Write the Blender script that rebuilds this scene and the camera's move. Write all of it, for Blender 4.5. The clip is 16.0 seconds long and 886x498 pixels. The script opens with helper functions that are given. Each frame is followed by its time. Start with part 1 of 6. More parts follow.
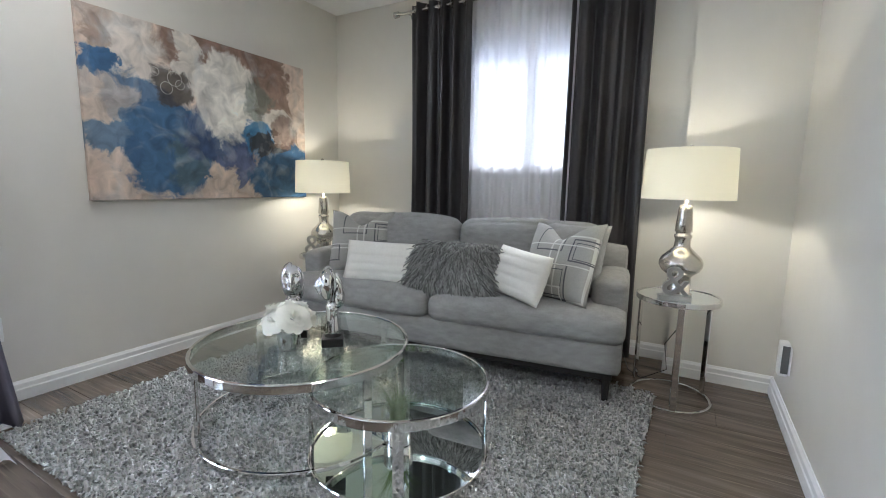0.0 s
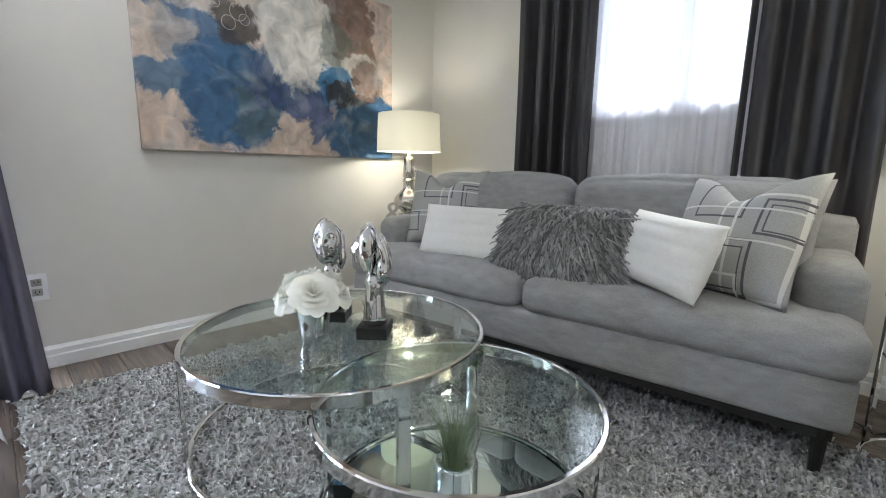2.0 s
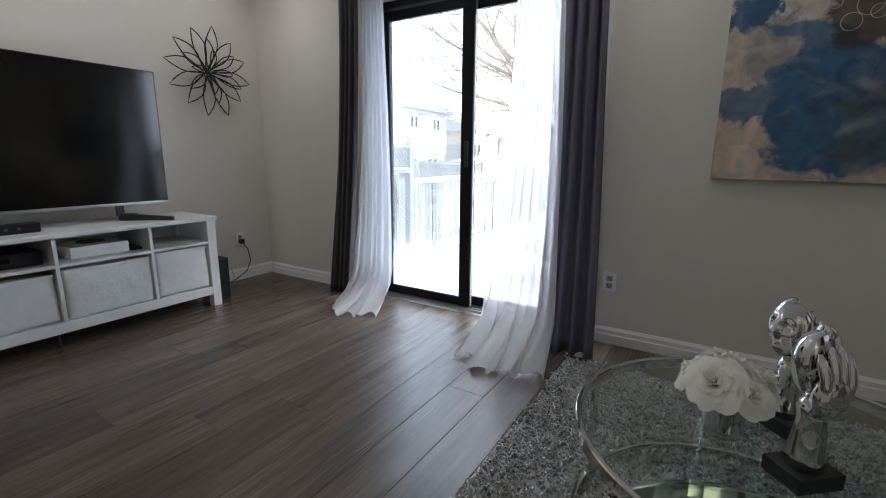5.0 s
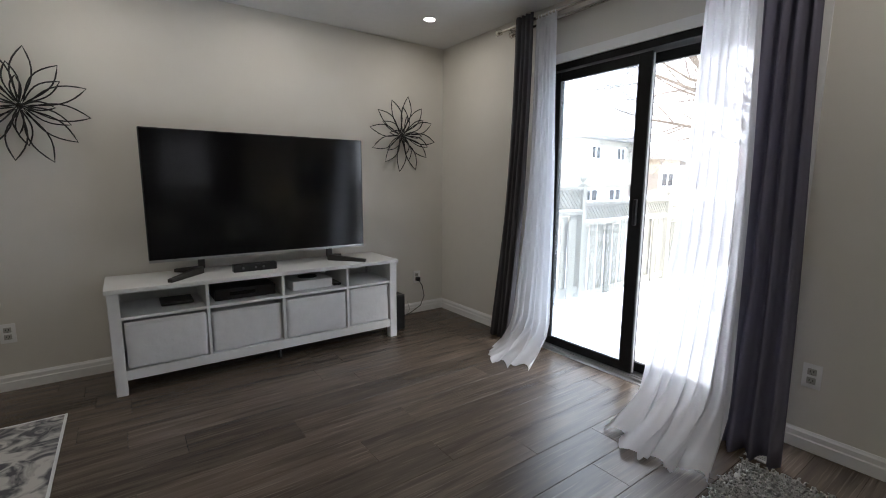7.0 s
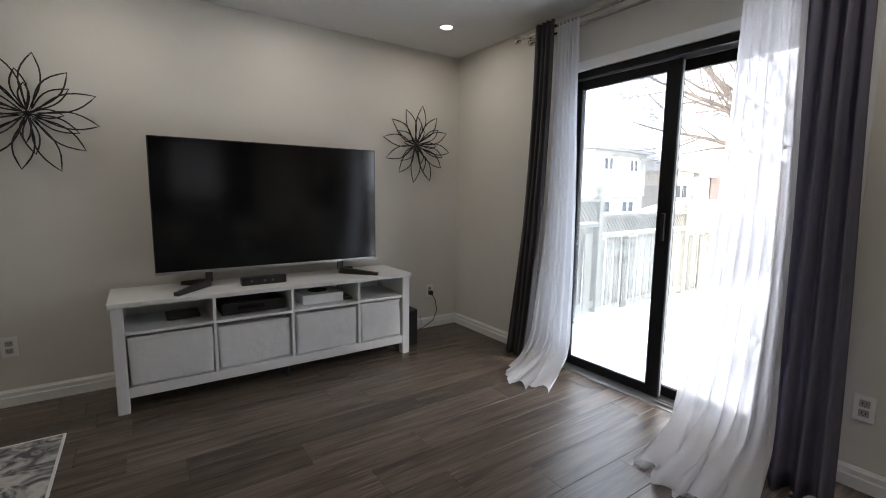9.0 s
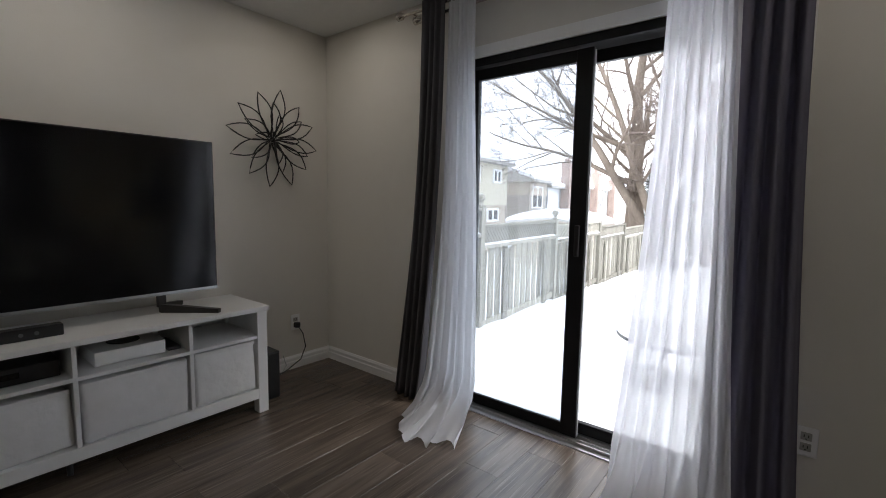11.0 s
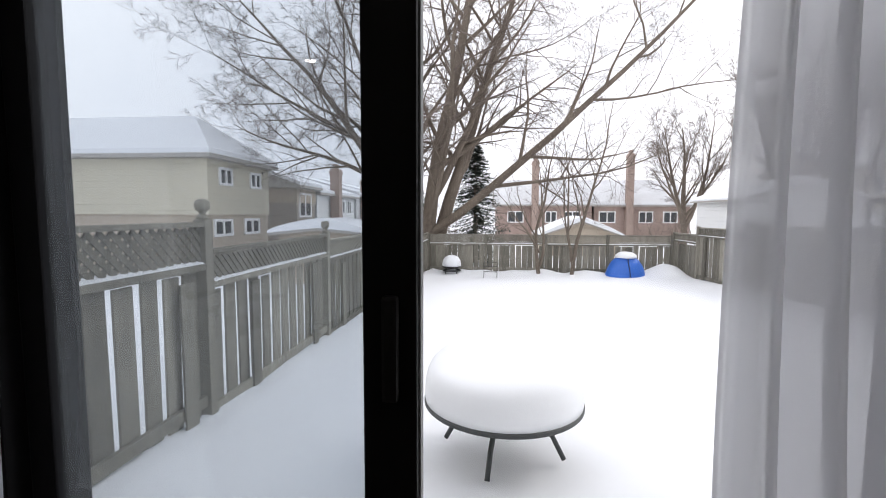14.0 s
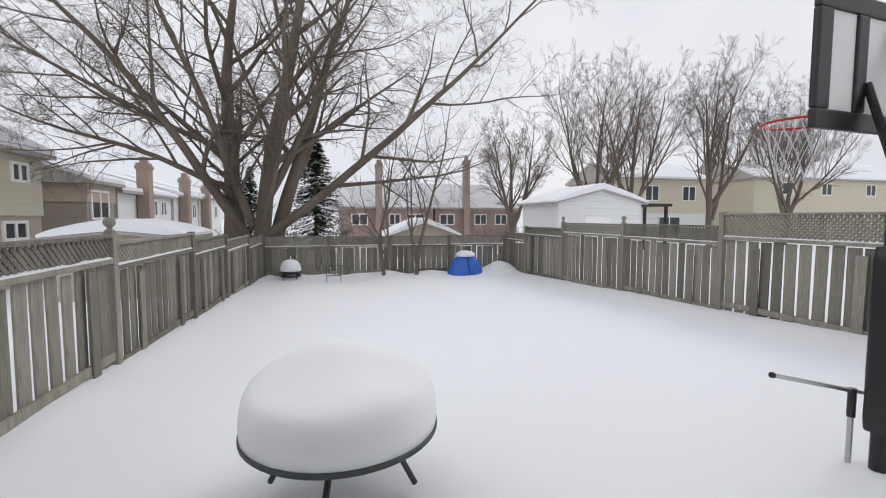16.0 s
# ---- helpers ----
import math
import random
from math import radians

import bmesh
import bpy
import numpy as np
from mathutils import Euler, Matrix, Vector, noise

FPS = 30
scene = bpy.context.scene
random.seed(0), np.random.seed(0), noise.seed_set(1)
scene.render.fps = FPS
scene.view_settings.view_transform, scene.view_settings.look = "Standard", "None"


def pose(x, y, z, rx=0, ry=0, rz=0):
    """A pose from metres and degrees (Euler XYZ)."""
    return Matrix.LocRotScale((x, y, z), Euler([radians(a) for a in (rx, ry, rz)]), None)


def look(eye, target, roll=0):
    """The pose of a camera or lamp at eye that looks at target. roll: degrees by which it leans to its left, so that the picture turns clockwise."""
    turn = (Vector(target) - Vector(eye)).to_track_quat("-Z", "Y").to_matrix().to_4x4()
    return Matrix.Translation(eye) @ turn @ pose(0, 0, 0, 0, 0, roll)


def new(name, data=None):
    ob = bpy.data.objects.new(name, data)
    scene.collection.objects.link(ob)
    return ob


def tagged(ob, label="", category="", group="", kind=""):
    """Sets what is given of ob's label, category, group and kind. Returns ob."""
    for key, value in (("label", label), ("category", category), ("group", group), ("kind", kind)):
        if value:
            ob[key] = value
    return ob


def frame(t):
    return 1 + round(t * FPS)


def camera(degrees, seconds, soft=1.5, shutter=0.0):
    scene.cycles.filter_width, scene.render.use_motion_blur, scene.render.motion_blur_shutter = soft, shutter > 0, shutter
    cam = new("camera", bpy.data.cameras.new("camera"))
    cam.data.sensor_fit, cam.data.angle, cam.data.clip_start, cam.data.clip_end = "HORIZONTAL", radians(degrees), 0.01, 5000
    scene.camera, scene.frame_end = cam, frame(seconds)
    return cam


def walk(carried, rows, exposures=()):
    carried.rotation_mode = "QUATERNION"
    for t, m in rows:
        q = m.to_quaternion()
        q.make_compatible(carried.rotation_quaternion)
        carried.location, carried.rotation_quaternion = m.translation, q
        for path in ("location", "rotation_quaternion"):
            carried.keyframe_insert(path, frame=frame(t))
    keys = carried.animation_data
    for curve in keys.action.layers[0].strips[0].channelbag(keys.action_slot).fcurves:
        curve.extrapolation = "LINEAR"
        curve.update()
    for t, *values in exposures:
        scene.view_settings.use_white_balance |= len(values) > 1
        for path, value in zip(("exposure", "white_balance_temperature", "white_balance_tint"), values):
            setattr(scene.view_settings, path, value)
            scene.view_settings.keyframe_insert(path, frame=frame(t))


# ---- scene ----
cam = camera(89.9, 16.0, soft=1.0)
PATH = [
    (0, (2.7475, 2.2358, 1.0646), (1.8230, 3.8966, 0.7891), 1.1),
    (0.5, (2.7014, 2.4269, 1.0262), (1.7462, 4.0666, 0.7354), 1.1),
    (1, (2.6208, 2.5805, 0.9485), (1.5859, 4.1712, 0.6586), 1.1),
    (1.5, (2.5325, 2.7418, 0.9014), (1.3661, 4.2384, 0.6048), 1.1),
    (2, (2.4864, 2.8387, 0.8659), (1.1654, 4.1923, 0.5366), 0.9),
    (2.5, (2.4490, 3.0173, 0.8534), (0.9226, 4.1261, 0.4954), 0.8),
    (3, (2.4614, 3.1104, 0.8419), (0.7200, 3.8275, 0.4666), 0.6),
    (3.5, (2.4950, 3.2045, 0.8698), (0.6384, 3.5050, 0.4819), 0.3),
    (4, (2.5373, 3.2774, 0.9168), (0.6624, 3.1306, 0.5299), 0.3),
    (4.5, (2.5421, 3.3360, 0.9744), (0.7565, 2.7494, 0.5827), 0.4),
    (5, (2.5459, 3.4013, 1.0387), (0.9437, 2.4173, 0.6499), 0.5),
    (5.2, (2.5488, 3.4262, 1.0723), (1.0243, 2.3242, 0.6902), 0.4),
    (7.3, (2.5229, 3.5174, 1.2442), (1.4285, 1.9632, 0.9715), 0.4),
    (7.5, (2.5238, 3.5165, 1.2480), (1.4352, 1.9574, 0.9850), 0.4),
    (8, (2.5085, 3.5069, 1.2384), (1.4381, 1.9306, 0.9965), 0.5),
    (8.2, (2.5152, 3.4982, 1.2480), (1.4458, 1.9219, 1.0061), 0.6),
    (10.3, (2.2968, 3.0756, 1.2319), (1.0092, 1.5627, 1.0011), 0.71),
    (10.5, (2.2515, 3.0240, 1.2353), (0.8833, 1.5822, 1.0140), 0.78),
    (11, (2.1314, 2.8545, 1.2381), (0.5769, 1.6128, 1.0331), 1),
    (11.5, (1.9597, 2.6946, 1.2606), (0.2682, 1.6452, 1.0670), 0.73),
    (12, (1.7238, 2.5795, 1.2392), (-0.0658, 1.7060, 1.0543), 0.34),
    (12.5, (1.4633, 2.4553, 1.2802), (-0.3907, 1.7279, 1.0977), 0.53),
    (13, (1.1450, 2.3210, 1.2521), (-0.7459, 1.7046, 1.0803), 0.38),
    (13.5, (0.8560, 2.2150, 1.2580), (-0.9996, 1.7550, 1.1025), 0.4),
    (14, (0.5900, 2.1740, 1.2605), (-1.2945, 1.8470, 1.1078), 0.2),
    (14.5, (0.4493, 2.1994, 1.2432), (-1.4534, 1.9920, 1.1011), 0.2),
    (15, (0.2726, 2.1907, 1.2269), (-1.6416, 2.1686, 1.0915), 0.1),
    (15.5, (0.1805, 2.1907, 1.1750), (-1.7232, 2.3971, 1.0416), 0),
    (16, (0.1355, 2.2165, 1.1587), (-1.7509, 2.5467, 1.0234), 0.1),
]
EXPOSURES = [(0, 4.75, 5550, 9), (2, 4.88, 5550, 9), (3, 4.9, 5650, 10), (3.5, 4.75, 5700, 10), (4, 4.2, 5700, 10), (4.5, 3.68, 5750, 10), (5, 3.3, 5850, 10), (7.5, 3.22, 6250, 11), (10.5, 2.78, 6350, 12), (11.5, 2.25, 6400, 12), (12.5, 1.6, 6500, 13), (13.5, 1.1, 6600, 14), (15, 0.38, 6600, 13), (16, 0.16, 6600, 13)]
walk(cam, [(t, look(eye, target, roll)) for t, eye, target, roll in PATH], EXPOSURES)

# ---------- sky, sun and lamps ----------
world = bpy.data.worlds.new("winter_sky")
scene.world = world
world.use_nodes = True
wn = world.node_tree.nodes
wl = world.node_tree.links
sky = wn.new("ShaderNodeTexSky")
sky.sky_type = "NISHITA"
sky.sun_disc = False
sky.sun_elevation, sky.sun_rotation = radians(32), radians(200)
sky.air_density, sky.dust_density = 2.0, 6.0
desat = wn.new("ShaderNodeHueSaturation")
desat.inputs["Saturation"].default_value = 0.12
cloud = wn.new("ShaderNodeTexNoise")
cloud.inputs["Scale"].default_value = 1.6
cloud.inputs["Detail"].default_value = 4
cramp = wn.new("ShaderNodeValToRGB")
cramp.color_ramp.elements[0].position, cramp.color_ramp.elements[0].color = 0.3, (7.6, 7.9, 8.7, 1)
cramp.color_ramp.elements[1].position, cramp.color_ramp.elements[1].color = 0.75, (10.2, 10.2, 10.6, 1)
wmix = wn.new("ShaderNodeMix")
wmix.data_type = "RGBA"
wmix.inputs[0].default_value = 0.88
wl.new(sky.outputs[0], desat.inputs["Color"])
wl.new(cloud.outputs["Fac"], cramp.inputs[0])
wl.new(desat.outputs[0], wmix.inputs[6])
wl.new(cramp.outputs[0], wmix.inputs[7])
wl.new(wmix.outputs[2], wn["Background"].inputs["Color"])
wn["Background"].inputs["Strength"].default_value = 0.1

sun = new("sun", bpy.data.lights.new("sun", "SUN"))
sun.data.energy, sun.data.angle, sun.data.color = 0.5, radians(25), (1.0, 0.97, 0.92)
sun.matrix_world = look((-6, 14, 14), (0, 0, 0))


def lamp(kind, name, place, power, colour, size=0.03, target=None):
    data = bpy.data.lights.new(name, kind)
    data.energy, data.color = power, colour
    if kind == "POINT":
        data.shadow_soft_size = size
    else:
        data.shape, data.size = "DISK", size
    ob = new(name, data)
    ob.matrix_world = look(place, target) if target else Matrix.Translation(place)
    return ob


# ---------- materials ----------
def material(name, colour, rough=0.6, metal=0.0, vary=0.12, scale=8.0, bump=0.0, bump_scale=60.0, stretch=(1, 1, 1), sheen=0.0, random_tone=0.0, spec=0.5, island=0.0):
    """A surface with tone variation at two scales and a fine relief."""
    m = bpy.data.materials.new(name)
    m.use_nodes = True
    n, l = m.node_tree.nodes, m.node_tree.links
    b = n["Principled BSDF"]
    b.inputs["Roughness"].default_value, b.inputs["Metallic"].default_value = rough, metal
    b.inputs["Sheen Weight"].default_value = sheen
    b.inputs["Specular IOR Level"].default_value = spec
    co = n.new("ShaderNodeTexCoord")
    mp = n.new("ShaderNodeMapping")
    mp.inputs["Scale"].default_value = stretch
    l.new(co.outputs["Object"], mp.inputs["Vector"])
    big, fine = n.new("ShaderNodeTexNoise"), n.new("ShaderNodeTexNoise")
    big.inputs["Scale"].default_value, big.inputs["Detail"].default_value = scale * 0.25, 3
    fine.inputs["Scale"].default_value, fine.inputs["Detail"].default_value = scale * 3, 5
    for t in (big, fine):
        l.new(mp.outputs[0], t.inputs["Vector"])
    add = n.new("ShaderNodeMath")
    add.operation = "ADD"
    l.new(big.outputs["Fac"], add.inputs[0])
    l.new(fine.outputs["Fac"], add.inputs[1])
    ramp = n.new("ShaderNodeMapRange")
    ramp.inputs["From Min"].default_value, ramp.inputs["From Max"].default_value = 0.6, 1.4
    ramp.inputs["To Min"].default_value, ramp.inputs["To Max"].default_value = 1 - vary, 1 + vary
    l.new(add.outputs[0], ramp.inputs["Value"])
    tone = ramp.outputs[0]
    if random_tone:
        info = n.new("ShaderNodeObjectInfo")
        r2 = n.new("ShaderNodeMapRange")
        r2.inputs["To Min"].default_value, r2.inputs["To Max"].default_value = 1 - random_tone, 1 + random_tone
        l.new(info.outputs["Random"], r2.inputs["Value"])
        mul = n.new("ShaderNodeMath")
        mul.operation = "MULTIPLY"
        l.new(tone, mul.inputs[0])
        l.new(r2.outputs[0], mul.inputs[1])
        tone = mul.outputs[0]
    if island:
        geo, r3, m3 = n.new("ShaderNodeNewGeometry"), n.new("ShaderNodeMapRange"), n.new("ShaderNodeMath")
        r3.inputs["To Min"].default_value, r3.inputs["To Max"].default_value = 1 - island, 1 + island
        l.new(geo.outputs["Random Per Island"], r3.inputs["Value"])
        m3.operation = "MULTIPLY"
        l.new(tone, m3.inputs[0])
        l.new(r3.outputs[0], m3.inputs[1])
        tone = m3.outputs[0]
    sc = n.new("ShaderNodeVectorMath")
    sc.operation = "SCALE"
    sc.inputs[0].default_value = colour
    l.new(tone, sc.inputs["Scale"])
    l.new(sc.outputs[0], b.inputs["Base Color"])
    if bump:
        bn, bu = n.new("ShaderNodeTexNoise"), n.new("ShaderNodeBump")
        bn.inputs["Scale"].default_value, bn.inputs["Detail"].default_value = bump_scale, 4
        bu.inputs["Strength"].default_value, bu.inputs["Distance"].default_value = bump, 0.01
        l.new(mp.outputs[0], bn.inputs["Vector"])
        l.new(bn.outputs["Fac"], bu.inputs["Height"])
        l.new(bu.outputs[0], b.inputs["Normal"])
    return m


def glass_material(name, tint=(1, 1, 1), haze=0.0, gloss=1.0):
    """A thin pane: clear, with Fresnel gloss, and a share of haze."""
    m = bpy.data.materials.new(name)
    m.use_nodes = True
    n, l = m.node_tree.nodes, m.node_tree.links
    n.remove(n["Principled BSDF"])
    out = n["Material Output"]
    tr, gl, fr, mx = n.new("ShaderNodeBsdfTransparent"), n.new("ShaderNodeBsdfGlossy"), n.new("ShaderNodeLayerWeight"), n.new("ShaderNodeMixShader")
    tr.inputs["Color"].default_value = (*tint, 1)
    gl.inputs["Roughness"].default_value = 0.01
    gl.inputs["Color"].default_value = (gloss, gloss, gloss, 1)
    fr.inputs["Blend"].default_value = 0.5
    pw, ml = n.new("ShaderNodeMath"), n.new("ShaderNodeMath")
    pw.operation, pw.inputs[1].default_value = "POWER", 4.0
    ml.operation, ml.inputs[1].default_value, ml.inputs[2].default_value = "MULTIPLY_ADD", 0.75, 0.03
    l.new(fr.outputs["Facing"], pw.inputs[0])
    l.new(pw.outputs[0], ml.inputs[0])
    l.new(ml.outputs[0], mx.inputs[0])
    last = tr.outputs[0]
    if haze:
        tl, m2 = n.new("ShaderNodeBsdfTranslucent"), n.new("ShaderNodeMixShader")
        tl.inputs["Color"].default_value = (0.8, 0.86, 0.9, 1)
        co, sp, mist, ns = n.new("ShaderNodeTexCoord"), n.new("ShaderNodeSeparateXYZ"), n.new("ShaderNodeMapRange"), n.new("ShaderNodeTexNoise")
        ns.inputs["Scale"].default_value = 2.5
        wob = n.new("ShaderNodeMath")
        wob.operation, wob.inputs[1].default_value = "MULTIPLY_ADD", 0.25
        mist.interpolation_type = "SMOOTHSTEP"
        mist.inputs["From Min"].default_value, mist.inputs["From Max"].default_value = 0.18, 0.72
        mist.inputs["To Min"].default_value, mist.inputs["To Max"].default_value = 0.42, haze
        l.new(co.outputs["Object"], sp.inputs[0])
        l.new(co.outputs["Object"], ns.inputs["Vector"])
        l.new(ns.outputs["Fac"], wob.inputs[0])
        l.new(sp.outputs[2], wob.inputs[2])
        l.new(wob.outputs[0], mist.inputs["Value"])
        l.new(mist.outputs[0], m2.inputs[0])
        l.new(tr.outputs[0], m2.inputs[1])
        l.new(tl.outputs[0], m2.inputs[2])
        last = m2.outputs[0]
    l.new(last, mx.inputs[1])
    l.new(gl.outputs[0], mx.inputs[2])
    l.new(mx.outputs[0], out.inputs["Surface"])
    return m


def cloth_material(name, colour, through_share, clear=0.0, weave=900.0):
    """Thin cloth: part of the light is scattered through it, part passes between the threads."""
    m = bpy.data.materials.new(name)
    m.use_nodes = True
    n, l = m.node_tree.nodes, m.node_tree.links
    n.remove(n["Principled BSDF"])
    df, tl, mx = n.new("ShaderNodeBsdfDiffuse"), n.new("ShaderNodeBsdfTranslucent"), n.new("ShaderNodeMixShader")
    no, bu, co = n.new("ShaderNodeTexNoise"), n.new("ShaderNodeBump"), n.new("ShaderNodeTexCoord")
    no.inputs["Scale"].default_value = weave
    bu.inputs["Strength"].default_value = 0.2
    bu.inputs["Distance"].default_value = 0.002
    l.new(co.outputs["Object"], no.inputs["Vector"])
    l.new(no.outputs["Fac"], bu.inputs["Height"])
    l.new(bu.outputs[0], df.inputs["Normal"])
    for s in (df, tl):
        s.inputs["Color"].default_value = (*colour, 1)
    mx.inputs[0].default_value = through_share
    l.new(df.outputs[0], mx.inputs[1])
    l.new(tl.outputs[0], mx.inputs[2])
    last = mx.outputs[0]
    if clear:
        tr, m2 = n.new("ShaderNodeBsdfTransparent"), n.new("ShaderNodeMixShader")
        m2.inputs[0].default_value = clear
        l.new(last, m2.inputs[1])
        l.new(tr.outputs[0], m2.inputs[2])
        last = m2.outputs[0]
    l.new(last, n["Material Output"].inputs["Surface"])
    return m


def glow_material(name, colour, strength):
    m = bpy.data.materials.new(name)
    m.use_nodes = True
    b = m.node_tree.nodes["Principled BSDF"]
    b.inputs["Emission Color"].default_value, b.inputs["Emission Strength"].default_value = (*colour, 1), strength
    b.inputs["Base Color"].default_value = (*colour, 1)
    return m


WALL = material("wall_paint", (0.73, 0.705, 0.648), 0.75, vary=0.02, scale=3, bump=0.06, bump_scale=220)
CEIL = material("ceiling_paint", (0.78, 0.78, 0.77), 0.85, vary=0.03, scale=6, bump=0.25, bump_scale=160)
TRIM = material("white_trim", (0.86, 0.86, 0.85), 0.4, vary=0.02)
CHROME = material("chrome", (0.78, 0.77, 0.76), 0.06, 1.0, vary=0.03)
SATIN = material("brushed_nickel", (0.60, 0.57, 0.53), 0.24, 1.0, vary=0.06, stretch=(1, 1, 30))
BLACK = material("black_plastic", (0.012, 0.012, 0.013), 0.35, vary=0.1)
BLACK_ALU = material("black_aluminium", (0.007, 0.007, 0.008), 0.55, vary=0.2, spec=0.25)
# grey that stands for daylight catching the black stile's side
LIT_EDGE = material("lit_edge_grey", (0.22, 0.22, 0.22), 0.5, vary=0.1)
ALU = material("bare_aluminium", (0.5, 0.5, 0.5), 0.35, 1.0, vary=0.08)
SOFA_CLOTH = material("grey_tweed", (0.30, 0.296, 0.288), 0.95, vary=0.26, scale=60, bump=0.45, bump_scale=300, stretch=(1, 1, 2.6), sheen=0.15, spec=0.2)
LEG_WOOD = material("black_stained_wood", (0.012, 0.011, 0.010), 0.45, vary=0.2)
CREAM_PLUSH = material("cream_plush", (0.74, 0.72, 0.66), 1.0, vary=0.06, scale=30, bump=0.5, bump_scale=260, sheen=0.3, spec=0.1)
WHITE_LACQUER = material("white_lacquer", (0.76, 0.76, 0.75), 0.35, vary=0.02)
WHITE_CANVAS = material("white_canvas", (0.74, 0.74, 0.74), 0.9, vary=0.06, scale=5, bump=0.9, bump_scale=13)
RUG = material("shag_pile", (0.46, 0.46, 0.445), 1.0, vary=0.16, scale=7, sheen=0.1, spec=0.05, island=0.22)
FRINGE = material("grey_fringe", (0.20, 0.20, 0.188), 0.85, vary=0.3, scale=14, sheen=0.1, spec=0.3, island=0.6)
GLASS = glass_material("clear_glass", (0.98, 0.99, 0.985), gloss=0.12)
TABLE_GLASS = glass_material("table_glass", (0.90, 0.95, 0.935))
HAZY_GLASS = glass_material("misted_glass", (0.70, 0.735, 0.755), haze=0.04)
# north panes darkened to cut the daylight, so the frame shows through the sheer
WINDOW_GLASS = glass_material("dimmed_window_glass", (0.21, 0.21, 0.215))
MIRROR = material("mirror", (0.80, 0.84, 0.84), 0.01, 1.0, vary=0.01)
SHEER = cloth_material("white_sheer", (0.86, 0.86, 0.885), 0.50, clear=0.12)
WINDOW_SHEER = cloth_material("white_voile", (0.93, 0.93, 0.97), 0.40, clear=0.34)
# patio-door drapes: a lilac-lit tone, then a copy darkened to stand for shade
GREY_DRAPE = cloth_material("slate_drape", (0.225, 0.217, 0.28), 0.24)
SHADOW_DRAPE = cloth_material("shaded_grey_drape", (0.125, 0.12, 0.13), 0.10)
DARK_DRAPE = material("charcoal_satin_drape", (0.042, 0.039, 0.042), 0.36, vary=0.12, scale=10, bump=0.08, bump_scale=500, stretch=(1, 1, 0.08), sheen=0.05)
SHADE = cloth_material("ivory_linen_shade", (0.84, 0.805, 0.66), 0.115)
PETAL = cloth_material("ivory_petal", (0.95, 0.945, 0.87), 0.22, weave=120)
LEAF = material("grass_blade", (0.10, 0.17, 0.045), 0.5, vary=0.3, scale=30)
SCREEN = material("dark_screen", (0.006, 0.006, 0.007), 0.12, vary=0.02)
WIRE = material("black_iron_wire", (0.012, 0.011, 0.011), 0.5, vary=0.2)
SNOW = material("snow", (0.86, 0.875, 0.90), 0.9, vary=0.02, scale=2, bump=0.25, bump_scale=14, spec=0.1)
FENCE_WOOD = material("weathered_fence", (0.235, 0.222, 0.188), 0.9, vary=0.4, scale=5, bump=0.4, bump_scale=30, stretch=(5, 5, 0.5), random_tone=0.32, spec=0.1)
ROOF_SNOW_THIN = material("thin_roof_snow", (0.60, 0.61, 0.63), 0.9, vary=0.22, scale=2.5, bump=0.3, bump_scale=8, spec=0.1)
BARK = material("bark", (0.175, 0.145, 0.118), 0.95, vary=0.35, scale=3, bump=0.8, bump_scale=7, stretch=(2.5, 2.5, 0.5), spec=0.1)
TWIG = material("twig_bark", (0.145, 0.12, 0.104), 0.95, vary=0.3, scale=2, spec=0.1)
NEEDLE = material("spruce_needles", (0.035, 0.05, 0.035), 0.8, vary=0.3, scale=3)
RED_PAINT = material("red_paint", (0.45, 0.03, 0.03), 0.4, vary=0.1)
NET = material("white_cord", (0.62, 0.62, 0.62), 0.9, vary=0.1)
BLUE_PLASTIC = material("blue_plastic", (0.03, 0.14, 0.55), 0.4, vary=0.12, scale=3)
TABLE_METAL = material("grey_green_metal", (0.045, 0.05, 0.05), 0.5, vary=0.2)
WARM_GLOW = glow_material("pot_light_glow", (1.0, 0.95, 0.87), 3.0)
BULB = glow_material("bulb_glow", (1.0, 0.85, 0.6), 2.0)
# both bricks are paled: the haze of falling snow is mixed into their colour
FIRE_BRICK = material("hazed_chimney_brick", (0.36, 0.275, 0.235), 0.9, vary=0.25, scale=6, bump=0.4, bump_scale=10)
RED_BRICK = material("hazed_house_brick", (0.36, 0.27, 0.235), 0.9, vary=0.25, scale=4, bump=0.4, bump_scale=9)
PANE_DARK = material("far_pane", (0.05, 0.055, 0.06), 0.15, vary=0.2, scale=2)


def siding(name, colour, pitch=0.19):
    """Lapped siding: shallow shadow lines at the pitch of the boards."""
    m = material(name, colour, 0.7, vary=0.06, scale=1.2)
    n, l = m.node_tree.nodes, m.node_tree.links
    co, sep, fr, bu = n.new("ShaderNodeTexCoord"), n.new("ShaderNodeSeparateXYZ"), n.new("ShaderNodeMath"), n.new("ShaderNodeBump")
    sc = n.new("ShaderNodeMath")
    sc.operation, sc.inputs[1].default_value = "DIVIDE", pitch
    fr.operation = "FRACT"
    bu.inputs["Strength"].default_value, bu.inputs["Distance"].default_value = 1.0, 0.03
    bu.invert = True
    l.new(co.outputs["Object"], sep.inputs[0])
    l.new(sep.outputs[2], sc.inputs[0])
    l.new(sc.outputs[0], fr.inputs[0])
    l.new(fr.outputs[0], bu.inputs["Height"])
    l.new(bu.outputs[0], n["Principled BSDF"].inputs["Normal"])
    return m


CREAM_SIDING = siding("cream_siding", (0.62, 0.57, 0.45))
TAN_SIDING = siding("tan_siding", (0.46, 0.39, 0.31))
GREY_SIDING = siding("grey_brown_siding", (0.33, 0.29, 0.25))
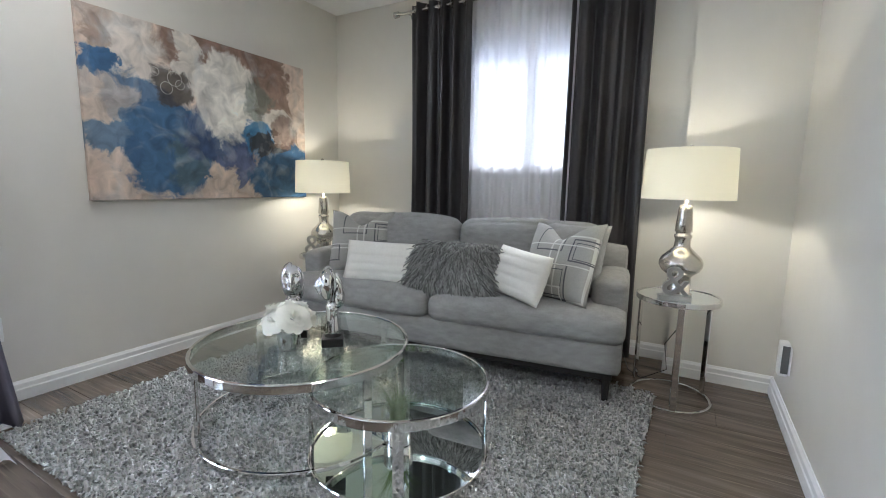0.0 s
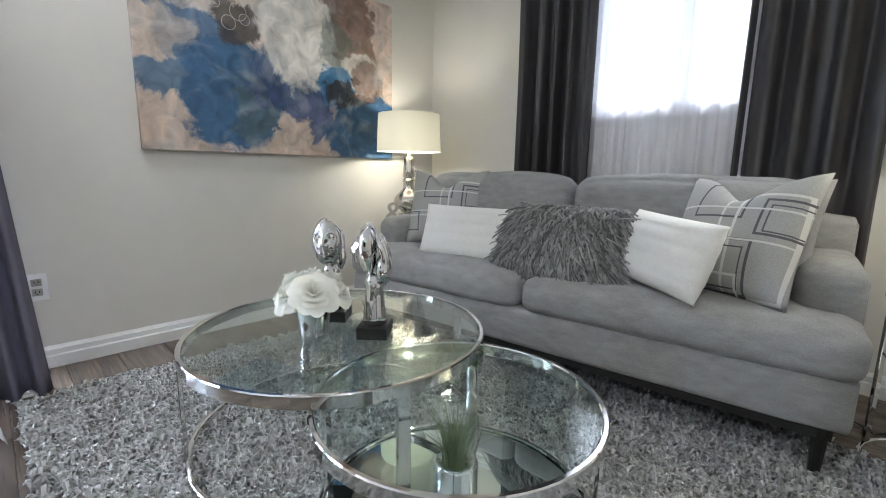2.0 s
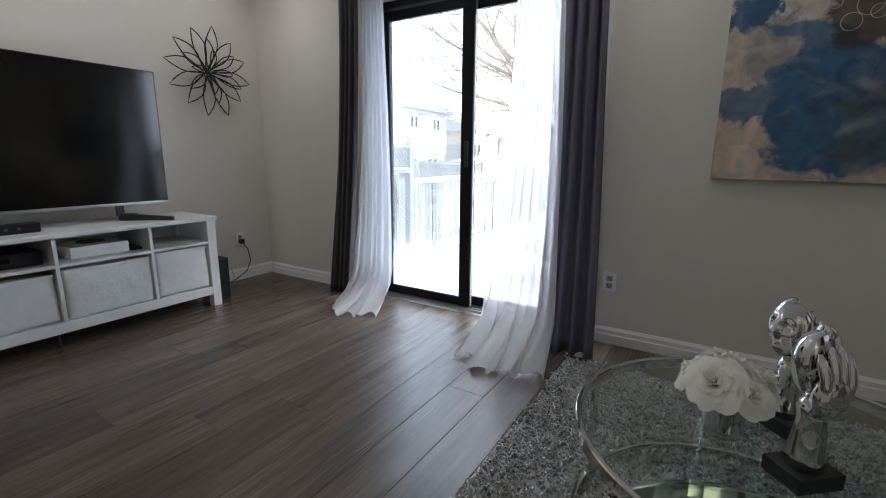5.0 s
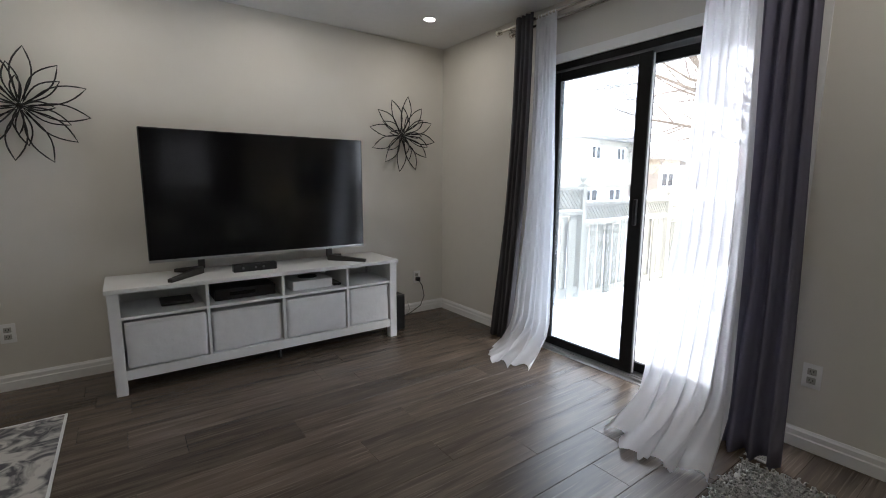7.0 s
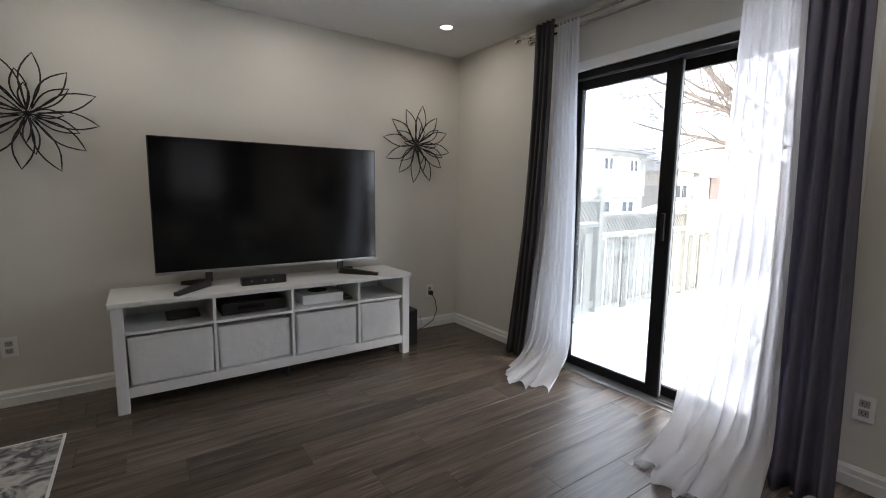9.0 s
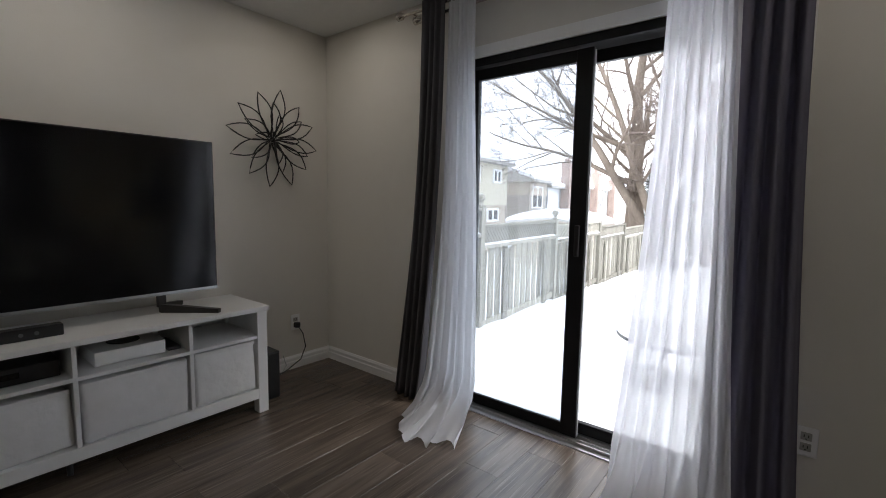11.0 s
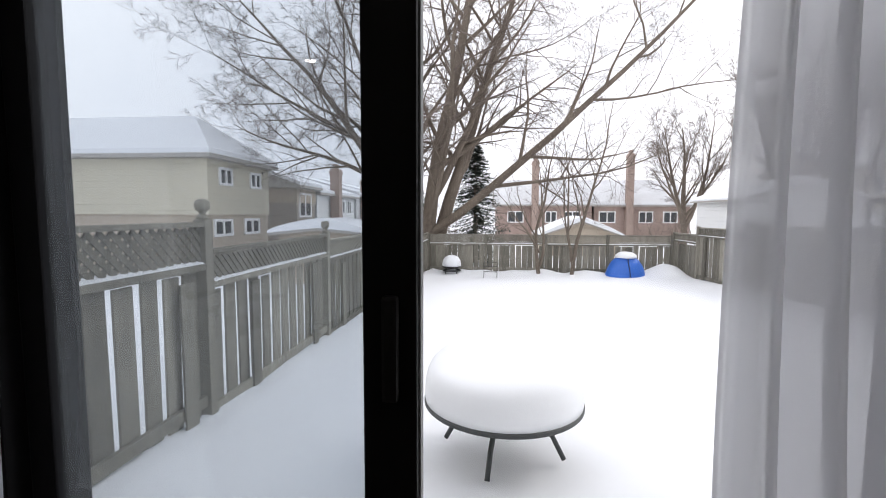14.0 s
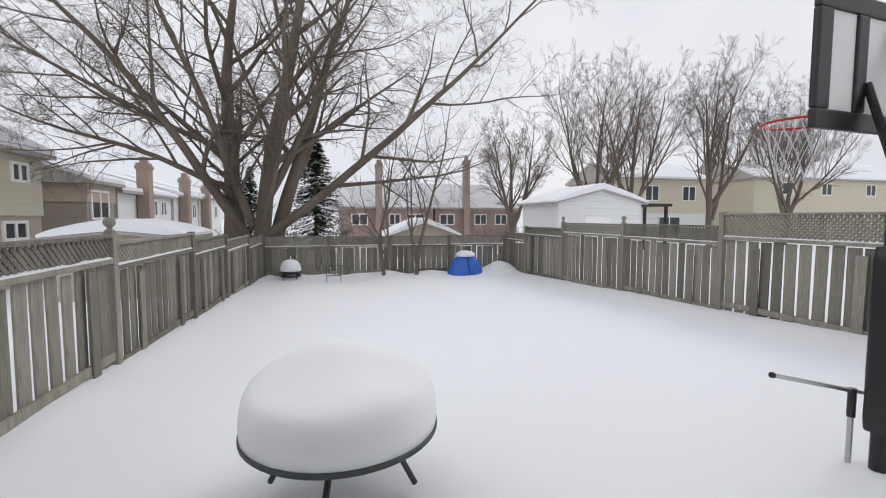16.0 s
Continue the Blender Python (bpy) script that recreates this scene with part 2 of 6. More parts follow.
WHITE_SIDING = siding("white_siding", (0.76, 0.77, 0.77), 0.16)


def floor_material():
    """Grey-brown oak laminate: broad figure and pale pores along x; each plank has its own tone and its own stretch of grain."""
    m = material("oak_laminate", (0.1, 0.08, 0.06), 0.27, bump=0.10, bump_scale=26, stretch=(0.8, 13, 13))
    n, l = m.node_tree.nodes, m.node_tree.links
    b = n["Principled BSDF"]
    co, info, sh, add = n.new("ShaderNodeTexCoord"), n.new("ShaderNodeObjectInfo"), n.new("ShaderNodeMath"), n.new("ShaderNodeVectorMath")
    sh.operation, sh.inputs[1].default_value = "MULTIPLY", 41.0
    add.operation = "ADD"
    l.new(info.outputs["Random"], sh.inputs[0])
    l.new(co.outputs["Object"], add.inputs[0])
    l.new(sh.outputs[0], add.inputs[1])

    def grain(stretch, scale, detail, lo, hi, distort=0.0):
        mp, no, mr = n.new("ShaderNodeMapping"), n.new("ShaderNodeTexNoise"), n.new("ShaderNodeMapRange")
        mp.inputs["Scale"].default_value = stretch
        no.inputs["Scale"].default_value, no.inputs["Detail"].default_value, no.inputs["Distortion"].default_value = scale, detail, distort
        mr.inputs["From Min"].default_value, mr.inputs["From Max"].default_value = lo, hi
        l.new(add.outputs[0], mp.inputs["Vector"])
        l.new(mp.outputs[0], no.inputs["Vector"])
        l.new(no.outputs["Fac"], mr.inputs["Value"])
        return mr.outputs[0]

    def blend(a, colour, fac):
        mx = n.new("ShaderNodeMix")
        mx.data_type = "RGBA"
        l.new(fac, mx.inputs[0])
        if isinstance(a, tuple):
            mx.inputs[6].default_value = a
        else:
            l.new(a, mx.inputs[6])
        mx.inputs[7].default_value = colour
        return mx.outputs[2]

    c = blend((0.066, 0.049, 0.037, 1), (0.142, 0.110, 0.086, 1), grain((1.0, 14, 1), 1.6, 6, 0.32, 0.68, 0.6))
    c = blend(c, (0.225, 0.18, 0.142, 1), grain((1.6, 60, 1), 2.4, 5, 0.56, 0.78, 0.4))
    c = blend(c, (0.035, 0.026, 0.02, 1), grain((2.0, 70, 1), 2.0, 4, 0.60, 0.80, 0.2))
    tone, sc = n.new("ShaderNodeMapRange"), n.new("ShaderNodeVectorMath")
    tone.inputs["To Min"].default_value, tone.inputs["To Max"].default_value = 0.78, 1.22
    sc.operation = "SCALE"
    l.new(info.outputs["Random"], tone.inputs["Value"])
    l.new(c, sc.inputs[0])
    l.new(tone.outputs[0], sc.inputs["Scale"])
    l.new(sc.outputs[0], b.inputs["Base Color"])
    return m


FLOOR = floor_material()


def pattern_material():
    """Grey woven cloth with interlocking white and charcoal angular lines."""
    m = bpy.data.materials.new("angular_woven_pattern")
    m.use_nodes = True
    n, l = m.node_tree.nodes, m.node_tree.links
    b = n["Principled BSDF"]
    b.inputs["Roughness"].default_value = 0.95
    co = n.new("ShaderNodeTexCoord")
    no, rp = n.new("ShaderNodeTexNoise"), n.new("ShaderNodeValToRGB")
    no.inputs["Scale"].default_value = 240
    rp.color_ramp.elements[0].color, rp.color_ramp.elements[1].color = (0.25, 0.247, 0.232, 1), (0.44, 0.435, 0.41, 1)
    l.new(co.outputs["Object"], no.inputs["Vector"])
    l.new(no.outputs["Fac"], rp.inputs[0])
    prev = rp.outputs[0]
    sep = n.new("ShaderNodeSeparateXYZ")
    l.new(co.outputs["Object"], sep.inputs[0])

    def math_node(op, a, b=0.0):
        t = n.new("ShaderNodeMath")
        t.operation = op
        for k, x in enumerate((a, b)):
            if isinstance(x, float):
                t.inputs[k].default_value = x
            else:
                l.new(x, t.inputs[k])
        return t.outputs[0]

    pale, coal = (0.58, 0.58, 0.55, 1), (0.10, 0.10, 0.112, 1)
    # overlapping outlines of angular frames, the later woven over the earlier
    for cx, cy, hx, hy, half, colour in ((-0.11, 0.09, 0.10, 0.15, 0.005, pale), (-0.03, 0.14, 0.08, 0.10, 0.0045, coal), (0.12, -0.04, 0.085, 0.17, 0.0055, pale), (0.165, 0.05, 0.06, 0.06, 0.005, coal), (0.175, 0.045, 0.05, 0.045, 0.003, coal), (0.03, -0.12, 0.075, 0.085, 0.0055, coal), (0.03, -0.125, 0.055, 0.065, 0.003, coal), (-0.15, -0.15, 0.11, 0.09, 0.005, pale), (-0.19, -0.09, 0.06, 0.05, 0.0045, coal), (0.0, 0.02, 0.3, 0.055, 0.004, pale), (0.02, -0.20, 0.06, 0.05, 0.005, pale)):
        dx = math_node("SUBTRACT", math_node("ABSOLUTE", math_node("SUBTRACT", sep.outputs[0], cx)), hx)
        dy = math_node("SUBTRACT", math_node("ABSOLUTE", math_node("SUBTRACT", sep.outputs[1], cy)), hy)
        mask = math_node("LESS_THAN", math_node("ABSOLUTE", math_node("MAXIMUM", dx, dy)), half * 0.8)
        mx = n.new("ShaderNodeMix")
        mx.data_type = "RGBA"
        l.new(mask, mx.inputs[0])
        l.new(prev, mx.inputs[6])
        mx.inputs[7].default_value = colour
        prev = mx.outputs[2]
    l.new(prev, b.inputs["Base Color"])
    return m


PATTERN = pattern_material()


def canvas_material():
    """Abstract painting: clouds of brown and beige above, white bloom, blue masses below, on object coordinates (y along, z up, metres)."""
    m = bpy.data.materials.new("abstract_painting")
    m.use_nodes = True
    n, l = m.node_tree.nodes, m.node_tree.links
    b = n["Principled BSDF"]
    b.inputs["Roughness"].default_value = 0.55
    co = n.new("ShaderNodeTexCoord")

    def noise_node(scale, detail=6, dist=0.0, off=(0, 0, 0)):
        mp, t = n.new("ShaderNodeMapping"), n.new("ShaderNodeTexNoise")
        mp.inputs["Location"].default_value = off
        t.inputs["Scale"].default_value, t.inputs["Detail"].default_value, t.inputs["Distortion"].default_value = scale, detail, dist
        l.new(co.outputs["Object"], mp.inputs[0])
        l.new(mp.outputs[0], t.inputs["Vector"])
        return t

    warp = noise_node(5.5, 12, 0.5)
    warp.inputs["Roughness"].default_value = 0.62
    sub, scl, wv = n.new("ShaderNodeVectorMath"), n.new("ShaderNodeVectorMath"), n.new("ShaderNodeVectorMath")
    sub.operation, scl.operation, wv.operation = "SUBTRACT", "SCALE", "ADD"
    sub.inputs[1].default_value = (0.5, 0.5, 0.5)
    scl.inputs["Scale"].default_value = 0.34
    l.new(warp.outputs["Color"], sub.inputs[0])
    l.new(sub.outputs[0], scl.inputs[0])
    l.new(co.outputs["Object"], wv.inputs[0])
    l.new(scl.outputs[0], wv.inputs[1])

    def blob(y, z, ry, rz, soft=0.35):
        """1 inside a warped ellipse, 0 outside."""
        s1, s2, ln, mr = n.new("ShaderNodeVectorMath"), n.new("ShaderNodeVectorMath"), n.new("ShaderNodeVectorMath"), n.new("ShaderNodeMapRange")
        s1.operation, s2.operation, ln.operation = "SUBTRACT", "MULTIPLY", "LENGTH"
        s1.inputs[1].default_value = (0, y, z)
        s2.inputs[1].default_value = (0, 1 / ry, 1 / rz)
        l.new(wv.outputs[0], s1.inputs[0])
        l.new(s1.outputs[0], s2.inputs[0])
        l.new(s2.outputs[0], ln.inputs[0])
        mr.inputs["From Min"].default_value, mr.inputs["From Max"].default_value = 1 + soft * 0.22, 1 - soft * 0.22
        l.new(ln.outputs["Value"], mr.inputs["Value"])
        return mr.outputs[0]

    def over(base, colour, mask, strength=1.0):
        mx, mu = n.new("ShaderNodeMix"), n.new("ShaderNodeMath")
        mx.data_type, mu.operation = "RGBA", "MULTIPLY"
        mu.inputs[1].default_value = strength
        l.new(mask, mu.inputs[0])
        l.new(mu.outputs[0], mx.inputs[0])
        l.new(base, mx.inputs[6])
        mx.inputs[7].default_value = (*colour, 1)
        return mx.outputs[2]

    ground, rp = noise_node(2.5, 8, 0.4, (3, 1, 2)), n.new("ShaderNodeValToRGB")
    rp.color_ramp.elements[0].position, rp.color_ramp.elements[0].color = 0.3, (0.42, 0.31, 0.24, 1)
    rp.color_ramp.elements[1].position, rp.color_ramp.elements[1].color = 0.65, (0.60, 0.50, 0.42, 1)
    l.new(ground.outputs["Fac"], rp.inputs[0])
    c = rp.outputs[0]
    c = over(c, (0.2, 0.125, 0.095), blob(0.83, 0.91, 0.48, 0.16, 0.56), 0.94)
    c = over(c, (0.55, 0.5, 0.45), blob(0.25, 0.78, 0.15, 0.23, 0.48), 0.88)
    c = over(c, (0.22, 0.15, 0.11), blob(0.09, 0.85, 0.07, 0.10, 0.72), 0.66)
    c = over(c, (0.035, 0.1, 0.21), blob(0.08, 0.70, 0.10, 0.08, 0.36), 0.99)
    c = over(c, (0.05, 0.13, 0.25), blob(0.27, 0.56, 0.18, 0.13, 0.48), 0.88)
    c = over(c, (0.5, 0.42, 0.35), blob(0.12, 0.53, 0.13, 0.11, 0.56), 0.66)
    c = over(c, (0.07, 0.15, 0.25), blob(0.14, 0.35, 0.17, 0.11, 0.40), 0.88)
    c = over(c, (0.05, 0.115, 0.22), blob(0.43, 0.29, 0.26, 0.28, 0.32), 1.00)
    c = over(c, (0.09, 0.14, 0.15), blob(0.52, 0.22, 0.10, 0.16, 0.72), 0.66)
    c = over(c, (0.045, 0.08, 0.175), blob(0.76, 0.40, 0.28, 0.18, 0.40), 0.99)
    c = over(c, (0.10, 0.12, 0.22), blob(0.87, 0.20, 0.16, 0.13, 0.28), 1.00)
    c = over(c, (0.03, 0.085, 0.175), blob(1.26, 0.15, 0.30, 0.25, 0.28), 1.00)
    c = over(c, (0.21, 0.14, 0.11), blob(1.21, 0.76, 0.26, 0.24, 0.48), 0.94)
    c = over(c, (0.05, 0.042, 0.038), blob(0.45, 0.65, 0.12, 0.11, 0.56), 0.88)
    c = over(c, (0.6, 0.56, 0.5), blob(0.56, 0.83, 0.09, 0.12, 0.40), 0.94)
    c = over(c, (0.64, 0.61, 0.56), blob(0.81, 0.65, 0.24, 0.29, 0.32), 1.00)
    c = over(c, (0.74, 0.71, 0.65), blob(0.86, 0.56, 0.17, 0.13, 0.48), 0.99)
    c = over(c, (0.55, 0.51, 0.46), blob(1.21, 0.51, 0.15, 0.11, 0.40), 0.88)
    c = over(c, (0.1, 0.13, 0.11), blob(1.04, 0.68, 0.09, 0.14, 0.64), 0.66)
    c = over(c, (0.04, 0.16, 0.32), blob(1.03, 0.44, 0.13, 0.12, 0.40), 0.94)
    c = over(c, (0.03, 0.024, 0.022), blob(1.13, 0.38, 0.18, 0.06, 0.48), 0.88)
    c = over(c, (0.56, 0.46, 0.4), blob(1.41, 0.78, 0.13, 0.24, 0.40), 0.88)
    c = over(c, (0.16, 0.1, 0.08), blob(1.28, 0.47, 0.11, 0.10, 0.48), 0.77)
    c = over(c, (0.52, 0.42, 0.34), blob(0.74, 0.10, 0.13, 0.14, 0.32), 0.99)
    # washes that let the ground through, and pale scribbled loops
    wash, wm = noise_node(6, 10, 0.8, (7, 4, 9)), n.new("ShaderNodeMapRange")
    wm.inputs["From Min"].default_value, wm.inputs["From Max"].default_value = 0.50, 0.74
    l.new(wash.outputs["Fac"], wm.inputs["Value"])
    c = over(c, (0.40, 0.42, 0.43), wm.outputs[0], 0.55)
    for y, z, r in ((0.47, 0.70, 0.055), (0.50, 0.67, 0.035), (0.42, 0.64, 0.045), (0.60, 0.72, 0.05), (0.62, 0.66, 0.035), (0.36, 0.72, 0.03)):
        s1, ln, su, ab, lt = (n.new(k) for k in ("ShaderNodeVectorMath", "ShaderNodeVectorMath", "ShaderNodeMath", "ShaderNodeMath", "ShaderNodeMath"))
        flat = n.new("ShaderNodeVectorMath")
        flat.operation, flat.inputs[1].default_value = "MULTIPLY", (0, 1, 1)
        s1.operation, ln.operation, su.operation, ab.operation, lt.operation = "SUBTRACT", "LENGTH", "SUBTRACT", "ABSOLUTE", "LESS_THAN"
        s1.inputs[1].default_value, su.inputs[1].default_value, lt.inputs[1].default_value = (0, y, z), r * 0.75, 0.0017
        l.new(co.outputs["Object"], flat.inputs[0])
        l.new(flat.outputs[0], s1.inputs[0])
        l.new(s1.outputs[0], ln.inputs[0])
        l.new(ln.outputs["Value"], su.inputs[0])
        l.new(su.outputs[0], ab.inputs[0])
        l.new(ab.outputs[0], lt.inputs[0])
        c = over(c, (0.60, 0.59, 0.53), lt.outputs[0], 0.6)
    streak = noise_node(11, 11, 0.9, (5, 2, 1))
    sm, hs = n.new("ShaderNodeMapRange"), n.new("ShaderNodeVectorMath")
    sm.inputs["From Min"].default_value, sm.inputs["From Max"].default_value = 0.25, 0.75
    sm.inputs["To Min"].default_value, sm.inputs["To Max"].default_value = 0.72, 1.62
    hs.operation = "SCALE"
    l.new(streak.outputs["Fac"], sm.inputs["Value"])
    l.new(c, hs.inputs[0])
    l.new(sm.outputs[0], hs.inputs["Scale"])
    l.new(hs.outputs[0], b.inputs["Base Color"])
    bp, bn = n.new("ShaderNodeBump"), noise_node(60, 5, 1)
    bp.inputs["Strength"].default_value, bp.inputs["Distance"].default_value = 0.3, 0.004
    l.new(bn.outputs["Fac"], bp.inputs["Height"])
    l.new(bp.outputs[0], b.inputs["Normal"])
    return m


# ---------- building helpers ----------
def part(name, bm, mat, parent=None, label="", smooth=False):
    """Links a bmesh as one mesh object, under a thing or a part."""
    me = bpy.data.meshes.new(name)
    bmesh.ops.recalc_face_normals(bm, faces=bm.faces)
    bm.to_mesh(me)
    bm.free()
    return mesh_part(name, me, mat, parent, label, smooth)


def mesh_part(name, me, mat, parent=None, label="", smooth=False):
    ob = new(name, me)
    if mat and not me.materials:
        me.materials.append(mat)
    if smooth:
        me.polygons.foreach_set("use_smooth", [True] * len(me.polygons))
    ob.parent = parent
    return tagged(ob, label)


def raw(name, verts, faces, mat, parent=None, label="", smooth=False):
    me = bpy.data.meshes.new(name)
    me.from_pydata(verts, [], faces)
    return mesh_part(name, me, mat, parent, label, smooth)


def thing(name, m, label, category, group="", kind=""):
    ob = new(name)
    ob.empty_display_size = 0.1
    ob.matrix_world = m if isinstance(m, Matrix) else Matrix.Translation(m)
    return tagged(ob, label, category, group, kind)


def box(bm, a, b, bevel=0.0, seg=2):
    """A box from corner a to corner b, with rounded edges."""
    made = bmesh.ops.create_cube(bm, size=1)
    vs = made["verts"]
    c, s = (Vector(a) + Vector(b)) / 2, Vector(b) - Vector(a)
    for v in vs:
        v.co = Vector((v.co.x * s.x, v.co.y * s.y, v.co.z * s.z)) + c
    if bevel:
        es = {e for v in vs for e in v.link_edges}
        bmesh.ops.bevel(bm, geom=list(es), offset=bevel, segments=seg, affect="EDGES", profile=0.6)
    return bm


def bx(a, b, bevel=0.0, seg=2):
    return box(bmesh.new(), a, b, bevel, seg)


def rod(bm, p, q, r, n=10, r2=None):
    """A round bar from p to q."""
    p, q = Vector(p), Vector(q)
    m = Matrix.Translation((p + q) / 2) @ (q - p).to_track_quat("Z", "Y").to_matrix().to_4x4()
    bmesh.ops.create_cone(bm, cap_ends=True, segments=n, radius1=r, radius2=r if r2 is None else r2, depth=(q - p).length, matrix=m)
    return bm


def lathe(profile, n=32, bm=None, centre=(0, 0)):
    """Turns (radius, z) pairs about the z axis."""
    bm = bm or bmesh.new()
    rings = []
    for r, z in profile:
        rings.append([bm.verts.new((centre[0] + r * math.cos(2 * math.pi * k / n), centre[1] + r * math.sin(2 * math.pi * k / n), z)) for k in range(n)])
    for a, b in zip(rings, rings[1:]):
        for k in range(n):
            bm.faces.new((a[k], a[(k + 1) % n], b[(k + 1) % n], b[k]))
    for ring in (rings[0], rings[-1]):
        if (ring[0].co - ring[n // 2].co).length > 1e-4:
            bm.faces.new(ring)
    return bm


def hoop(bm, r, z0, z1, w, n=64, centre=(0, 0)):
    """A flat ring of rectangular section, outer radius r, width w."""
    e = min(w, z1 - z0) * 0.2
    prof = [(r - e, z0), (r, z0 + e), (r, z1 - e), (r - e, z1), (r - w + e, z1), (r - w, z1 - e), (r - w, z0 + e), (r - w + e, z0)]
    rings = [[bm.verts.new((centre[0] + a * math.cos(2 * math.pi * k / n), centre[1] + a * math.sin(2 * math.pi * k / n), z)) for k in range(n)] for a, z in prof]
    for i in range(len(rings)):
        a, b = rings[i], rings[(i + 1) % len(rings)]
        for k in range(n):
            bm.faces.new((a[k], a[(k + 1) % n], b[(k + 1) % n], b[k]))
    return bm


def tube(points, r, n=8, closed=False, bm=None):
    """A round tube along points."""
    bm = bm or bmesh.new()
    pts = [Vector(p) for p in points]
    rings, count = [], len(pts)
    ref = Vector((0.137, 0.31, 0.94)).normalized()
    for i, p in enumerate(pts):
        a = pts[(i - 1) % count] if closed or i else p
        b = pts[(i + 1) % count] if closed or i < count - 1 else p
        d = (b - a).normalized()
        u = d.cross(ref).normalized()
        w = d.cross(u)
        rad = r[i] if isinstance(r, (list, tuple)) else r
        rings.append([bm.verts.new(p + rad * (u * math.cos(2 * math.pi * k / n) + w * math.sin(2 * math.pi * k / n))) for k in range(n)])
    for i in range(count if closed else count - 1):
        a, b = rings[i], rings[(i + 1) % count]
        for k in range(n):
            bm.faces.new((a[k], a[(k + 1) % n], b[(k + 1) % n], b[k]))
    if not closed:
        bm.faces.new(rings[0])
        bm.faces.new(rings[-1])
    return bm


def soft(a, b, r, puff=(0, 0, 0), cuts=9, lump=0.0, seed=0):
    """An upholstered block from a to b: rounded by r, each pair of faces swollen by puff, slightly lumpy."""
    bm = bmesh.new()
    bmesh.ops.create_cube(bm, size=2)
    bmesh.ops.subdivide_edges(bm, edges=bm.edges, cuts=cuts, use_grid_fill=True)
    c, h = (Vector(a) + Vector(b)) / 2, (Vector(b) - Vector(a)) / 2
    for v in bm.verts:
        s = v.co.copy()
        p = Vector([math.copysign(abs(x) ** 0.72, x) * k for x, k in zip(s, h)])
        q = Vector([max(-k + r, min(k - r, x)) for x, k in zip(p, h)])
        d = p - q
        if d.length > 1e-6:
            p = q + d.normalized() * r
        for i in range(3):
            j, k = (i + 1) % 3, (i + 2) % 3
            if abs(s[i]) > 0.999:
                p[i] += math.copysign(puff[i], s[i]) * (1 - s[j] ** 2) * (1 - s[k] ** 2)
        if lump:
            p += Vector(noise.noise_vector(p * 4 + Vector((seed * 7.3, 0, 0)))) * lump
        v.co = p + c
    return bm


def pillow(w, h, t, chop=0.0, pinch=0.07, n=22, ridges=0, seed=0):
    """A stuffed pillow in its own xy plane: w wide, h high, t thick, with pointed corners and a dent in its upper edge."""
    bm = bmesh.new()
    grids = []
    for side in (1, -1):
        g = []
        for i in range(n + 1):
            row = []
            for j in range(n + 1):
                u, v = 2 * i / n - 1, 2 * j / n - 1
                x = w / 2 * u * (1 - pinch * (1 - v * v))
                y = h / 2 * v * (1 - pinch * (1 - u * u))
                if chop and v > 0:
                    y -= chop * h * math.exp(-(u / 0.42) ** 2) * v ** 1.5
                f = max(0.0, (1 - abs(u) ** 2.6)) ** 0.55 * max(0.0, (1 - abs(v) ** 2.6)) ** 0.55
                z = side * t / 2 * f
                if ridges:
                    z *= 0.90 + 0.13 * abs(math.sin(math.pi * ridges * (v + 1) / 2)) ** 0.6
                z += noise.noise(Vector((x * 7, y * 7, seed * 3.1 + side))) * 0.012 * f
                if (i in (0, n) or j in (0, n)) and side < 0:
                    row.append(grids[0][i][j])
                else:
                    row.append(bm.verts.new((x, y, z)))
            g.append(row)
        grids.append(g)
        for i in range(n):
            for j in range(n):
                q = (g[i][j], g[i + 1][j], g[i + 1][j + 1], g[i][j + 1])
                bm.faces.new(q if side > 0 else q[::-1])
    return bm


def wave_sheet(width, height, folds, depth, flare=1.0, n=None, rows=26, seed=0, puddle=0.0, lean=0.0, gather=1.0, sweep=0.0):
    """A hanging cloth in the xz plane, top at z = 0, folds running down; flare widens it below, puddle spreads its foot over the floor (towards -y)."""
    n = n or folds * 10
    vs, fs = [], []
    for j in range(rows + 1):
        f = j / rows
        z = -height * f
        k = gather + (flare - gather) * f ** 1.5
        for i in range(n + 1):
            u = i / n
            ph = 2 * math.pi * folds * u
            wob = noise.noise(Vector((u * 3.0 + seed, f * 1.6, seed * 1.7)))
            x = (u - 0.5) * width * k + lean * f * f + 0.02 * wob * f
            amp = depth * (0.75 + 0.5 * noise.noise(Vector((u * folds * 0.7, seed, f * 0.8)))) * (0.8 + 0.35 * f)
            y = amp * math.sin(ph + 1.2 * wob * f) + 0.25 * amp * math.sin(2.3 * ph + seed)
            y -= sweep * max(0.0, f - 0.35) ** 2 / 0.42
            zz = z
            if puddle:
                g = max(0.0, f - 0.90) / 0.10
                y -= puddle * g ** 1.5 * (0.55 + 0.45 * math.sin(math.pi * u)) * (1 + 0.3 * wob)
                zz = max(z, -height + 0.008 + 0.035 * (0.5 + 0.5 * math.sin(ph * 1.7 + f * 40)) * g) if f > 0.9 else z
                x += 0.05 * g * math.sin(ph * 0.6 + seed)
            vs.append((x, y, zz))
    for j in range(rows):
        for i in range(n):
            a = j * (n + 1) + i
            fs.append((a, a + 1, a + n + 2, a + n + 1))
    return vs, fs

# ---------- the room: x east, y north, west wall at x = 0, south wall at y = 0 ----------
H = 2.45
NORTH, EAST, BUMP = 5.25, 3.20, 5.04
DOOR_Y0, DOOR_Y1, DOOR_Z = 1.27, 2.80, 2.05
WIN_X0, WIN_X1, WIN_Z0, WIN_Z1 = 1.24, 2.02, 1.21, 2.10


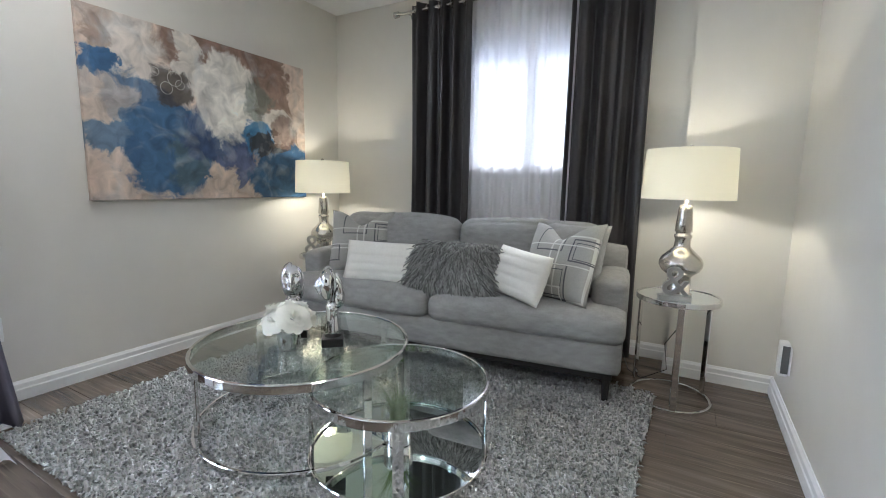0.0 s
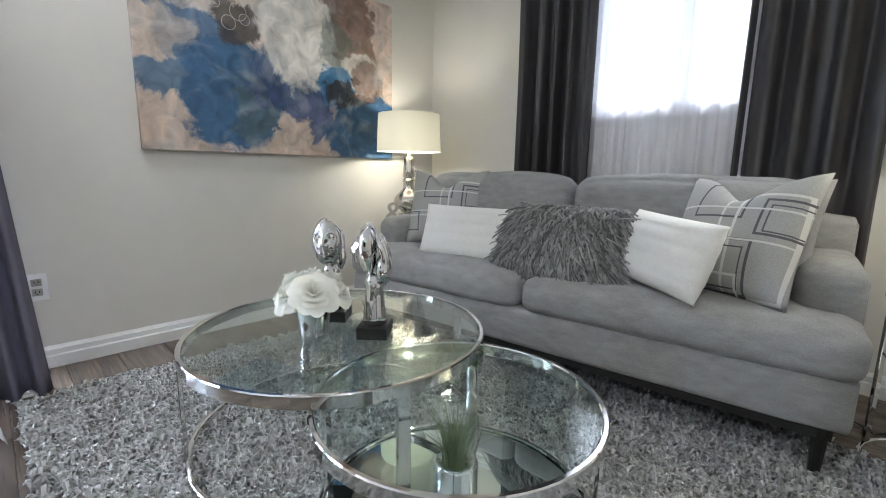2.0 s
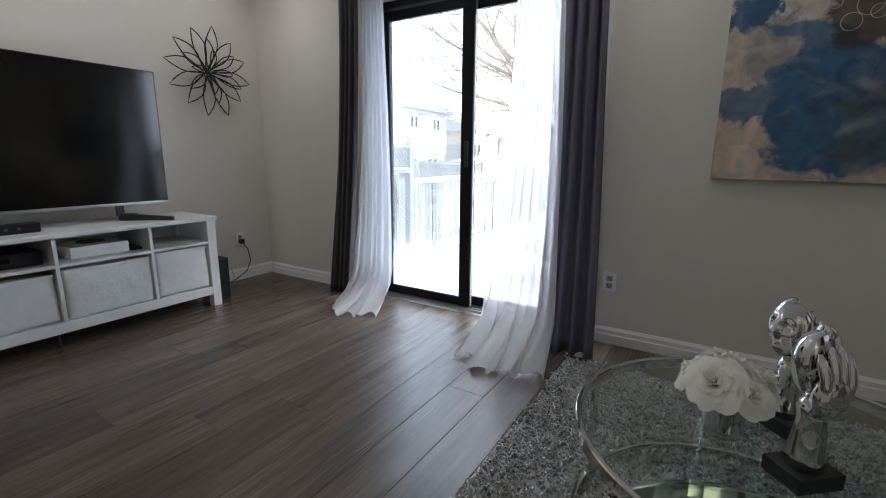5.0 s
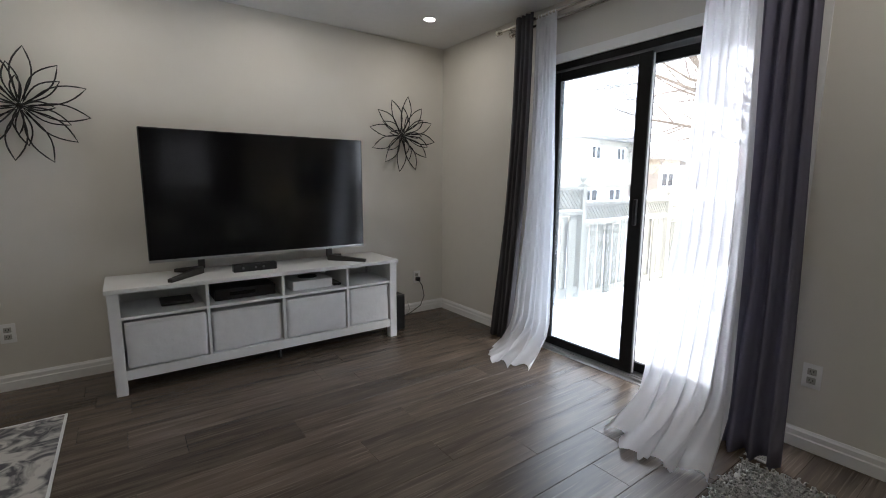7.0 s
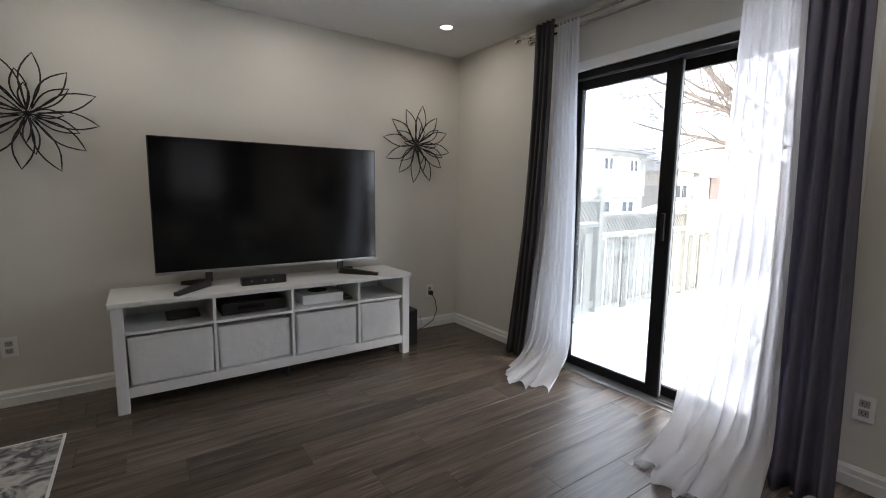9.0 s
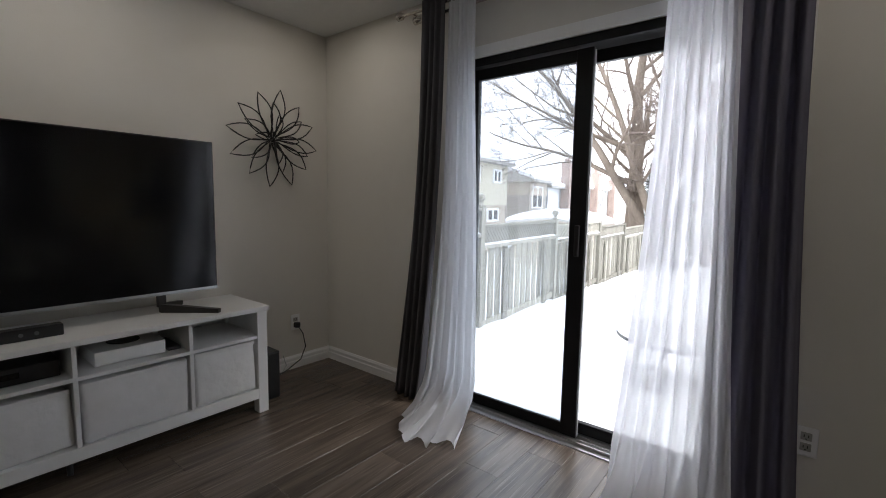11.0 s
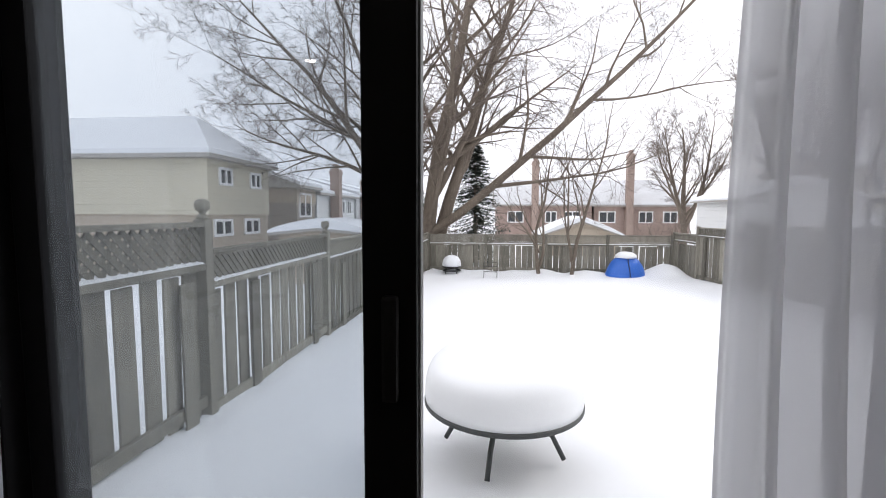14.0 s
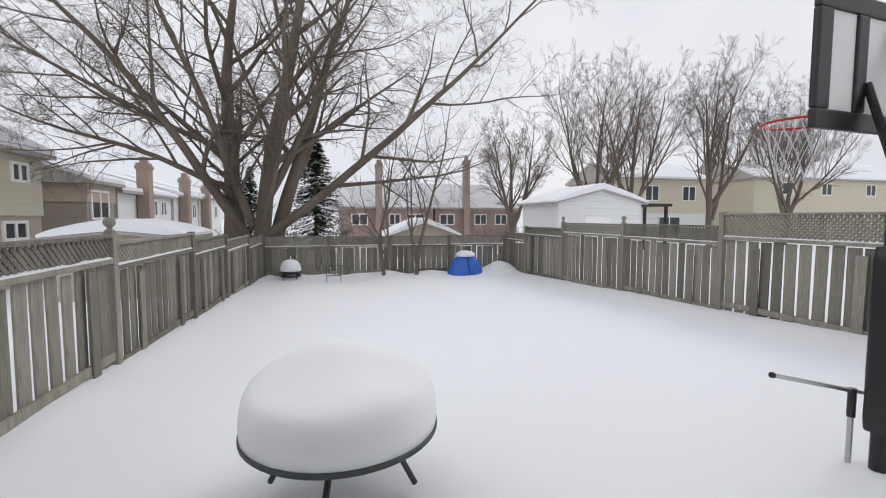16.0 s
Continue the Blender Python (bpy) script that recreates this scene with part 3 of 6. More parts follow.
def wall(name, boxes, label):
    bm = bmesh.new()
    for a, b in boxes:
        box(bm, a, b)
    return tagged(part(name, bm, WALL), label, "wall", kind="structure")


wall("wall_west", [((-0.16, -0.16, -0.5), (0, DOOR_Y0, H)), ((-0.16, DOOR_Y1, -0.5), (0, NORTH + 0.16, H)), ((-0.16, DOOR_Y0, DOOR_Z), (0, DOOR_Y1, H)), ((-0.16, DOOR_Y0, -0.5), (0, DOOR_Y1, -0.03))], "off-white painted wall with the sliding door opening")
wall("wall_north", [((0, NORTH, -0.5), (WIN_X0, NORTH + 0.16, H)), ((WIN_X1, NORTH, -0.5), (EAST + 0.12, NORTH + 0.16, H)), ((WIN_X0, NORTH, -0.5), (WIN_X1, NORTH + 0.16, WIN_Z0)), ((WIN_X0, NORTH, WIN_Z1), (WIN_X1, NORTH + 0.16, H))], "off-white painted wall with a small window")
wall("wall_chase", [((2.69, BUMP, 0), (EAST, NORTH, H))], "off-white boxed-out wall corner behind the lamp")
wall("wall_east", [((EAST, 3.2, -0.5), (EAST + 0.12, NORTH, H))], "off-white painted side wall")
wall("wall_south", [((0, -0.16, -0.5), (6.3, 0, H))], "off-white painted wall behind the television")
wall("wall_dining_north", [((EAST + 0.12, 3.2, -0.5), (6.3, 3.36, H))], "plain off-white wall closing the open side")
wall("wall_dining_east", [((6.3, -0.16, -0.5), (6.46, 3.36, H))], "plain off-white end wall")
tagged(part("ceiling", bx((-0.16, -0.16, H), (6.46, NORTH + 0.16, H + 0.2)), CEIL), "white finely textured ceiling", "ceiling", kind="structure")
tagged(part("roof", bx((-0.5, -0.6, H + 0.21), (6.9, NORTH + 0.6, H + 0.4)), SNOW), "snow-covered flat roof over the room", "roof", kind="structure")


def baseboard(name, p, q, inward):
    """A stepped baseboard 95 mm high from p to q; inward is the unit normal into the room."""
    bm = bmesh.new()
    p, q, w = Vector((*p, 0)), Vector((*q, 0)), Vector((*inward, 0))
    prof = [(0, 0), (0.016, 0), (0.016, 0.052), (0.012, 0.058), (0.012, 0.080), (0.007, 0.088), (0.004, 0.095), (0, 0.095)]
    ends = [[bm.verts.new(e + w * a + Vector((0, 0, z))) for a, z in prof] for e in (p, q)]
    for k in range(len(prof)):
        j = (k + 1) % len(prof)
        bm.faces.new((ends[0][k], ends[0][j], ends[1][j], ends[1][k]))
    for e in ends:
        bm.faces.new(e)
    return tagged(part(name, bm, TRIM), "white moulded baseboard with a stepped top", "baseboard", kind="structure")


baseboard("baseboard", (0.001, 0.016), (0.001, DOOR_Y0 - 0.05), (1, 0))
baseboard("baseboard", (0.001, DOOR_Y1 + 0.05), (0.001, NORTH), (1, 0))
baseboard("baseboard", (0.001, NORTH - 0.001), (2.69, NORTH - 0.001), (0, -1))
baseboard("baseboard", (2.689, BUMP - 0.016), (2.689, NORTH - 0.017), (-1, 0))
baseboard("baseboard", (2.673, BUMP - 0.001), (EAST, BUMP - 0.001), (0, -1))
baseboard("baseboard", (EAST - 0.001, 3.2), (EAST - 0.001, BUMP - 0.017), (-1, 0))
baseboard("baseboard", (0.001, 0.001), (6.3, 0.001), (0, 1))

# floor: a dark bed, planks laid along x
floor = tagged(part("floor", bx((-0.02, -0.02, -0.2), (6.3, NORTH + 0.02, -0.012)), BLACK), "grey-brown oak laminate plank floor", "floor", kind="structure")


def planks():
    rng = random.Random(5)
    width, cache = 0.187, {}
    y = 0.004
    far = bmesh.new()
    while y < NORTH:
        x = -0.02 - rng.uniform(0, 1.1)
        while x < 6.3:
            length = 1.21
            a, b = max(x, -0.015), min(x + length, 6.29)
            y1 = min(y + width, NORTH)
            if b - a > 0.05:
                if a < 3.6 and y < 3.0:
                    key = (round(b - a, 3), round(y1 - y, 3))
                    if key not in cache:
                        bm = bx((0, 0, -0.012), (b - a - 0.0012, y1 - y - 0.0012, 0), 0.0012, 1)
                        ob = part("plank", bm, FLOOR, floor)
                        cache[key] = ob.data
                    else:
                        ob = new("plank", cache[key])
                        ob.parent = floor
                    ob.location = (a, y, 0)
                else:
                    box(far, (a, y, -0.012), (b - 0.0012, y1 - 0.0012, 0))
            x += length
        y += width
    tagged(part("planks", far, FLOOR, floor), kind="stuff")


# ---------- sliding door ----------
door = thing("door_1", (0, 0, 0), "black aluminium sliding patio door with two tall panes", "door", kind="structure")
bm = bmesh.new()
box(bm, (-0.155, DOOR_Y0, -0.03), (-0.004, DOOR_Y0 + 0.035, DOOR_Z), 0.004)
box(bm, (-0.155, DOOR_Y1 - 0.035, -0.03), (-0.004, DOOR_Y1, DOOR_Z), 0.004)
box(bm, (-0.155, DOOR_Y0 + 0.035, DOOR_Z - 0.045), (-0.004, DOOR_Y1 - 0.035, DOOR_Z), 0.004)
part("frame", bm, BLACK_ALU, door)
bm = bmesh.new()
box(bm, (-0.155, DOOR_Y0 + 0.035, -0.03), (0.022, DOOR_Y1 - 0.035, 0.006), 0.003)
for xx in (-0.125, -0.085, -0.045, -0.012):
    box(bm, (xx - 0.004, DOOR_Y0 + 0.035, 0.006), (xx + 0.004, DOOR_Y1 - 0.035, 0.022))
part("track", bm, ALU, door, "bare aluminium double track")


def sash(y0, y1, x0, x1, glass, label):
    fr = 0.055
    bm = bmesh.new()
    box(bm, (x0, y0, 0.024), (x1, y0 + fr, DOOR_Z - 0.05), 0.004)
    box(bm, (x0, y1 - 0.085, 0.024), (x1, y1, DOOR_Z - 0.05), 0.004)
    box(bm, (x0 + 0.002, y0 + fr, 0.024), (x1 - 0.002, y1 - 0.085, 0.085), 0.003)
    box(bm, (x0 + 0.002, y0 + fr, DOOR_Z - 0.11), (x1 - 0.002, y1 - 0.085, DOOR_Z - 0.05), 0.003)
    ob = part("sash", bm, BLACK_ALU, door, label)
    xm = (x0 + x1) / 2
    pane = part("pane", bx((xm - 0.003, y0 + fr - 0.008, 0.078), (xm + 0.003, y1 - 0.078, DOOR_Z - 0.104)), glass, ob)
    pane.visible_shadow = False
    return ob


left_sash = sash(DOOR_Y0 + 0.037, 2.026, -0.075, -0.04, HAZY_GLASS, "black sash with a misted pane")
right_sash = sash(1.945, DOOR_Y1 - 0.037, -0.135, -0.10, GLASS, "black fixed sash with a clear pane")
part("latch", bx((-0.04, 1.975, 0.98), (-0.022, 2.0, 1.14), 0.006), BLACK, left_sash)
# added sliver: daylight on the stile's side face, painted as grey
part("weather_strip", bx((-0.070, 2.0262, 0.03), (-0.052, 2.029, DOOR_Z - 0.06)), LIT_EDGE, left_sash, "thin grey strip standing for daylight on the stile edge")
bm = bmesh.new()
box(bm, (0.001, DOOR_Y0 - 0.05, 0), (0.013, DOOR_Y0, DOOR_Z + 0.06), 0.003)
box(bm, (0.001, DOOR_Y1, 0), (0.013, DOOR_Y1 + 0.05, DOOR_Z + 0.06), 0.003)
box(bm, (0.001, DOOR_Y0, DOOR_Z), (0.013, DOOR_Y1, DOOR_Z + 0.06), 0.003)
tagged(part("trim_door", bm, TRIM), "white painted casing round the patio door", "trim", kind="structure")

# ---------- north window ----------
win = thing("window_1", (0, 0, 0), "white vinyl two-pane window", "window", kind="structure")
bm = bmesh.new()
for a, b in (((WIN_X0, NORTH + 0.03, WIN_Z0), (WIN_X0 + 0.05, NORTH + 0.12, WIN_Z1)), ((WIN_X1 - 0.05, NORTH + 0.03, WIN_Z0), (WIN_X1, NORTH + 0.12, WIN_Z1)), ((WIN_X0 + 0.05, NORTH + 0.03, WIN_Z0), (WIN_X1 - 0.05, NORTH + 0.12, WIN_Z0 + 0.05)), ((WIN_X0 + 0.05, NORTH + 0.03, WIN_Z1 - 0.05), (WIN_X1 - 0.05, NORTH + 0.12, WIN_Z1)), ((1.665, NORTH + 0.04, WIN_Z0 + 0.05), (1.725, NORTH + 0.11, WIN_Z1 - 0.05))):
    box(bm, a, b, 0.006)
part("window_frame", bm, TRIM, win)
for a, b in ((WIN_X0 + 0.045, 1.67), (1.72, WIN_X1 - 0.045)):
    part("pane", bx((a, NORTH + 0.075, WIN_Z0 + 0.045), (b, NORTH + 0.081, WIN_Z1 - 0.045)), WINDOW_GLASS, win).visible_shadow = False
bm = bmesh.new()
box(bm, (WIN_X0 - 0.06, NORTH - 0.014, WIN_Z0 - 0.06), (WIN_X0, NORTH - 0.002, WIN_Z1 + 0.06), 0.003)
box(bm, (WIN_X1, NORTH - 0.014, WIN_Z0 - 0.06), (WIN_X1 + 0.06, NORTH - 0.002, WIN_Z1 + 0.06), 0.003)
box(bm, (WIN_X0, NORTH - 0.014, WIN_Z1), (WIN_X1, NORTH - 0.002, WIN_Z1 + 0.06), 0.003)
box(bm, (WIN_X0, NORTH - 0.03, WIN_Z0 - 0.06), (WIN_X1, NORTH - 0.002, WIN_Z0), 0.003)
tagged(part("trim_window", bm, TRIM), "white painted casing round the window", "trim", kind="structure")


# ---------- curtains ----------
def curtain(name, m, sheet, mat, label, category="curtain", thick=0.0):
    vs, fs = sheet
    ob = raw(name, vs, fs, mat, smooth=True)
    ob.matrix_world = m
    if thick:
        mod = ob.modifiers.new("thickness", "SOLIDIFY")
        mod.thickness = thick
    return tagged(ob, label, category, group="curtains")


def curtain_rod(m, length, label, z_drop=0.0):
    t = thing("curtain_rod", m, label, "curtain rod")
    part("pole", rod(bmesh.new(), (-length / 2, 0, 0), (length / 2, 0, 0), 0.011, 14), SATIN, t, smooth=False)
    for s in (-1, 1):
        prof = [(0.0, 0), (0.013, 0.0), (0.013, 0.012), (0.022, 0.018), (0.024, 0.05), (0.016, 0.058), (0.0, 0.06)]
        f = part("finial", lathe(prof, 16), SATIN, t, smooth=True)
        f.matrix_basis = pose(s * length / 2, 0, 0, 0, 90 * s, 0)
        bmk = bmesh.new()
        rod(bmk, (s * (length / 2 - 0.06), 0, 0), (s * (length / 2 - 0.06), 0.085, 0), 0.006, 8)
        rod(bmk, (s * (length / 2 - 0.06), 0.085, 0), (s * (length / 2 - 0.06), 0.092, 0), 0.024, 14)
        part("bracket", bmk, SATIN, t)
    return t


ROD_Z = 2.345
curtain_rod(pose(1.66, NORTH - 0.095, 2.32), 1.88, "brushed nickel curtain rod over the window")
curtain("dark_curtain", pose(1.07, NORTH - 0.095, 2.365), wave_sheet(0.50, 2.34, 5, 0.045, 1.0, seed=1), DARK_DRAPE, "charcoal satin curtain panel beside the window", thick=0.002)
curtain("dark_curtain", pose(2.235, NORTH - 0.095, 2.365), wave_sheet(0.47, 2.35, 4, 0.05, 1.06, seed=4), DARK_DRAPE, "wide charcoal satin curtain panel beside the sofa arm", thick=0.002)
curtain("sheer_curtain", pose(1.66, NORTH - 0.055, 2.36), wave_sheet(0.76, 2.3, 9, 0.022, 1.0, seed=2), WINDOW_SHEER, "white sheer curtain across the window")
for xs in (0.86, 0.96, 1.06, 1.16, 1.26, 2.05, 2.15, 2.25, 2.35, 2.43):
    g = part("grommet", tube([(0, 0.024 * math.cos(a), 0.024 * math.sin(a)) for a in np.linspace(0, 2 * math.pi, 16, endpoint=False)], 0.005, 6, True), SATIN, smooth=True)
    g.matrix_world = pose(xs, NORTH - 0.095, 2.32)
    tagged(g, "round nickel eyelet in the curtain heading", "grommet", group="curtain eyelets")

WEST_TURN = 90  # sheets hung along the west wall: local -y faces the room
curtain_rod(pose(0.10, 2.0, 2.36, 0, 0, WEST_TURN), 2.2, "long brushed nickel curtain rod above the patio door")
curtain_rod(pose(0.055, 2.0, 2.33, 0, 0, WEST_TURN), 2.0, "thin inner rod that carries the sheers")
# left drape takes the darker copy, its shade painted into the cloth
curtain("grey_curtain", pose(0.115, 1.145, 2.40, 0, 0, WEST_TURN), wave_sheet(0.20, 2.41, 4, 0.032, 1.1, seed=3, gather=0.88, lean=-0.17), SHADOW_DRAPE, "grey curtain gathered left of the patio door, shade put into its colour", thick=0.002)
curtain("sheer_curtain", pose(0.10, 1.335, 2.37, 0, 0, WEST_TURN), wave_sheet(0.26, 2.375, 6, 0.022, 1.45, seed=6, puddle=0.30, gather=0.70, lean=0.045, sweep=0.12), SHEER, "white sheer gathered by the door, its foot lying on the floor")
curtain("sheer_curtain", pose(0.145, 2.508, 2.37, 0, 0, WEST_TURN), wave_sheet(0.31, 2.375, 7, 0.03, 1.45, seed=8, puddle=0.32, gather=0.78, lean=0.03, sweep=0.26), SHEER, "white sheer drawn aside, its foot puddled on the floor")
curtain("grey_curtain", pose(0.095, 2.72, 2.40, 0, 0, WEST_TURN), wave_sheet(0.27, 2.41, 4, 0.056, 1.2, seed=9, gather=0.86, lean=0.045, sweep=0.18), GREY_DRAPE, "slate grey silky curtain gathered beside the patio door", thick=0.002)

# ---------- painting ----------
art = thing("painting", (0.003, 3.362, 0.948), "large unframed abstract canvas in blue, brown and white", "painting")
part("canvas", bx((0.004, 0, 0), (0.034, 1.47, 0.978), 0.004), canvas_material(), art)
part("stretcher", bx((0, 0.01, 0.01), (0.004, 1.46, 0.968)), LEG_WOOD, art)


# ---------- sofa ----------
sofa = thing("sofa", pose(2.5, 4.40, 0, 0, 0, 6) @ pose(-2.5, -4.40, 0), "grey tweed two-cushion sofa on black legs", "sofa")
SX0, SX1, SY0, SY1 = 0.47, 2.53, 4.37, 5.08
part("base", soft((SX0 + 0.01, SY0 + 0.015, 0.165), (SX1 - 0.01, SY1, 0.335), 0.03, (0, 0.004, 0), lump=0.003), SOFA_CLOTH, sofa, smooth=True)
MID = 1.50
for k, (a, b) in enumerate(((SX0, MID - 0.003), (MID + 0.003, SX1))):
    part("seat_cushion", soft((a, SY0, 0.315), (b, SY1 - 0.16, 0.462), 0.052, (0.0, 0.012, 0.022), 14, 0.006, k), SOFA_CLOTH, sofa, smooth=True)
for k, (a, b) in enumerate(((SX0, SX0 + 0.17), (SX1 - 0.18, SX1 - 0.005))):
    part("armrest", soft((a, SY0 + 0.215, 0.30), (b, SY1, 0.605), 0.05, (0.006, 0.005, 0.012), lump=0.003, seed=k), SOFA_CLOTH, sofa, smooth=True)
part("back", soft((SX0 + 0.02, SY1 - 0.13, 0.20), (SX1 - 0.02, SY1 + 0.02, 0.74), 0.045, (0, 0.0, 0.005), lump=0.003), SOFA_CLOTH, sofa, smooth=True)
for k, (a, b) in enumerate(((SX0 + 0.15, MID - 0.004), (MID + 0.004, SX1 - 0.16))):
    bc = part("back_cushion", soft((a, -0.10, 0), (b, 0.10, 0.43), 0.075, (0.0, 0.03, 0.018), 14, 0.012, 5 + k), SOFA_CLOTH, sofa, smooth=True)
    bc.matrix_basis = pose(0, SY1 - 0.20, 0.425, -9, 0, 0)
for a, b in ((SX0 + 0.08, SY0 + 0.07), (SX1 - 0.075, SY0 + 0.07), (SX0 + 0.08, SY1 - 0.08), (SX1 - 0.08, SY1 - 0.08)):
    part("leg", rod(bmesh.new(), (a, b, 0.0), (a, b, 0.17), 0.013, 12, 0.024), LEG_WOOD, sofa)
part("leg_rail", bx((SX0 + 0.05, SY0 + 0.05, 0.135), (SX1 - 0.05, SY1 - 0.05, 0.166)), LEG_WOOD, sofa)


def put_pillow(name, bm, mat, m, label, smooth=True):
    ob = part(name, bm, mat, None, label, smooth)
    ob.matrix_world = m
    return tagged(ob, label, "pillow", group="sofa pillows")


put_pillow("patterned_pillow", pillow(0.44, 0.43, 0.16, 0.22, seed=1), PATTERN, pose(0.80, 4.59, 0.672, 72, 0, 24), "grey square pillow with white and charcoal angular lines")
put_pillow("patterned_pillow", pillow(0.45, 0.45, 0.17, 0.20, seed=2), PATTERN, pose(2.15, 4.61, 0.665, 66, -3, -22), "grey square pillow with angular lines, leaning on the arm")
put_pillow("grey_pillow", pillow(0.41, 0.41, 0.15, 0.0, seed=9), SOFA_CLOTH, pose(2.17, 4.76, 0.665, 74, 0, -14), "plain grey pillow tucked behind a patterned one")
put_pillow("cream_pillow", pillow(0.60, 0.26, 0.15, 0.0, 0.03, n=36, ridges=5, seed=3), CREAM_PLUSH, pose(1.145, 4.43, 0.582, 70, 0, 12), "long cream plush pillow with sewn channels")
put_pillow("cream_pillow", pillow(0.40, 0.26, 0.15, 0.0, 0.03, n=36, ridges=5, seed=4), CREAM_PLUSH, pose(1.98, 4.44, 0.606, 70, 3, -30), "cream plush pillow with channels, tilted against its neighbours")


def fringe_pillow(m):
    t = thing("fringed_pillow", m, "charcoal grey pillow covered in long ribbon fringe", "pillow", group="sofa pillows")
    part("cover", pillow(0.48, 0.29, 0.14, 0, 0.03, seed=7), FRINGE, t, smooth=True)
    rng = random.Random(3)
    vs, fs = [], []
    for k in range(2400):
        u, v = rng.uniform(-1, 1), rng.uniform(-0.95, 1)
        f = max(0.0, 1 - abs(u) ** 2.6) ** 0.55 * max(0.0, 1 - abs(v) ** 2.6) ** 0.55
        x, y, z = 0.24 * u, 0.145 * v, 0.07 * f
        ln, w = rng.uniform(0.06, 0.115), rng.uniform(0.0018, 0.0034)
        a = rng.gauss(-math.pi / 2, 0.45) + u * 0.35
        dx, dy = math.cos(a), math.sin(a)
        base = len(vs)
        lift = rng.uniform(0.008, 0.036)
        for s, q in ((0.0, 0.0), (0.35, 1.0), (0.75, 0.9), (1.0, 0.25)):
            px, py, pz = x + dx * ln * s, y + dy * ln * s, z + lift * q - 0.02 * s * s * (abs(v) > 0.75)
            vs += [(px - dy * w, py + dx * w, pz), (px + dy * w, py - dx * w, pz + 0.001)]
        for i in range(3):
            fs.append((base + 2 * i, base + 2 * i + 1, base + 2 * i + 3, base + 2 * i + 2))
    tagged(raw("fringe", vs, fs, FRINGE, t), kind="stuff")


fringe_pillow(pose(1.58, 4.46, 0.605, 66, 0, 3))


# ---------- rugs ----------
def shag_rug():
    x0, x1, y0, y1 = 0.36, 2.66, 2.83, 4.66
    t = thing("shag_rug", (0, 0, 0), "thick grey shag rug under the coffee tables", "rug")
    part("backing", bx((x0 + 0.01, y0 + 0.01, 0.001), (x1 - 0.01, y1 - 0.01, 0.014), 0.004), RUG, t)
    g = np.random.default_rng(4)
    n = 46000
    px, py = g.uniform(x0, x1, n), g.uniform(y0, y1, n)
    clump = np.sin(px * 61 + 3 * np.sin(py * 23)) * np.sin(py * 57 + 3 * np.sin(px * 19))
    ang, ln = g.uniform(0, 2 * np.pi, n), g.uniform(0.008, 0.024, n)
    top = g.uniform(0.019, 0.034, n) + 0.008 * clump
    r = g.uniform(0.0036, 0.0062, n)
    vs = np.zeros((n, 7, 3))
    for k in range(3):
        a = ang + k * 2 * np.pi / 3
        vs[:, k] = np.stack([px + r * np.cos(a), py + r * np.sin(a), np.full(n, 0.010)], 1)
        vs[:, 3 + k] = np.stack([px + ln * 0.45 * np.cos(ang) + 1.25 * r * np.cos(a), py + ln * 0.45 * np.sin(ang) + 1.25 * r * np.sin(a), top], 1)
    vs[:, 6] = np.stack([px + ln * np.cos(ang), py + ln * np.sin(ang), top * 0.93], 1)
    pat = np.array([[0, 1, 4, 3], [1, 2, 5, 4], [2, 0, 3, 5]])
    tip = np.array([[3, 4, 6], [4, 5, 6], [5, 3, 6]])
    off = (np.arange(n) * 7)[:, None, None]
    faces = (pat[None] + off).reshape(-1, 4).tolist() + (tip[None] + off).reshape(-1, 3).tolist()
    tagged(raw("shag", vs.reshape(-1, 3).tolist(), faces, RUG, t, smooth=True), kind="stuff")


shag_rug()


def vintage_material():
    m = material("distressed_rug_pattern", (0.5, 0.48, 0.46), 0.95, vary=0.1, scale=20)
    n, l = m.node_tree.nodes, m.node_tree.links
    co, no, rp = n.new("ShaderNodeTexCoord"), n.new("ShaderNodeTexNoise"), n.new("ShaderNodeValToRGB")
    no.inputs["Scale"].default_value, no.inputs["Detail"].default_value, no.inputs["Distortion"].default_value = 9, 8, 1.5
    e = rp.color_ramp.elements
    e[0].position, e[0].color = 0.40, (0.09, 0.09, 0.10, 1)
    e[1].position, e[1].color = 0.58, (0.55, 0.53, 0.50, 1)
    l.new(co.outputs["Object"], no.inputs["Vector"])
    l.new(no.outputs["Fac"], rp.inputs[0])
    l.new(rp.outputs[0], n["Principled BSDF"].inputs["Base Color"])
    return m


rug2 = thing("flat_rug", (2.85, 0.56, 0), "flat grey and cream distressed pattern rug with a pale edge", "rug")
part("weave", bx((0.012, 0.012, 0.001), (2.4, 1.7, 0.008)), vintage_material(), rug2)
bm = bmesh.new()
box(bm, (0, 0, 0.001), (0.012, 1.7, 0.009), 0.002)
box(bm, (0.012, 0, 0.001), (2.4, 0.012, 0.009), 0.002)
part("binding", bm, WHITE_CANVAS, rug2, "pale sewn edge")


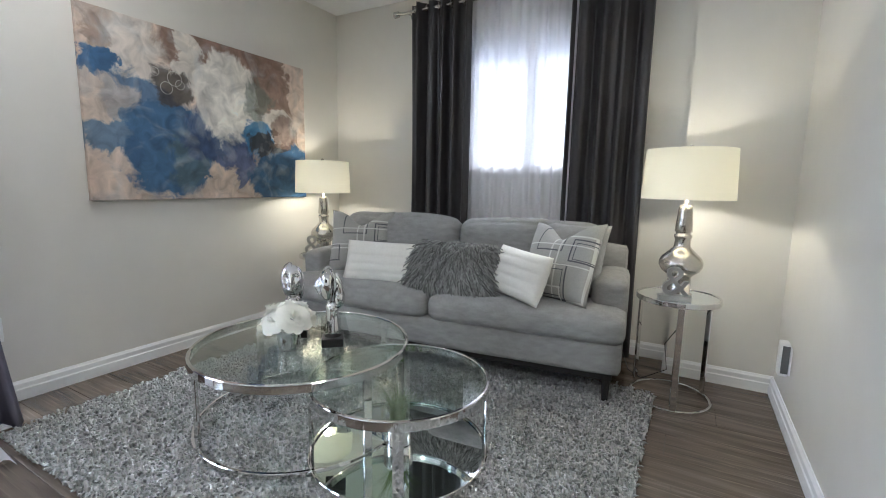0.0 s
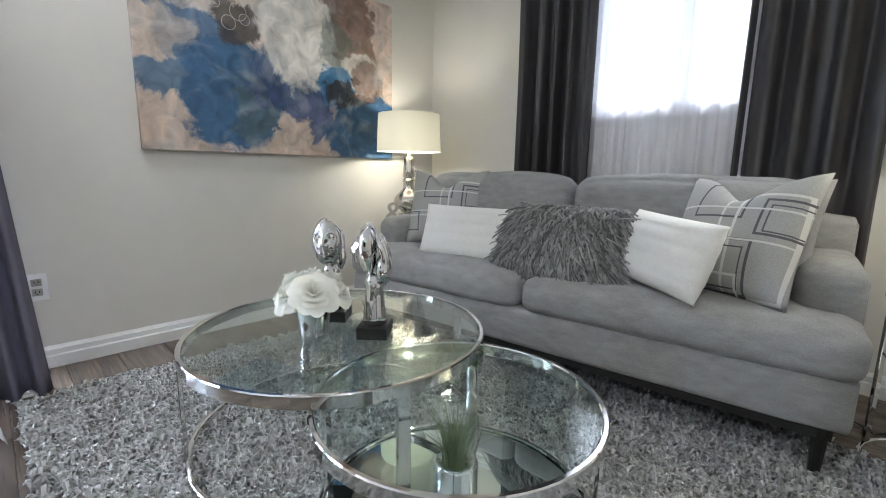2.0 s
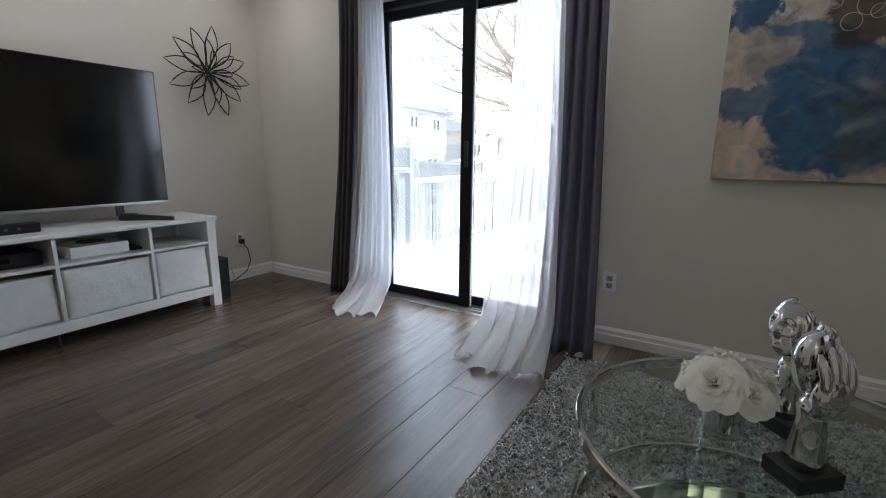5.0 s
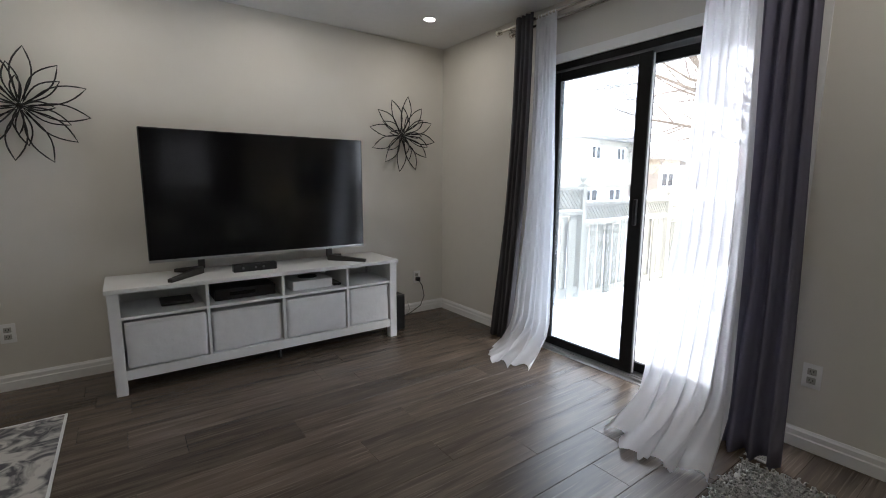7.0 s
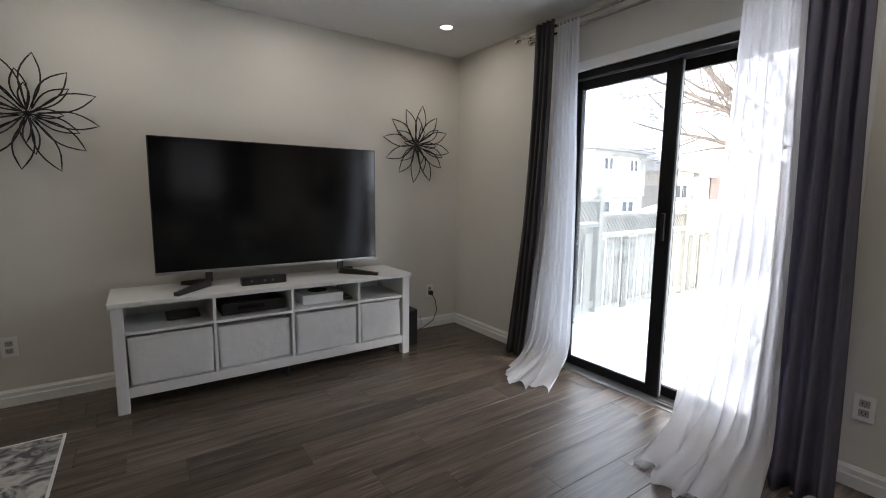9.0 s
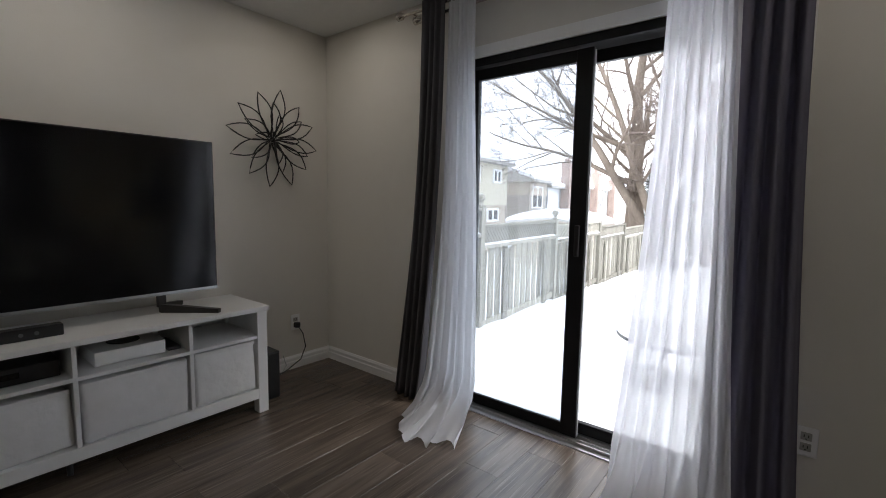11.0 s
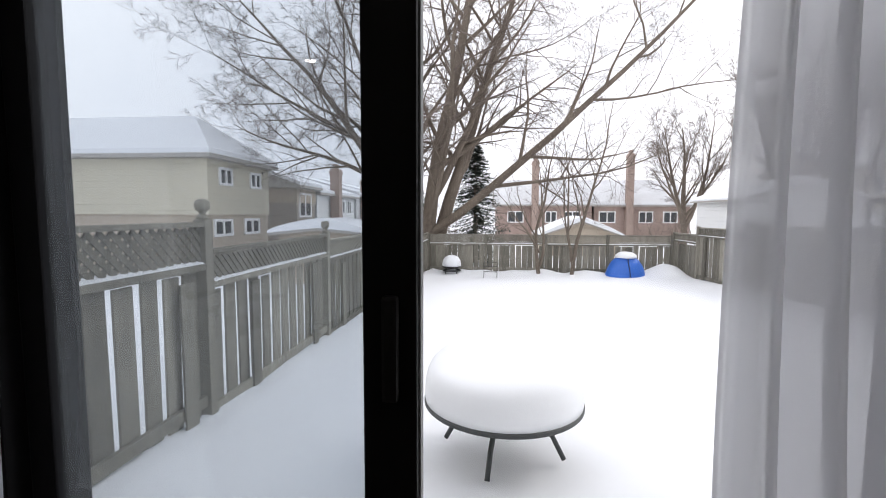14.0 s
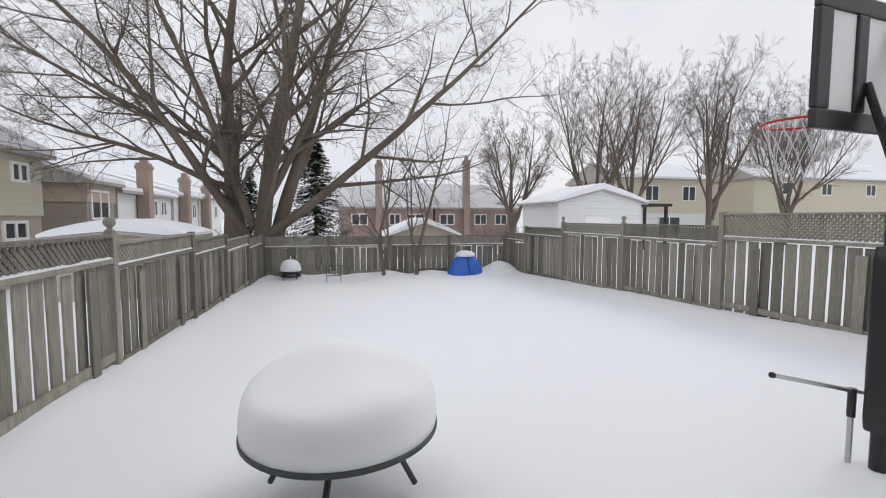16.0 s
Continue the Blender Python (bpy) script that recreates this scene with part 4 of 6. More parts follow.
# ---------- coffee tables ----------
def round_table(name, centre, r, top, legs, label, mirror=False, turn=0.0, bar=0.036, rim=0.036, category="coffee table"):
    t = thing(name, pose(*centre, 0, 0, turn) if len(centre) == 3 else pose(*centre, 0, 0, 0, turn), label, category)
    part("rim", hoop(bmesh.new(), r, top - rim, top, 0.014), CHROME, t, smooth=False)
    part("glass_top", lathe([(0.0001, top - 0.014), (r - 0.015, top - 0.014), (r - 0.015, top - 0.004), (0.0001, top - 0.004)], 64), TABLE_GLASS, t).visible_shadow = False
    part("base_ring", hoop(bmesh.new(), r, 0.0, 0.024, 0.014), CHROME, t)
    for k in range(legs):
        a = radians(turn + 360 * k / legs)
        leg = part("leg", bx((r - 0.013, -bar / 2, 0.02), (r - 0.001, bar / 2, top - rim + 0.004), 0.002, 1), CHROME, t)
        leg.matrix_basis = pose(0, 0, 0, 0, 0, math.degrees(a))
    if mirror:
        part("mirror_shelf", lathe([(0.0001, 0.006), (r - 0.016, 0.006), (r - 0.016, 0.016), (0.0001, 0.016)], 64), MIRROR, t, "round mirror shelf near the floor")
    return t


RUGTOP = 0.028
BIG, SMALL = (1.312, 3.58, RUGTOP), (1.82, 3.578, RUGTOP)
round_table("coffee_table", BIG, 0.455, 0.351, 4, "large round glass coffee table with a chrome frame", turn=-52)
round_table("nesting_table", SMALL, 0.347, 0.308, 4, "smaller round glass table with a mirrored shelf, tucked under the larger", True, turn=17)
TOP = RUGTOP + 0.3475


# ---------- things on the coffee tables ----------
def sculpture(m, label):
    """Chrome mask cradled by upright bars on a flaring stem, on a black block; one mesh."""
    me_bm = bmesh.new()
    box(me_bm, (-0.055, -0.045, 0), (0.055, 0.045, 0.035), 0.003)
    lathe([(0.001, 0.036), (0.036, 0.036), (0.034, 0.06), (0.029, 0.11), (0.026, 0.145), (0.030, 0.165), (0.022, 0.185), (0.001, 0.19)], 20, me_bm)
    mask = bmesh.ops.create_uvsphere(me_bm, u_segments=56, v_segments=40, radius=1)["verts"]
    for v in mask:
        c = v.co
        ridge = 0.52 * math.exp(-((c.x) / 0.16) ** 2) * math.exp(-((c.z + 0.05) / 0.34) ** 2) * (c.y < 0)
        brow = -0.32 * math.exp(-((abs(c.x) - 0.38) / 0.22) ** 2) * math.exp(-((c.z - 0.18) / 0.16) ** 2) * (c.y < 0)
        lip = 0.24 * math.exp(-(c.x / 0.28) ** 2) * math.exp(-((c.z + 0.52) / 0.10) ** 2) * (c.y < 0)
        c.y -= ridge + brow + lip
        cut = 0.25 * max(0, c.z - 0.45) * (1 if c.x > 0 else 0)
        v.co = Vector((c.x * 0.050 - 0.006, c.y * (0.042 if c.y < 0 else 0.022) - 0.012, (c.z - cut) * 0.078 + 0.262))
    palm = bmesh.ops.create_uvsphere(me_bm, u_segments=18, v_segments=12, radius=1)["verts"]
    for v in palm:
        v.co = Vector((v.co.x * 0.040 + 0.004, v.co.y * 0.024 + 0.030, v.co.z * 0.050 + 0.205))
    for k in range(4):
        x0, reach = -0.030 + 0.020 * k, 0.150 - 0.014 * abs(k - 1.5)
        pts = [(x0 * (0.75 + 0.35 * t), 0.010 + 0.026 * math.sin(math.pi * (0.15 + 0.75 * t)), 0.165 + t * reach) for t in np.linspace(0, 1, 10)]
        tube(pts, [0.010, 0.0115, 0.0105, 0.0118, 0.0102, 0.0112, 0.0098, 0.0104, 0.0085, 0.004], 10, bm=me_bm)
    for f in me_bm.faces:
        f.smooth = True
    for f in me_bm.faces:
        if f.calc_center_median().z < 0.0355:
            f.material_index, f.smooth = 1, False
    ob = part("chrome_sculpture", me_bm, CHROME)
    ob.data.materials.append(BLACK)
    ob.matrix_world = m
    return tagged(ob, label, "sculpture", group="sculptures on the coffee table")


sculpture(pose(1.44, 3.62, TOP, 0, 0, -49), "polished chrome head sculpture on a black block, in front")
sculpture(pose(1.225, 3.605, TOP, 0, 0, 42), "polished chrome head sculpture on a black block, behind the flowers")


def bloom(vase, centre, r, seed):
    """A full rose: rings of cupped, ruffled petals opening outwards about an axis that leans away from the middle of the bunch."""
    rng = random.Random(seed)
    axis = Vector((centre[0] * 15, centre[1] * 15, 1)).normalized()
    m = Matrix.Translation(centre) @ axis.to_track_quat("Z", "Y").to_matrix().to_4x4()
    vs, fs = [], []
    for layer, count in enumerate((4, 6, 7, 8, 9)):
        f = layer / 4
        for k in range(count):
            a0 = 2 * math.pi * (k + 0.5 * (layer % 2)) / count + rng.uniform(-0.15, 0.15)
            half = (1.0 - 0.22 * f) * rng.uniform(0.85, 1.15)
            size, ph = rng.uniform(0.92, 1.06), rng.uniform(0, 6.28)
            b = len(vs)
            for i in range(7):
                for j in range(6):
                    u, v = i / 3 - 1, j / 5
                    edge = math.sqrt(max(0.0, 1 - (u * 0.92) ** 2 * (0.35 + 0.65 * v)))
                    vv = v * size * (0.72 + 0.28 * edge)
                    rho = r * (0.06 + 0.16 * f + vv * (0.12 + 0.78 * f) + 0.18 * f * vv ** 3)
                    z = r * ((0.90 - 0.25 * f) * vv * (1.25 - 0.45 * vv) - 0.34 * f * vv ** 3 - 0.25 * f)
                    z += r * 0.05 * vv * vv * math.sin(4 * u + ph)
                    rho += r * 0.05 * vv * math.sin(4 * u + ph * 1.3)
                    an = a0 + u * half * (0.45 + 0.55 * math.sin(math.pi * min(1.0, 0.2 + 0.65 * v)))
                    vs.append(tuple(m @ Vector((rho * math.cos(an), rho * math.sin(an), z))))
            for i in range(6):
                for j in range(5):
                    a = b + i * 6 + j
                    fs.append((a, a + 6, a + 7, a + 1))
    raw("bloom", vs, fs, PETAL, vase, smooth=True)


vase = thing("flower_vase", (1.335, 3.475, TOP), "small chrome vase full of ivory roses", "vase")
part("pot", lathe([(0.001, 0), (0.040, 0), (0.044, 0.02), (0.046, 0.05), (0.052, 0.085), (0.055, 0.092), (0.050, 0.092), (0.042, 0.05), (0.001, 0.045)], 28), CHROME, vase, smooth=True)
for k, (c, r) in enumerate((((-0.056, -0.024, 0.108), 0.072), ((0.058, -0.03, 0.106), 0.072), ((0.004, 0.058, 0.110), 0.068), ((0.0, 0.0, 0.124), 0.070), ((-0.06, 0.05, 0.094), 0.055), ((0.066, 0.045, 0.094), 0.055), ((0.0, -0.074, 0.094), 0.058))):
    bloom(vase, (c[0], c[1], c[2] + 0.045), r * 0.80, 11 + k)

grass = thing("potted_grass", (1.80, 3.60, RUGTOP + 0.0165), "faux grass tuft in a ribbed silver pot on the mirror shelf", "plant")
prof = [(0.001, 0), (0.052, 0)]
for k in range(9):
    prof += [(0.058, 0.006 + 0.0105 * k), (0.053, 0.011 + 0.0105 * k)]
prof += [(0.050, 0.105), (0.046, 0.09), (0.001, 0.088)]
part("pot", lathe(prof, 30), CHROME, grass, "ribbed silver pot", smooth=True)
rng = random.Random(8)
vs, fs = [], []
for k in range(170):
    a, rr, ln = rng.uniform(0, 6.28), rng.uniform(0, 0.035), rng.uniform(0.07, 0.15)
    bend, w = rng.uniform(0.1, 0.75), rng.uniform(0.0015, 0.003)
    b = len(vs)
    for i in range(5):
        s = i / 4
        d = rr + bend * ln * s * s
        x, y, z = d * math.cos(a), d * math.sin(a), 0.088 + ln * s * (1 - 0.25 * bend * s)
        ww = w * (1 - s) + 0.0003
        vs += [(x - ww * math.sin(a), y + ww * math.cos(a), z), (x + ww * math.sin(a), y - ww * math.cos(a), z)]
    for i in range(4):
        fs.append((b + 2 * i, b + 2 * i + 1, b + 2 * i + 3, b + 2 * i + 2))
tagged(raw("blades", vs, fs, LEAF, grass), kind="stuff")


# ---------- side tables and lamps ----------
def side_table(x, y, label, top=0.515):
    t = thing("side_table", (x, y, 0), label, "side table", group="side tables")
    r = 0.19
    part("rim", hoop(bmesh.new(), r, top - 0.026, top, 0.012), CHROME, t)
    part("tabletop", lathe([(0.0001, top - 0.012), (r - 0.0125, top - 0.012), (r - 0.0125, top - 0.004), (0.0001, top - 0.004)], 48), MIRROR, t, "round mirrored top")
    part("base_ring", hoop(bmesh.new(), r, 0, 0.02, 0.012), CHROME, t)
    for k in range(3):
        leg = part("leg", bx((r - 0.011, -0.015, 0.018), (r - 0.001, 0.015, top - 0.024), 0.002, 1), CHROME, t)
        leg.matrix_basis = pose(0, 0, 0, 0, 0, 37 + 120 * k)
    return t


def table_lamp(x, y, z, label, power):
    t = thing("table_lamp", (x, y, z), label, "table lamp", group="table lamps")
    body = [(0.001, 0), (0.062, 0), (0.062, 0.012), (0.052, 0.018), (0.052, 0.095), (0.060, 0.105), (0.085, 0.125), (0.098, 0.150), (0.098, 0.170), (0.086, 0.195), (0.060, 0.220), (0.040, 0.240), (0.036, 0.250), (0.036, 0.285), (0.040, 0.288), (0.040, 0.302), (0.033, 0.305), (0.033, 0.315), (0.040, 0.318), (0.037, 0.36), (0.031, 0.43), (0.029, 0.445), (0.012, 0.447), (0.010, 0.475), (0.001, 0.475)]
    part("body", lathe(body, 36), SATIN, t, "brushed nickel gourd-shaped body", smooth=False)
    for p in t.children[0].data.polygons:
        p.use_smooth = True
    sh0, sh1, r0, r1 = 0.475, 0.71, 0.205, 0.195
    n = 48
    bm = bmesh.new()
    lo = [bm.verts.new((r0 * math.cos(2 * math.pi * k / n), r0 * math.sin(2 * math.pi * k / n), sh0)) for k in range(n)]
    hi = [bm.verts.new((r1 * math.cos(2 * math.pi * k / n), r1 * math.sin(2 * math.pi * k / n), sh1)) for k in range(n)]
    for k in range(n):
        bm.faces.new((lo[k], lo[(k + 1) % n], hi[(k + 1) % n], hi[k]))
    shade = part("shade", bm, SHADE, t, "ivory drum shade, lit from inside", smooth=True)
    bm = bmesh.new()
    for k in range(3):
        a = 2 * math.pi * k / 3
        rod(bm, (0, 0, sh1 - 0.01), (r1 * math.cos(a), r1 * math.sin(a), sh1 - 0.01), 0.002, 6)
    rod(bm, (0, 0, 0.47), (0, 0, sh1 + 0.004), 0.003, 6)
    part("harp", bm, SATIN, t)
    part("finial", lathe([(0.001, sh1), (0.008, sh1 + 0.002), (0.010, sh1 + 0.012), (0.006, sh1 + 0.02), (0.001, sh1 + 0.022)], 12), SATIN, t, smooth=True)
    bm = bmesh.new()
    bmesh.ops.create_uvsphere(bm, u_segments=14, v_segments=10, radius=0.028, matrix=Matrix.Translation((0, 0, 0.56)))
    bulb = part("bulb", bm, BULB, t, smooth=True)
    bulb.visible_shadow = False
    lamp("POINT", "lamp_light", (x, y, z + 0.56), power, (1.0, 0.90, 0.74), 0.03)
    return t


side_table(2.725, 4.69, "small round chrome side table with a mirrored top", 0.545)
side_table(0.275, 4.775, "small round chrome side table behind the sofa arm")
table_lamp(2.722, 4.70, 0.542, "nickel table lamp with an ivory drum shade, switched on", 0.135)
table_lamp(0.275, 4.775, 0.512, "nickel table lamp with an ivory drum shade, switched on", 0.135)
amp_font = bpy.data.curves.new("ampersand", "FONT")
amp_font.body, amp_font.size, amp_font.extrude, amp_font.align_x = "&", 0.20, 0.012, "CENTER"
for xx, yy, rz, lab in ((2.71, 4.575, 12, "silver ampersand ornament on a block, before the lamp"), (0.30, 4.63, 60, "silver ampersand ornament beside the lamp foot")):
    amp = thing("ampersand_ornament", pose(xx, yy, 0.542 if xx > 1 else 0.512, 0, 0, rz), lab, "ornament")
    sign = new("sign", amp_font)
    sign.parent = amp
    sign.matrix_basis = pose(0, 0, 0.026, 90, 0, 0)
    if not amp_font.materials:
        amp_font.materials.append(ALU)
    part("plinth", bx((-0.07, -0.025, 0), (0.07, 0.025, 0.024), 0.002), ALU, amp)
cord = part("lamp_cord", tube([(2.73, 4.8, 0.49), (2.75, 4.86, 0.35), (2.68, 4.95, 0.2), (2.70, 4.93, 0.06), (2.58, 4.86, 0.008), (2.5, 4.95, 0.008), (2.45, 5.10, 0.05)], 0.003, 6), BLACK, smooth=True)
tagged(cord, "thin dark lamp cord trailing to the wall", "cable")


# ---------- wall plates, vent, pot lights ----------
SOCKET_GREY = material("grey_plastic", (0.12, 0.12, 0.125), 0.4, vary=0.05)
SOCKET = material("ivory_socket", (0.42, 0.41, 0.38), 0.4, vary=0.05)


def outlet(m, label):
    t = thing("wall_outlet", m, label, "outlet", group="wall outlets")
    part("plate", bx((-0.036, -0.006, -0.058), (0.036, 0, 0.058), 0.003), TRIM, t)
    for s in (-1, 1):
        part("socket", bx((-0.017, -0.009, s * 0.021 - 0.015), (0.017, -0.005, s * 0.021 + 0.015), 0.003), SOCKET, t)
        bm = bmesh.new()
        box(bm, (-0.008, -0.0095, s * 0.021 - 0.003), (-0.005, -0.0088, s * 0.021 + 0.007))
        box(bm, (0.005, -0.0095, s * 0.021 - 0.003), (0.008, -0.0088, s * 0.021 + 0.007))
        box(bm, (-0.002, -0.0095, s * 0.021 - 0.011), (0.002, -0.0088, s * 0.021 - 0.007))
        part("slot", bm, BLACK, t)
    return t


outlet(pose(0.001, 2.94, 0.36, 0, 0, 90), "white duplex outlet on the wall by the curtain")
outlet(pose(3.13, 0.001, 0.345, 0, 0, 180), "white duplex outlet on the wall beside the TV bench")
o = outlet(pose(0.30, 0.001, 0.345, 0, 0, 180), "white duplex outlet with a black plug in it")
plug = thing("power_cord", (0.30, 0.01, 0.33), "black plug with its cord hanging to the floor", "cable")
part("plug_head", bx((-0.018, 0.0, -0.02), (0.018, 0.035, 0.018), 0.006), BLACK, plug)
part("cord", tube([(0, 0.03, -0.01), (-0.02, 0.06, -0.06), (-0.035, 0.07, -0.16), (0.0, 0.06, -0.25), (0.10, 0.05, -0.305), (0.22, 0.08, -0.322), (0.40, 0.10, -0.322)], 0.004, 6), BLACK, plug, smooth=True)
part("grey_cord", tube([(0.12, 0.02, -0.2), (0.1, 0.03, -0.28), (0.16, 0.06, -0.32), (0.34, 0.06, -0.322)], 0.003, 6), ALU, plug, smooth=True)
plate = thing("wall_device", (EAST - 0.001, 4.71, 0.30), "white plug-in device on the side wall", "device")
part("plate", bx((-0.007, -0.04, -0.065), (0, 0.04, 0.065), 0.003), TRIM, plate)
part("housing", bx((-0.045, -0.03, -0.075), (-0.006, 0.03, 0.085), 0.012, 3), TRIM, plate)
part("side_cover", bx((-0.036, -0.034, -0.06), (-0.008, -0.0295, 0.07), 0.002), SOCKET_GREY, plate, "dark grey side cover")
vent = thing("floor_vent", (0.16, 2.80, 0.001), "white metal floor register by the curtain", "vent")
part("flange", bx((0, 0, 0), (0.13, 0.09, 0.005), 0.002), TRIM, vent)
for k in range(7):
    part("louver", bx((0.012 + 0.0155 * k, 0.012, 0.005), (0.020 + 0.0155 * k, 0.078, 0.008)), TRIM, vent)

# first two are real; the rest are out-of-view fill lamps added to brighten walls
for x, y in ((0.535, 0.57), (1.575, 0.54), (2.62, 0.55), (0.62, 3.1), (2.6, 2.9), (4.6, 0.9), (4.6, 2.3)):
    t = thing("pot_light", (x, y, H), "round white recessed ceiling light, switched on; most of the set is added fill", "ceiling light", group="recessed ceiling lights")
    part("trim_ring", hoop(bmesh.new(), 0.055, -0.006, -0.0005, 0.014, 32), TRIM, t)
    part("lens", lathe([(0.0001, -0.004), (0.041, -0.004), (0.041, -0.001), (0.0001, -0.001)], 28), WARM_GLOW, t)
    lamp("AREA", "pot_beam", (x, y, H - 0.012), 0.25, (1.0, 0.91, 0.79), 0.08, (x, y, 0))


# ---------- TV wall ----------
bench = thing("tv_bench", (0, 0, 0), "white lacquered TV bench with four open bays", "TV bench")
BX0, BX1, BY0, BY1, BT = 0.795, 2.64, 0.03, 0.485, 0.632
part("top", bx((BX0 - 0.012, BY0, BT - 0.028), (BX1 + 0.012, BY1 + 0.012, BT), 0.004), WHITE_LACQUER, bench)
for a in (BX0, BX1 - 0.058):
    for b in (BY0 + 0.005, BY1 - 0.058):
        part("leg", bx((a, b, 0), (a + 0.058, b + 0.058, BT - 0.028), 0.003), WHITE_LACQUER, bench)
for a in (BX0 + 0.018, BX1 - 0.036):
    part("side_panel", bx((a, BY0 + 0.063, 0.09), (a + 0.018, BY1 - 0.058, BT - 0.028)), WHITE_LACQUER, bench)
part("bottom_shelf", bx((BX0 + 0.036, BY0 + 0.02, 0.125), (BX1 - 0.036, BY1 - 0.02, 0.145)), WHITE_LACQUER, bench)
part("front_rail", bx((BX0 + 0.058, BY1 - 0.02, 0.088), (BX1 - 0.058, BY1 - 0.002, 0.147), 0.002), WHITE_LACQUER, bench)
part("middle_shelf", bx((BX0 + 0.036, BY0 + 0.02, 0.445), (BX1 - 0.036, BY1 - 0.006, 0.463), 0.002), WHITE_LACQUER, bench)
part("back_panel", bx((BX0 + 0.036, BY0 + 0.006, 0.10), (BX1 - 0.036, BY0 + 0.018, BT - 0.03)), WHITE_LACQUER, bench)
for a in (1.206, 1.675, 2.139):
    part("divider", bx((a - 0.009, BY0 + 0.02, 0.147), (a + 0.009, BY1 - 0.006, 0.445), 0.002), WHITE_LACQUER, bench)
    part("divider", bx((a - 0.009, BY0 + 0.02, 0.463), (a + 0.009, BY1 - 0.006, BT - 0.03), 0.002), WHITE_LACQUER, bench)
part("stub_foot", rod(bmesh.new(), (1.70, 0.40, 0), (1.70, 0.40, 0.125), 0.012, 10), BLACK, bench)
for k, (a, b, front, hgt) in enumerate(((0.862, 1.19, 0.465, 0.285), (1.225, 1.655, 0.47, 0.275), (1.692, 2.122, 0.455, 0.262), (2.155, 2.575, 0.478, 0.282))):
    bm = soft((a, 0.10, 0.147), (b, front, 0.147 + hgt), 0.012, (0.002, 0.008, 0.0), 16, 0.011, k * 3)
    t = thing("storage_basket", (0, 0, 0), "white canvas storage box with wrinkled sides in the bench", "basket", group="canvas boxes in the TV bench")
    part("body", bm, WHITE_CANVAS, t, smooth=True)
    part("hem", bx((a + 0.002, front - 0.004, 0.147 + hgt - 0.016), (b - 0.002, front + 0.004, 0.147 + hgt + 0.003), 0.003), WHITE_CANVAS, t)

tv = thing("television", (0, 0, 0), "large flat black television, switched off, on the bench", "television")
TX0, TX1, TZ0, TZ1, TY = 0.965, 2.418, 0.727, 1.556, 0.255
part("housing", bx((TX0, TY - 0.045, TZ0), (TX1, TY - 0.001, TZ1), 0.004), BLACK, tv)
part("screen", bx((TX0 + 0.007, TY - 0.002, TZ0 + 0.018), (TX1 - 0.007, TY + 0.001, TZ1 - 0.007)), SCREEN, tv, "dark glossy screen")
part("bezel", bx((TX0, TY - 0.003, TZ0), (TX1, TY + 0.004, TZ0 + 0.016), 0.002), ALU, tv, "thin silver lower bezel")
def foot_blade(bm, a, b, w, h):
    """A flat bar on edge from a to b that thins towards b."""
    a, b = Vector(a), Vector(b)
    side = (b - a).cross(Vector((0, 0, 1))).normalized() * w / 2
    v = [bm.verts.new(p + q + Vector((0, 0, z))) for p, k in ((a, 1.0), (b, 0.45)) for q in (side, -side) for z in (0, h * k)]
    for q in ((0, 1, 3, 2), (4, 6, 7, 5), (0, 4, 5, 1), (2, 3, 7, 6), (1, 5, 7, 3), (0, 2, 6, 4)):
        bm.faces.new([v[i] for i in q])


FOOT_METAL = material("dark_grey_metal", (0.05, 0.047, 0.045), 0.4, 0.6, vary=0.1)
for s, xx in ((-1, 1.20), (1, 2.18)):
    bm = bmesh.new()
    foot_blade(bm, (xx - 0.05 * s, TY - 0.02, BT + 0.001), (xx + 0.15 * s, TY + 0.205, BT + 0.001), 0.030, 0.046)
    foot_blade(bm, (xx - 0.05 * s, TY - 0.02, BT + 0.001), (xx + 0.09 * s, TY - 0.15, BT + 0.001), 0.030, 0.050)
    box(bm, (xx - 0.05 * s - 0.02, TY - 0.035, BT + 0.03), (xx - 0.05 * s + 0.02, TY - 0.008, TZ0 + 0.01), 0.003)
    part("foot", bm, FOOT_METAL, tv, "dark grey splayed foot")
bar = thing("sensor_bar", (1.82, 0.335, BT + 0.001), "small black sensor box in front of the television", "electronics")
part("body", bx((-0.14, -0.03, 0.0), (0.14, 0.03, 0.05), 0.006), BLACK, bar)
for xx in (-0.05, 0.0, 0.08):
    part("lens", rod(bmesh.new(), (xx, 0.03, 0.026), (xx, 0.033, 0.026), 0.008, 16), SOCKET_GREY, bar)
rec = thing("receiver", (1.90, 0.25, 0.464), "black set-top receiver in the bench", "electronics")
part("body", bx((-0.19, -0.15, 0.004), (0.19, 0.16, 0.075), 0.004), BLACK, rec)
part("display", bx((-0.06, 0.158, 0.03), (0.10, 0.163, 0.055), 0.001), SCREEN, rec)
con = thing("game_console", (1.44, 0.27, 0.464), "white game console with a round black vent in the bench", "electronics")
part("body", bx((-0.14, -0.13, 0.003), (0.15, 0.14, 0.068), 0.004), WHITE_LACQUER, con)
part("vent_disc", lathe([(0.0001, 0.068), (0.07, 0.068), (0.068, 0.073), (0.0001, 0.073)], 28), BLACK, con)
box2 = part("remote_box", bx((1.225, 0.2, 0.464), (1.285, 0.40, 0.484), 0.005), BLACK)
tagged(box2, "flat black box on the bench shelf", "electronics")
box3 = part("remote_box", bx((2.20, 0.16, 0.464), (2.38, 0.34, 0.485), 0.006), BLACK)
tagged(box3, "flat black box on the bench shelf", "electronics")
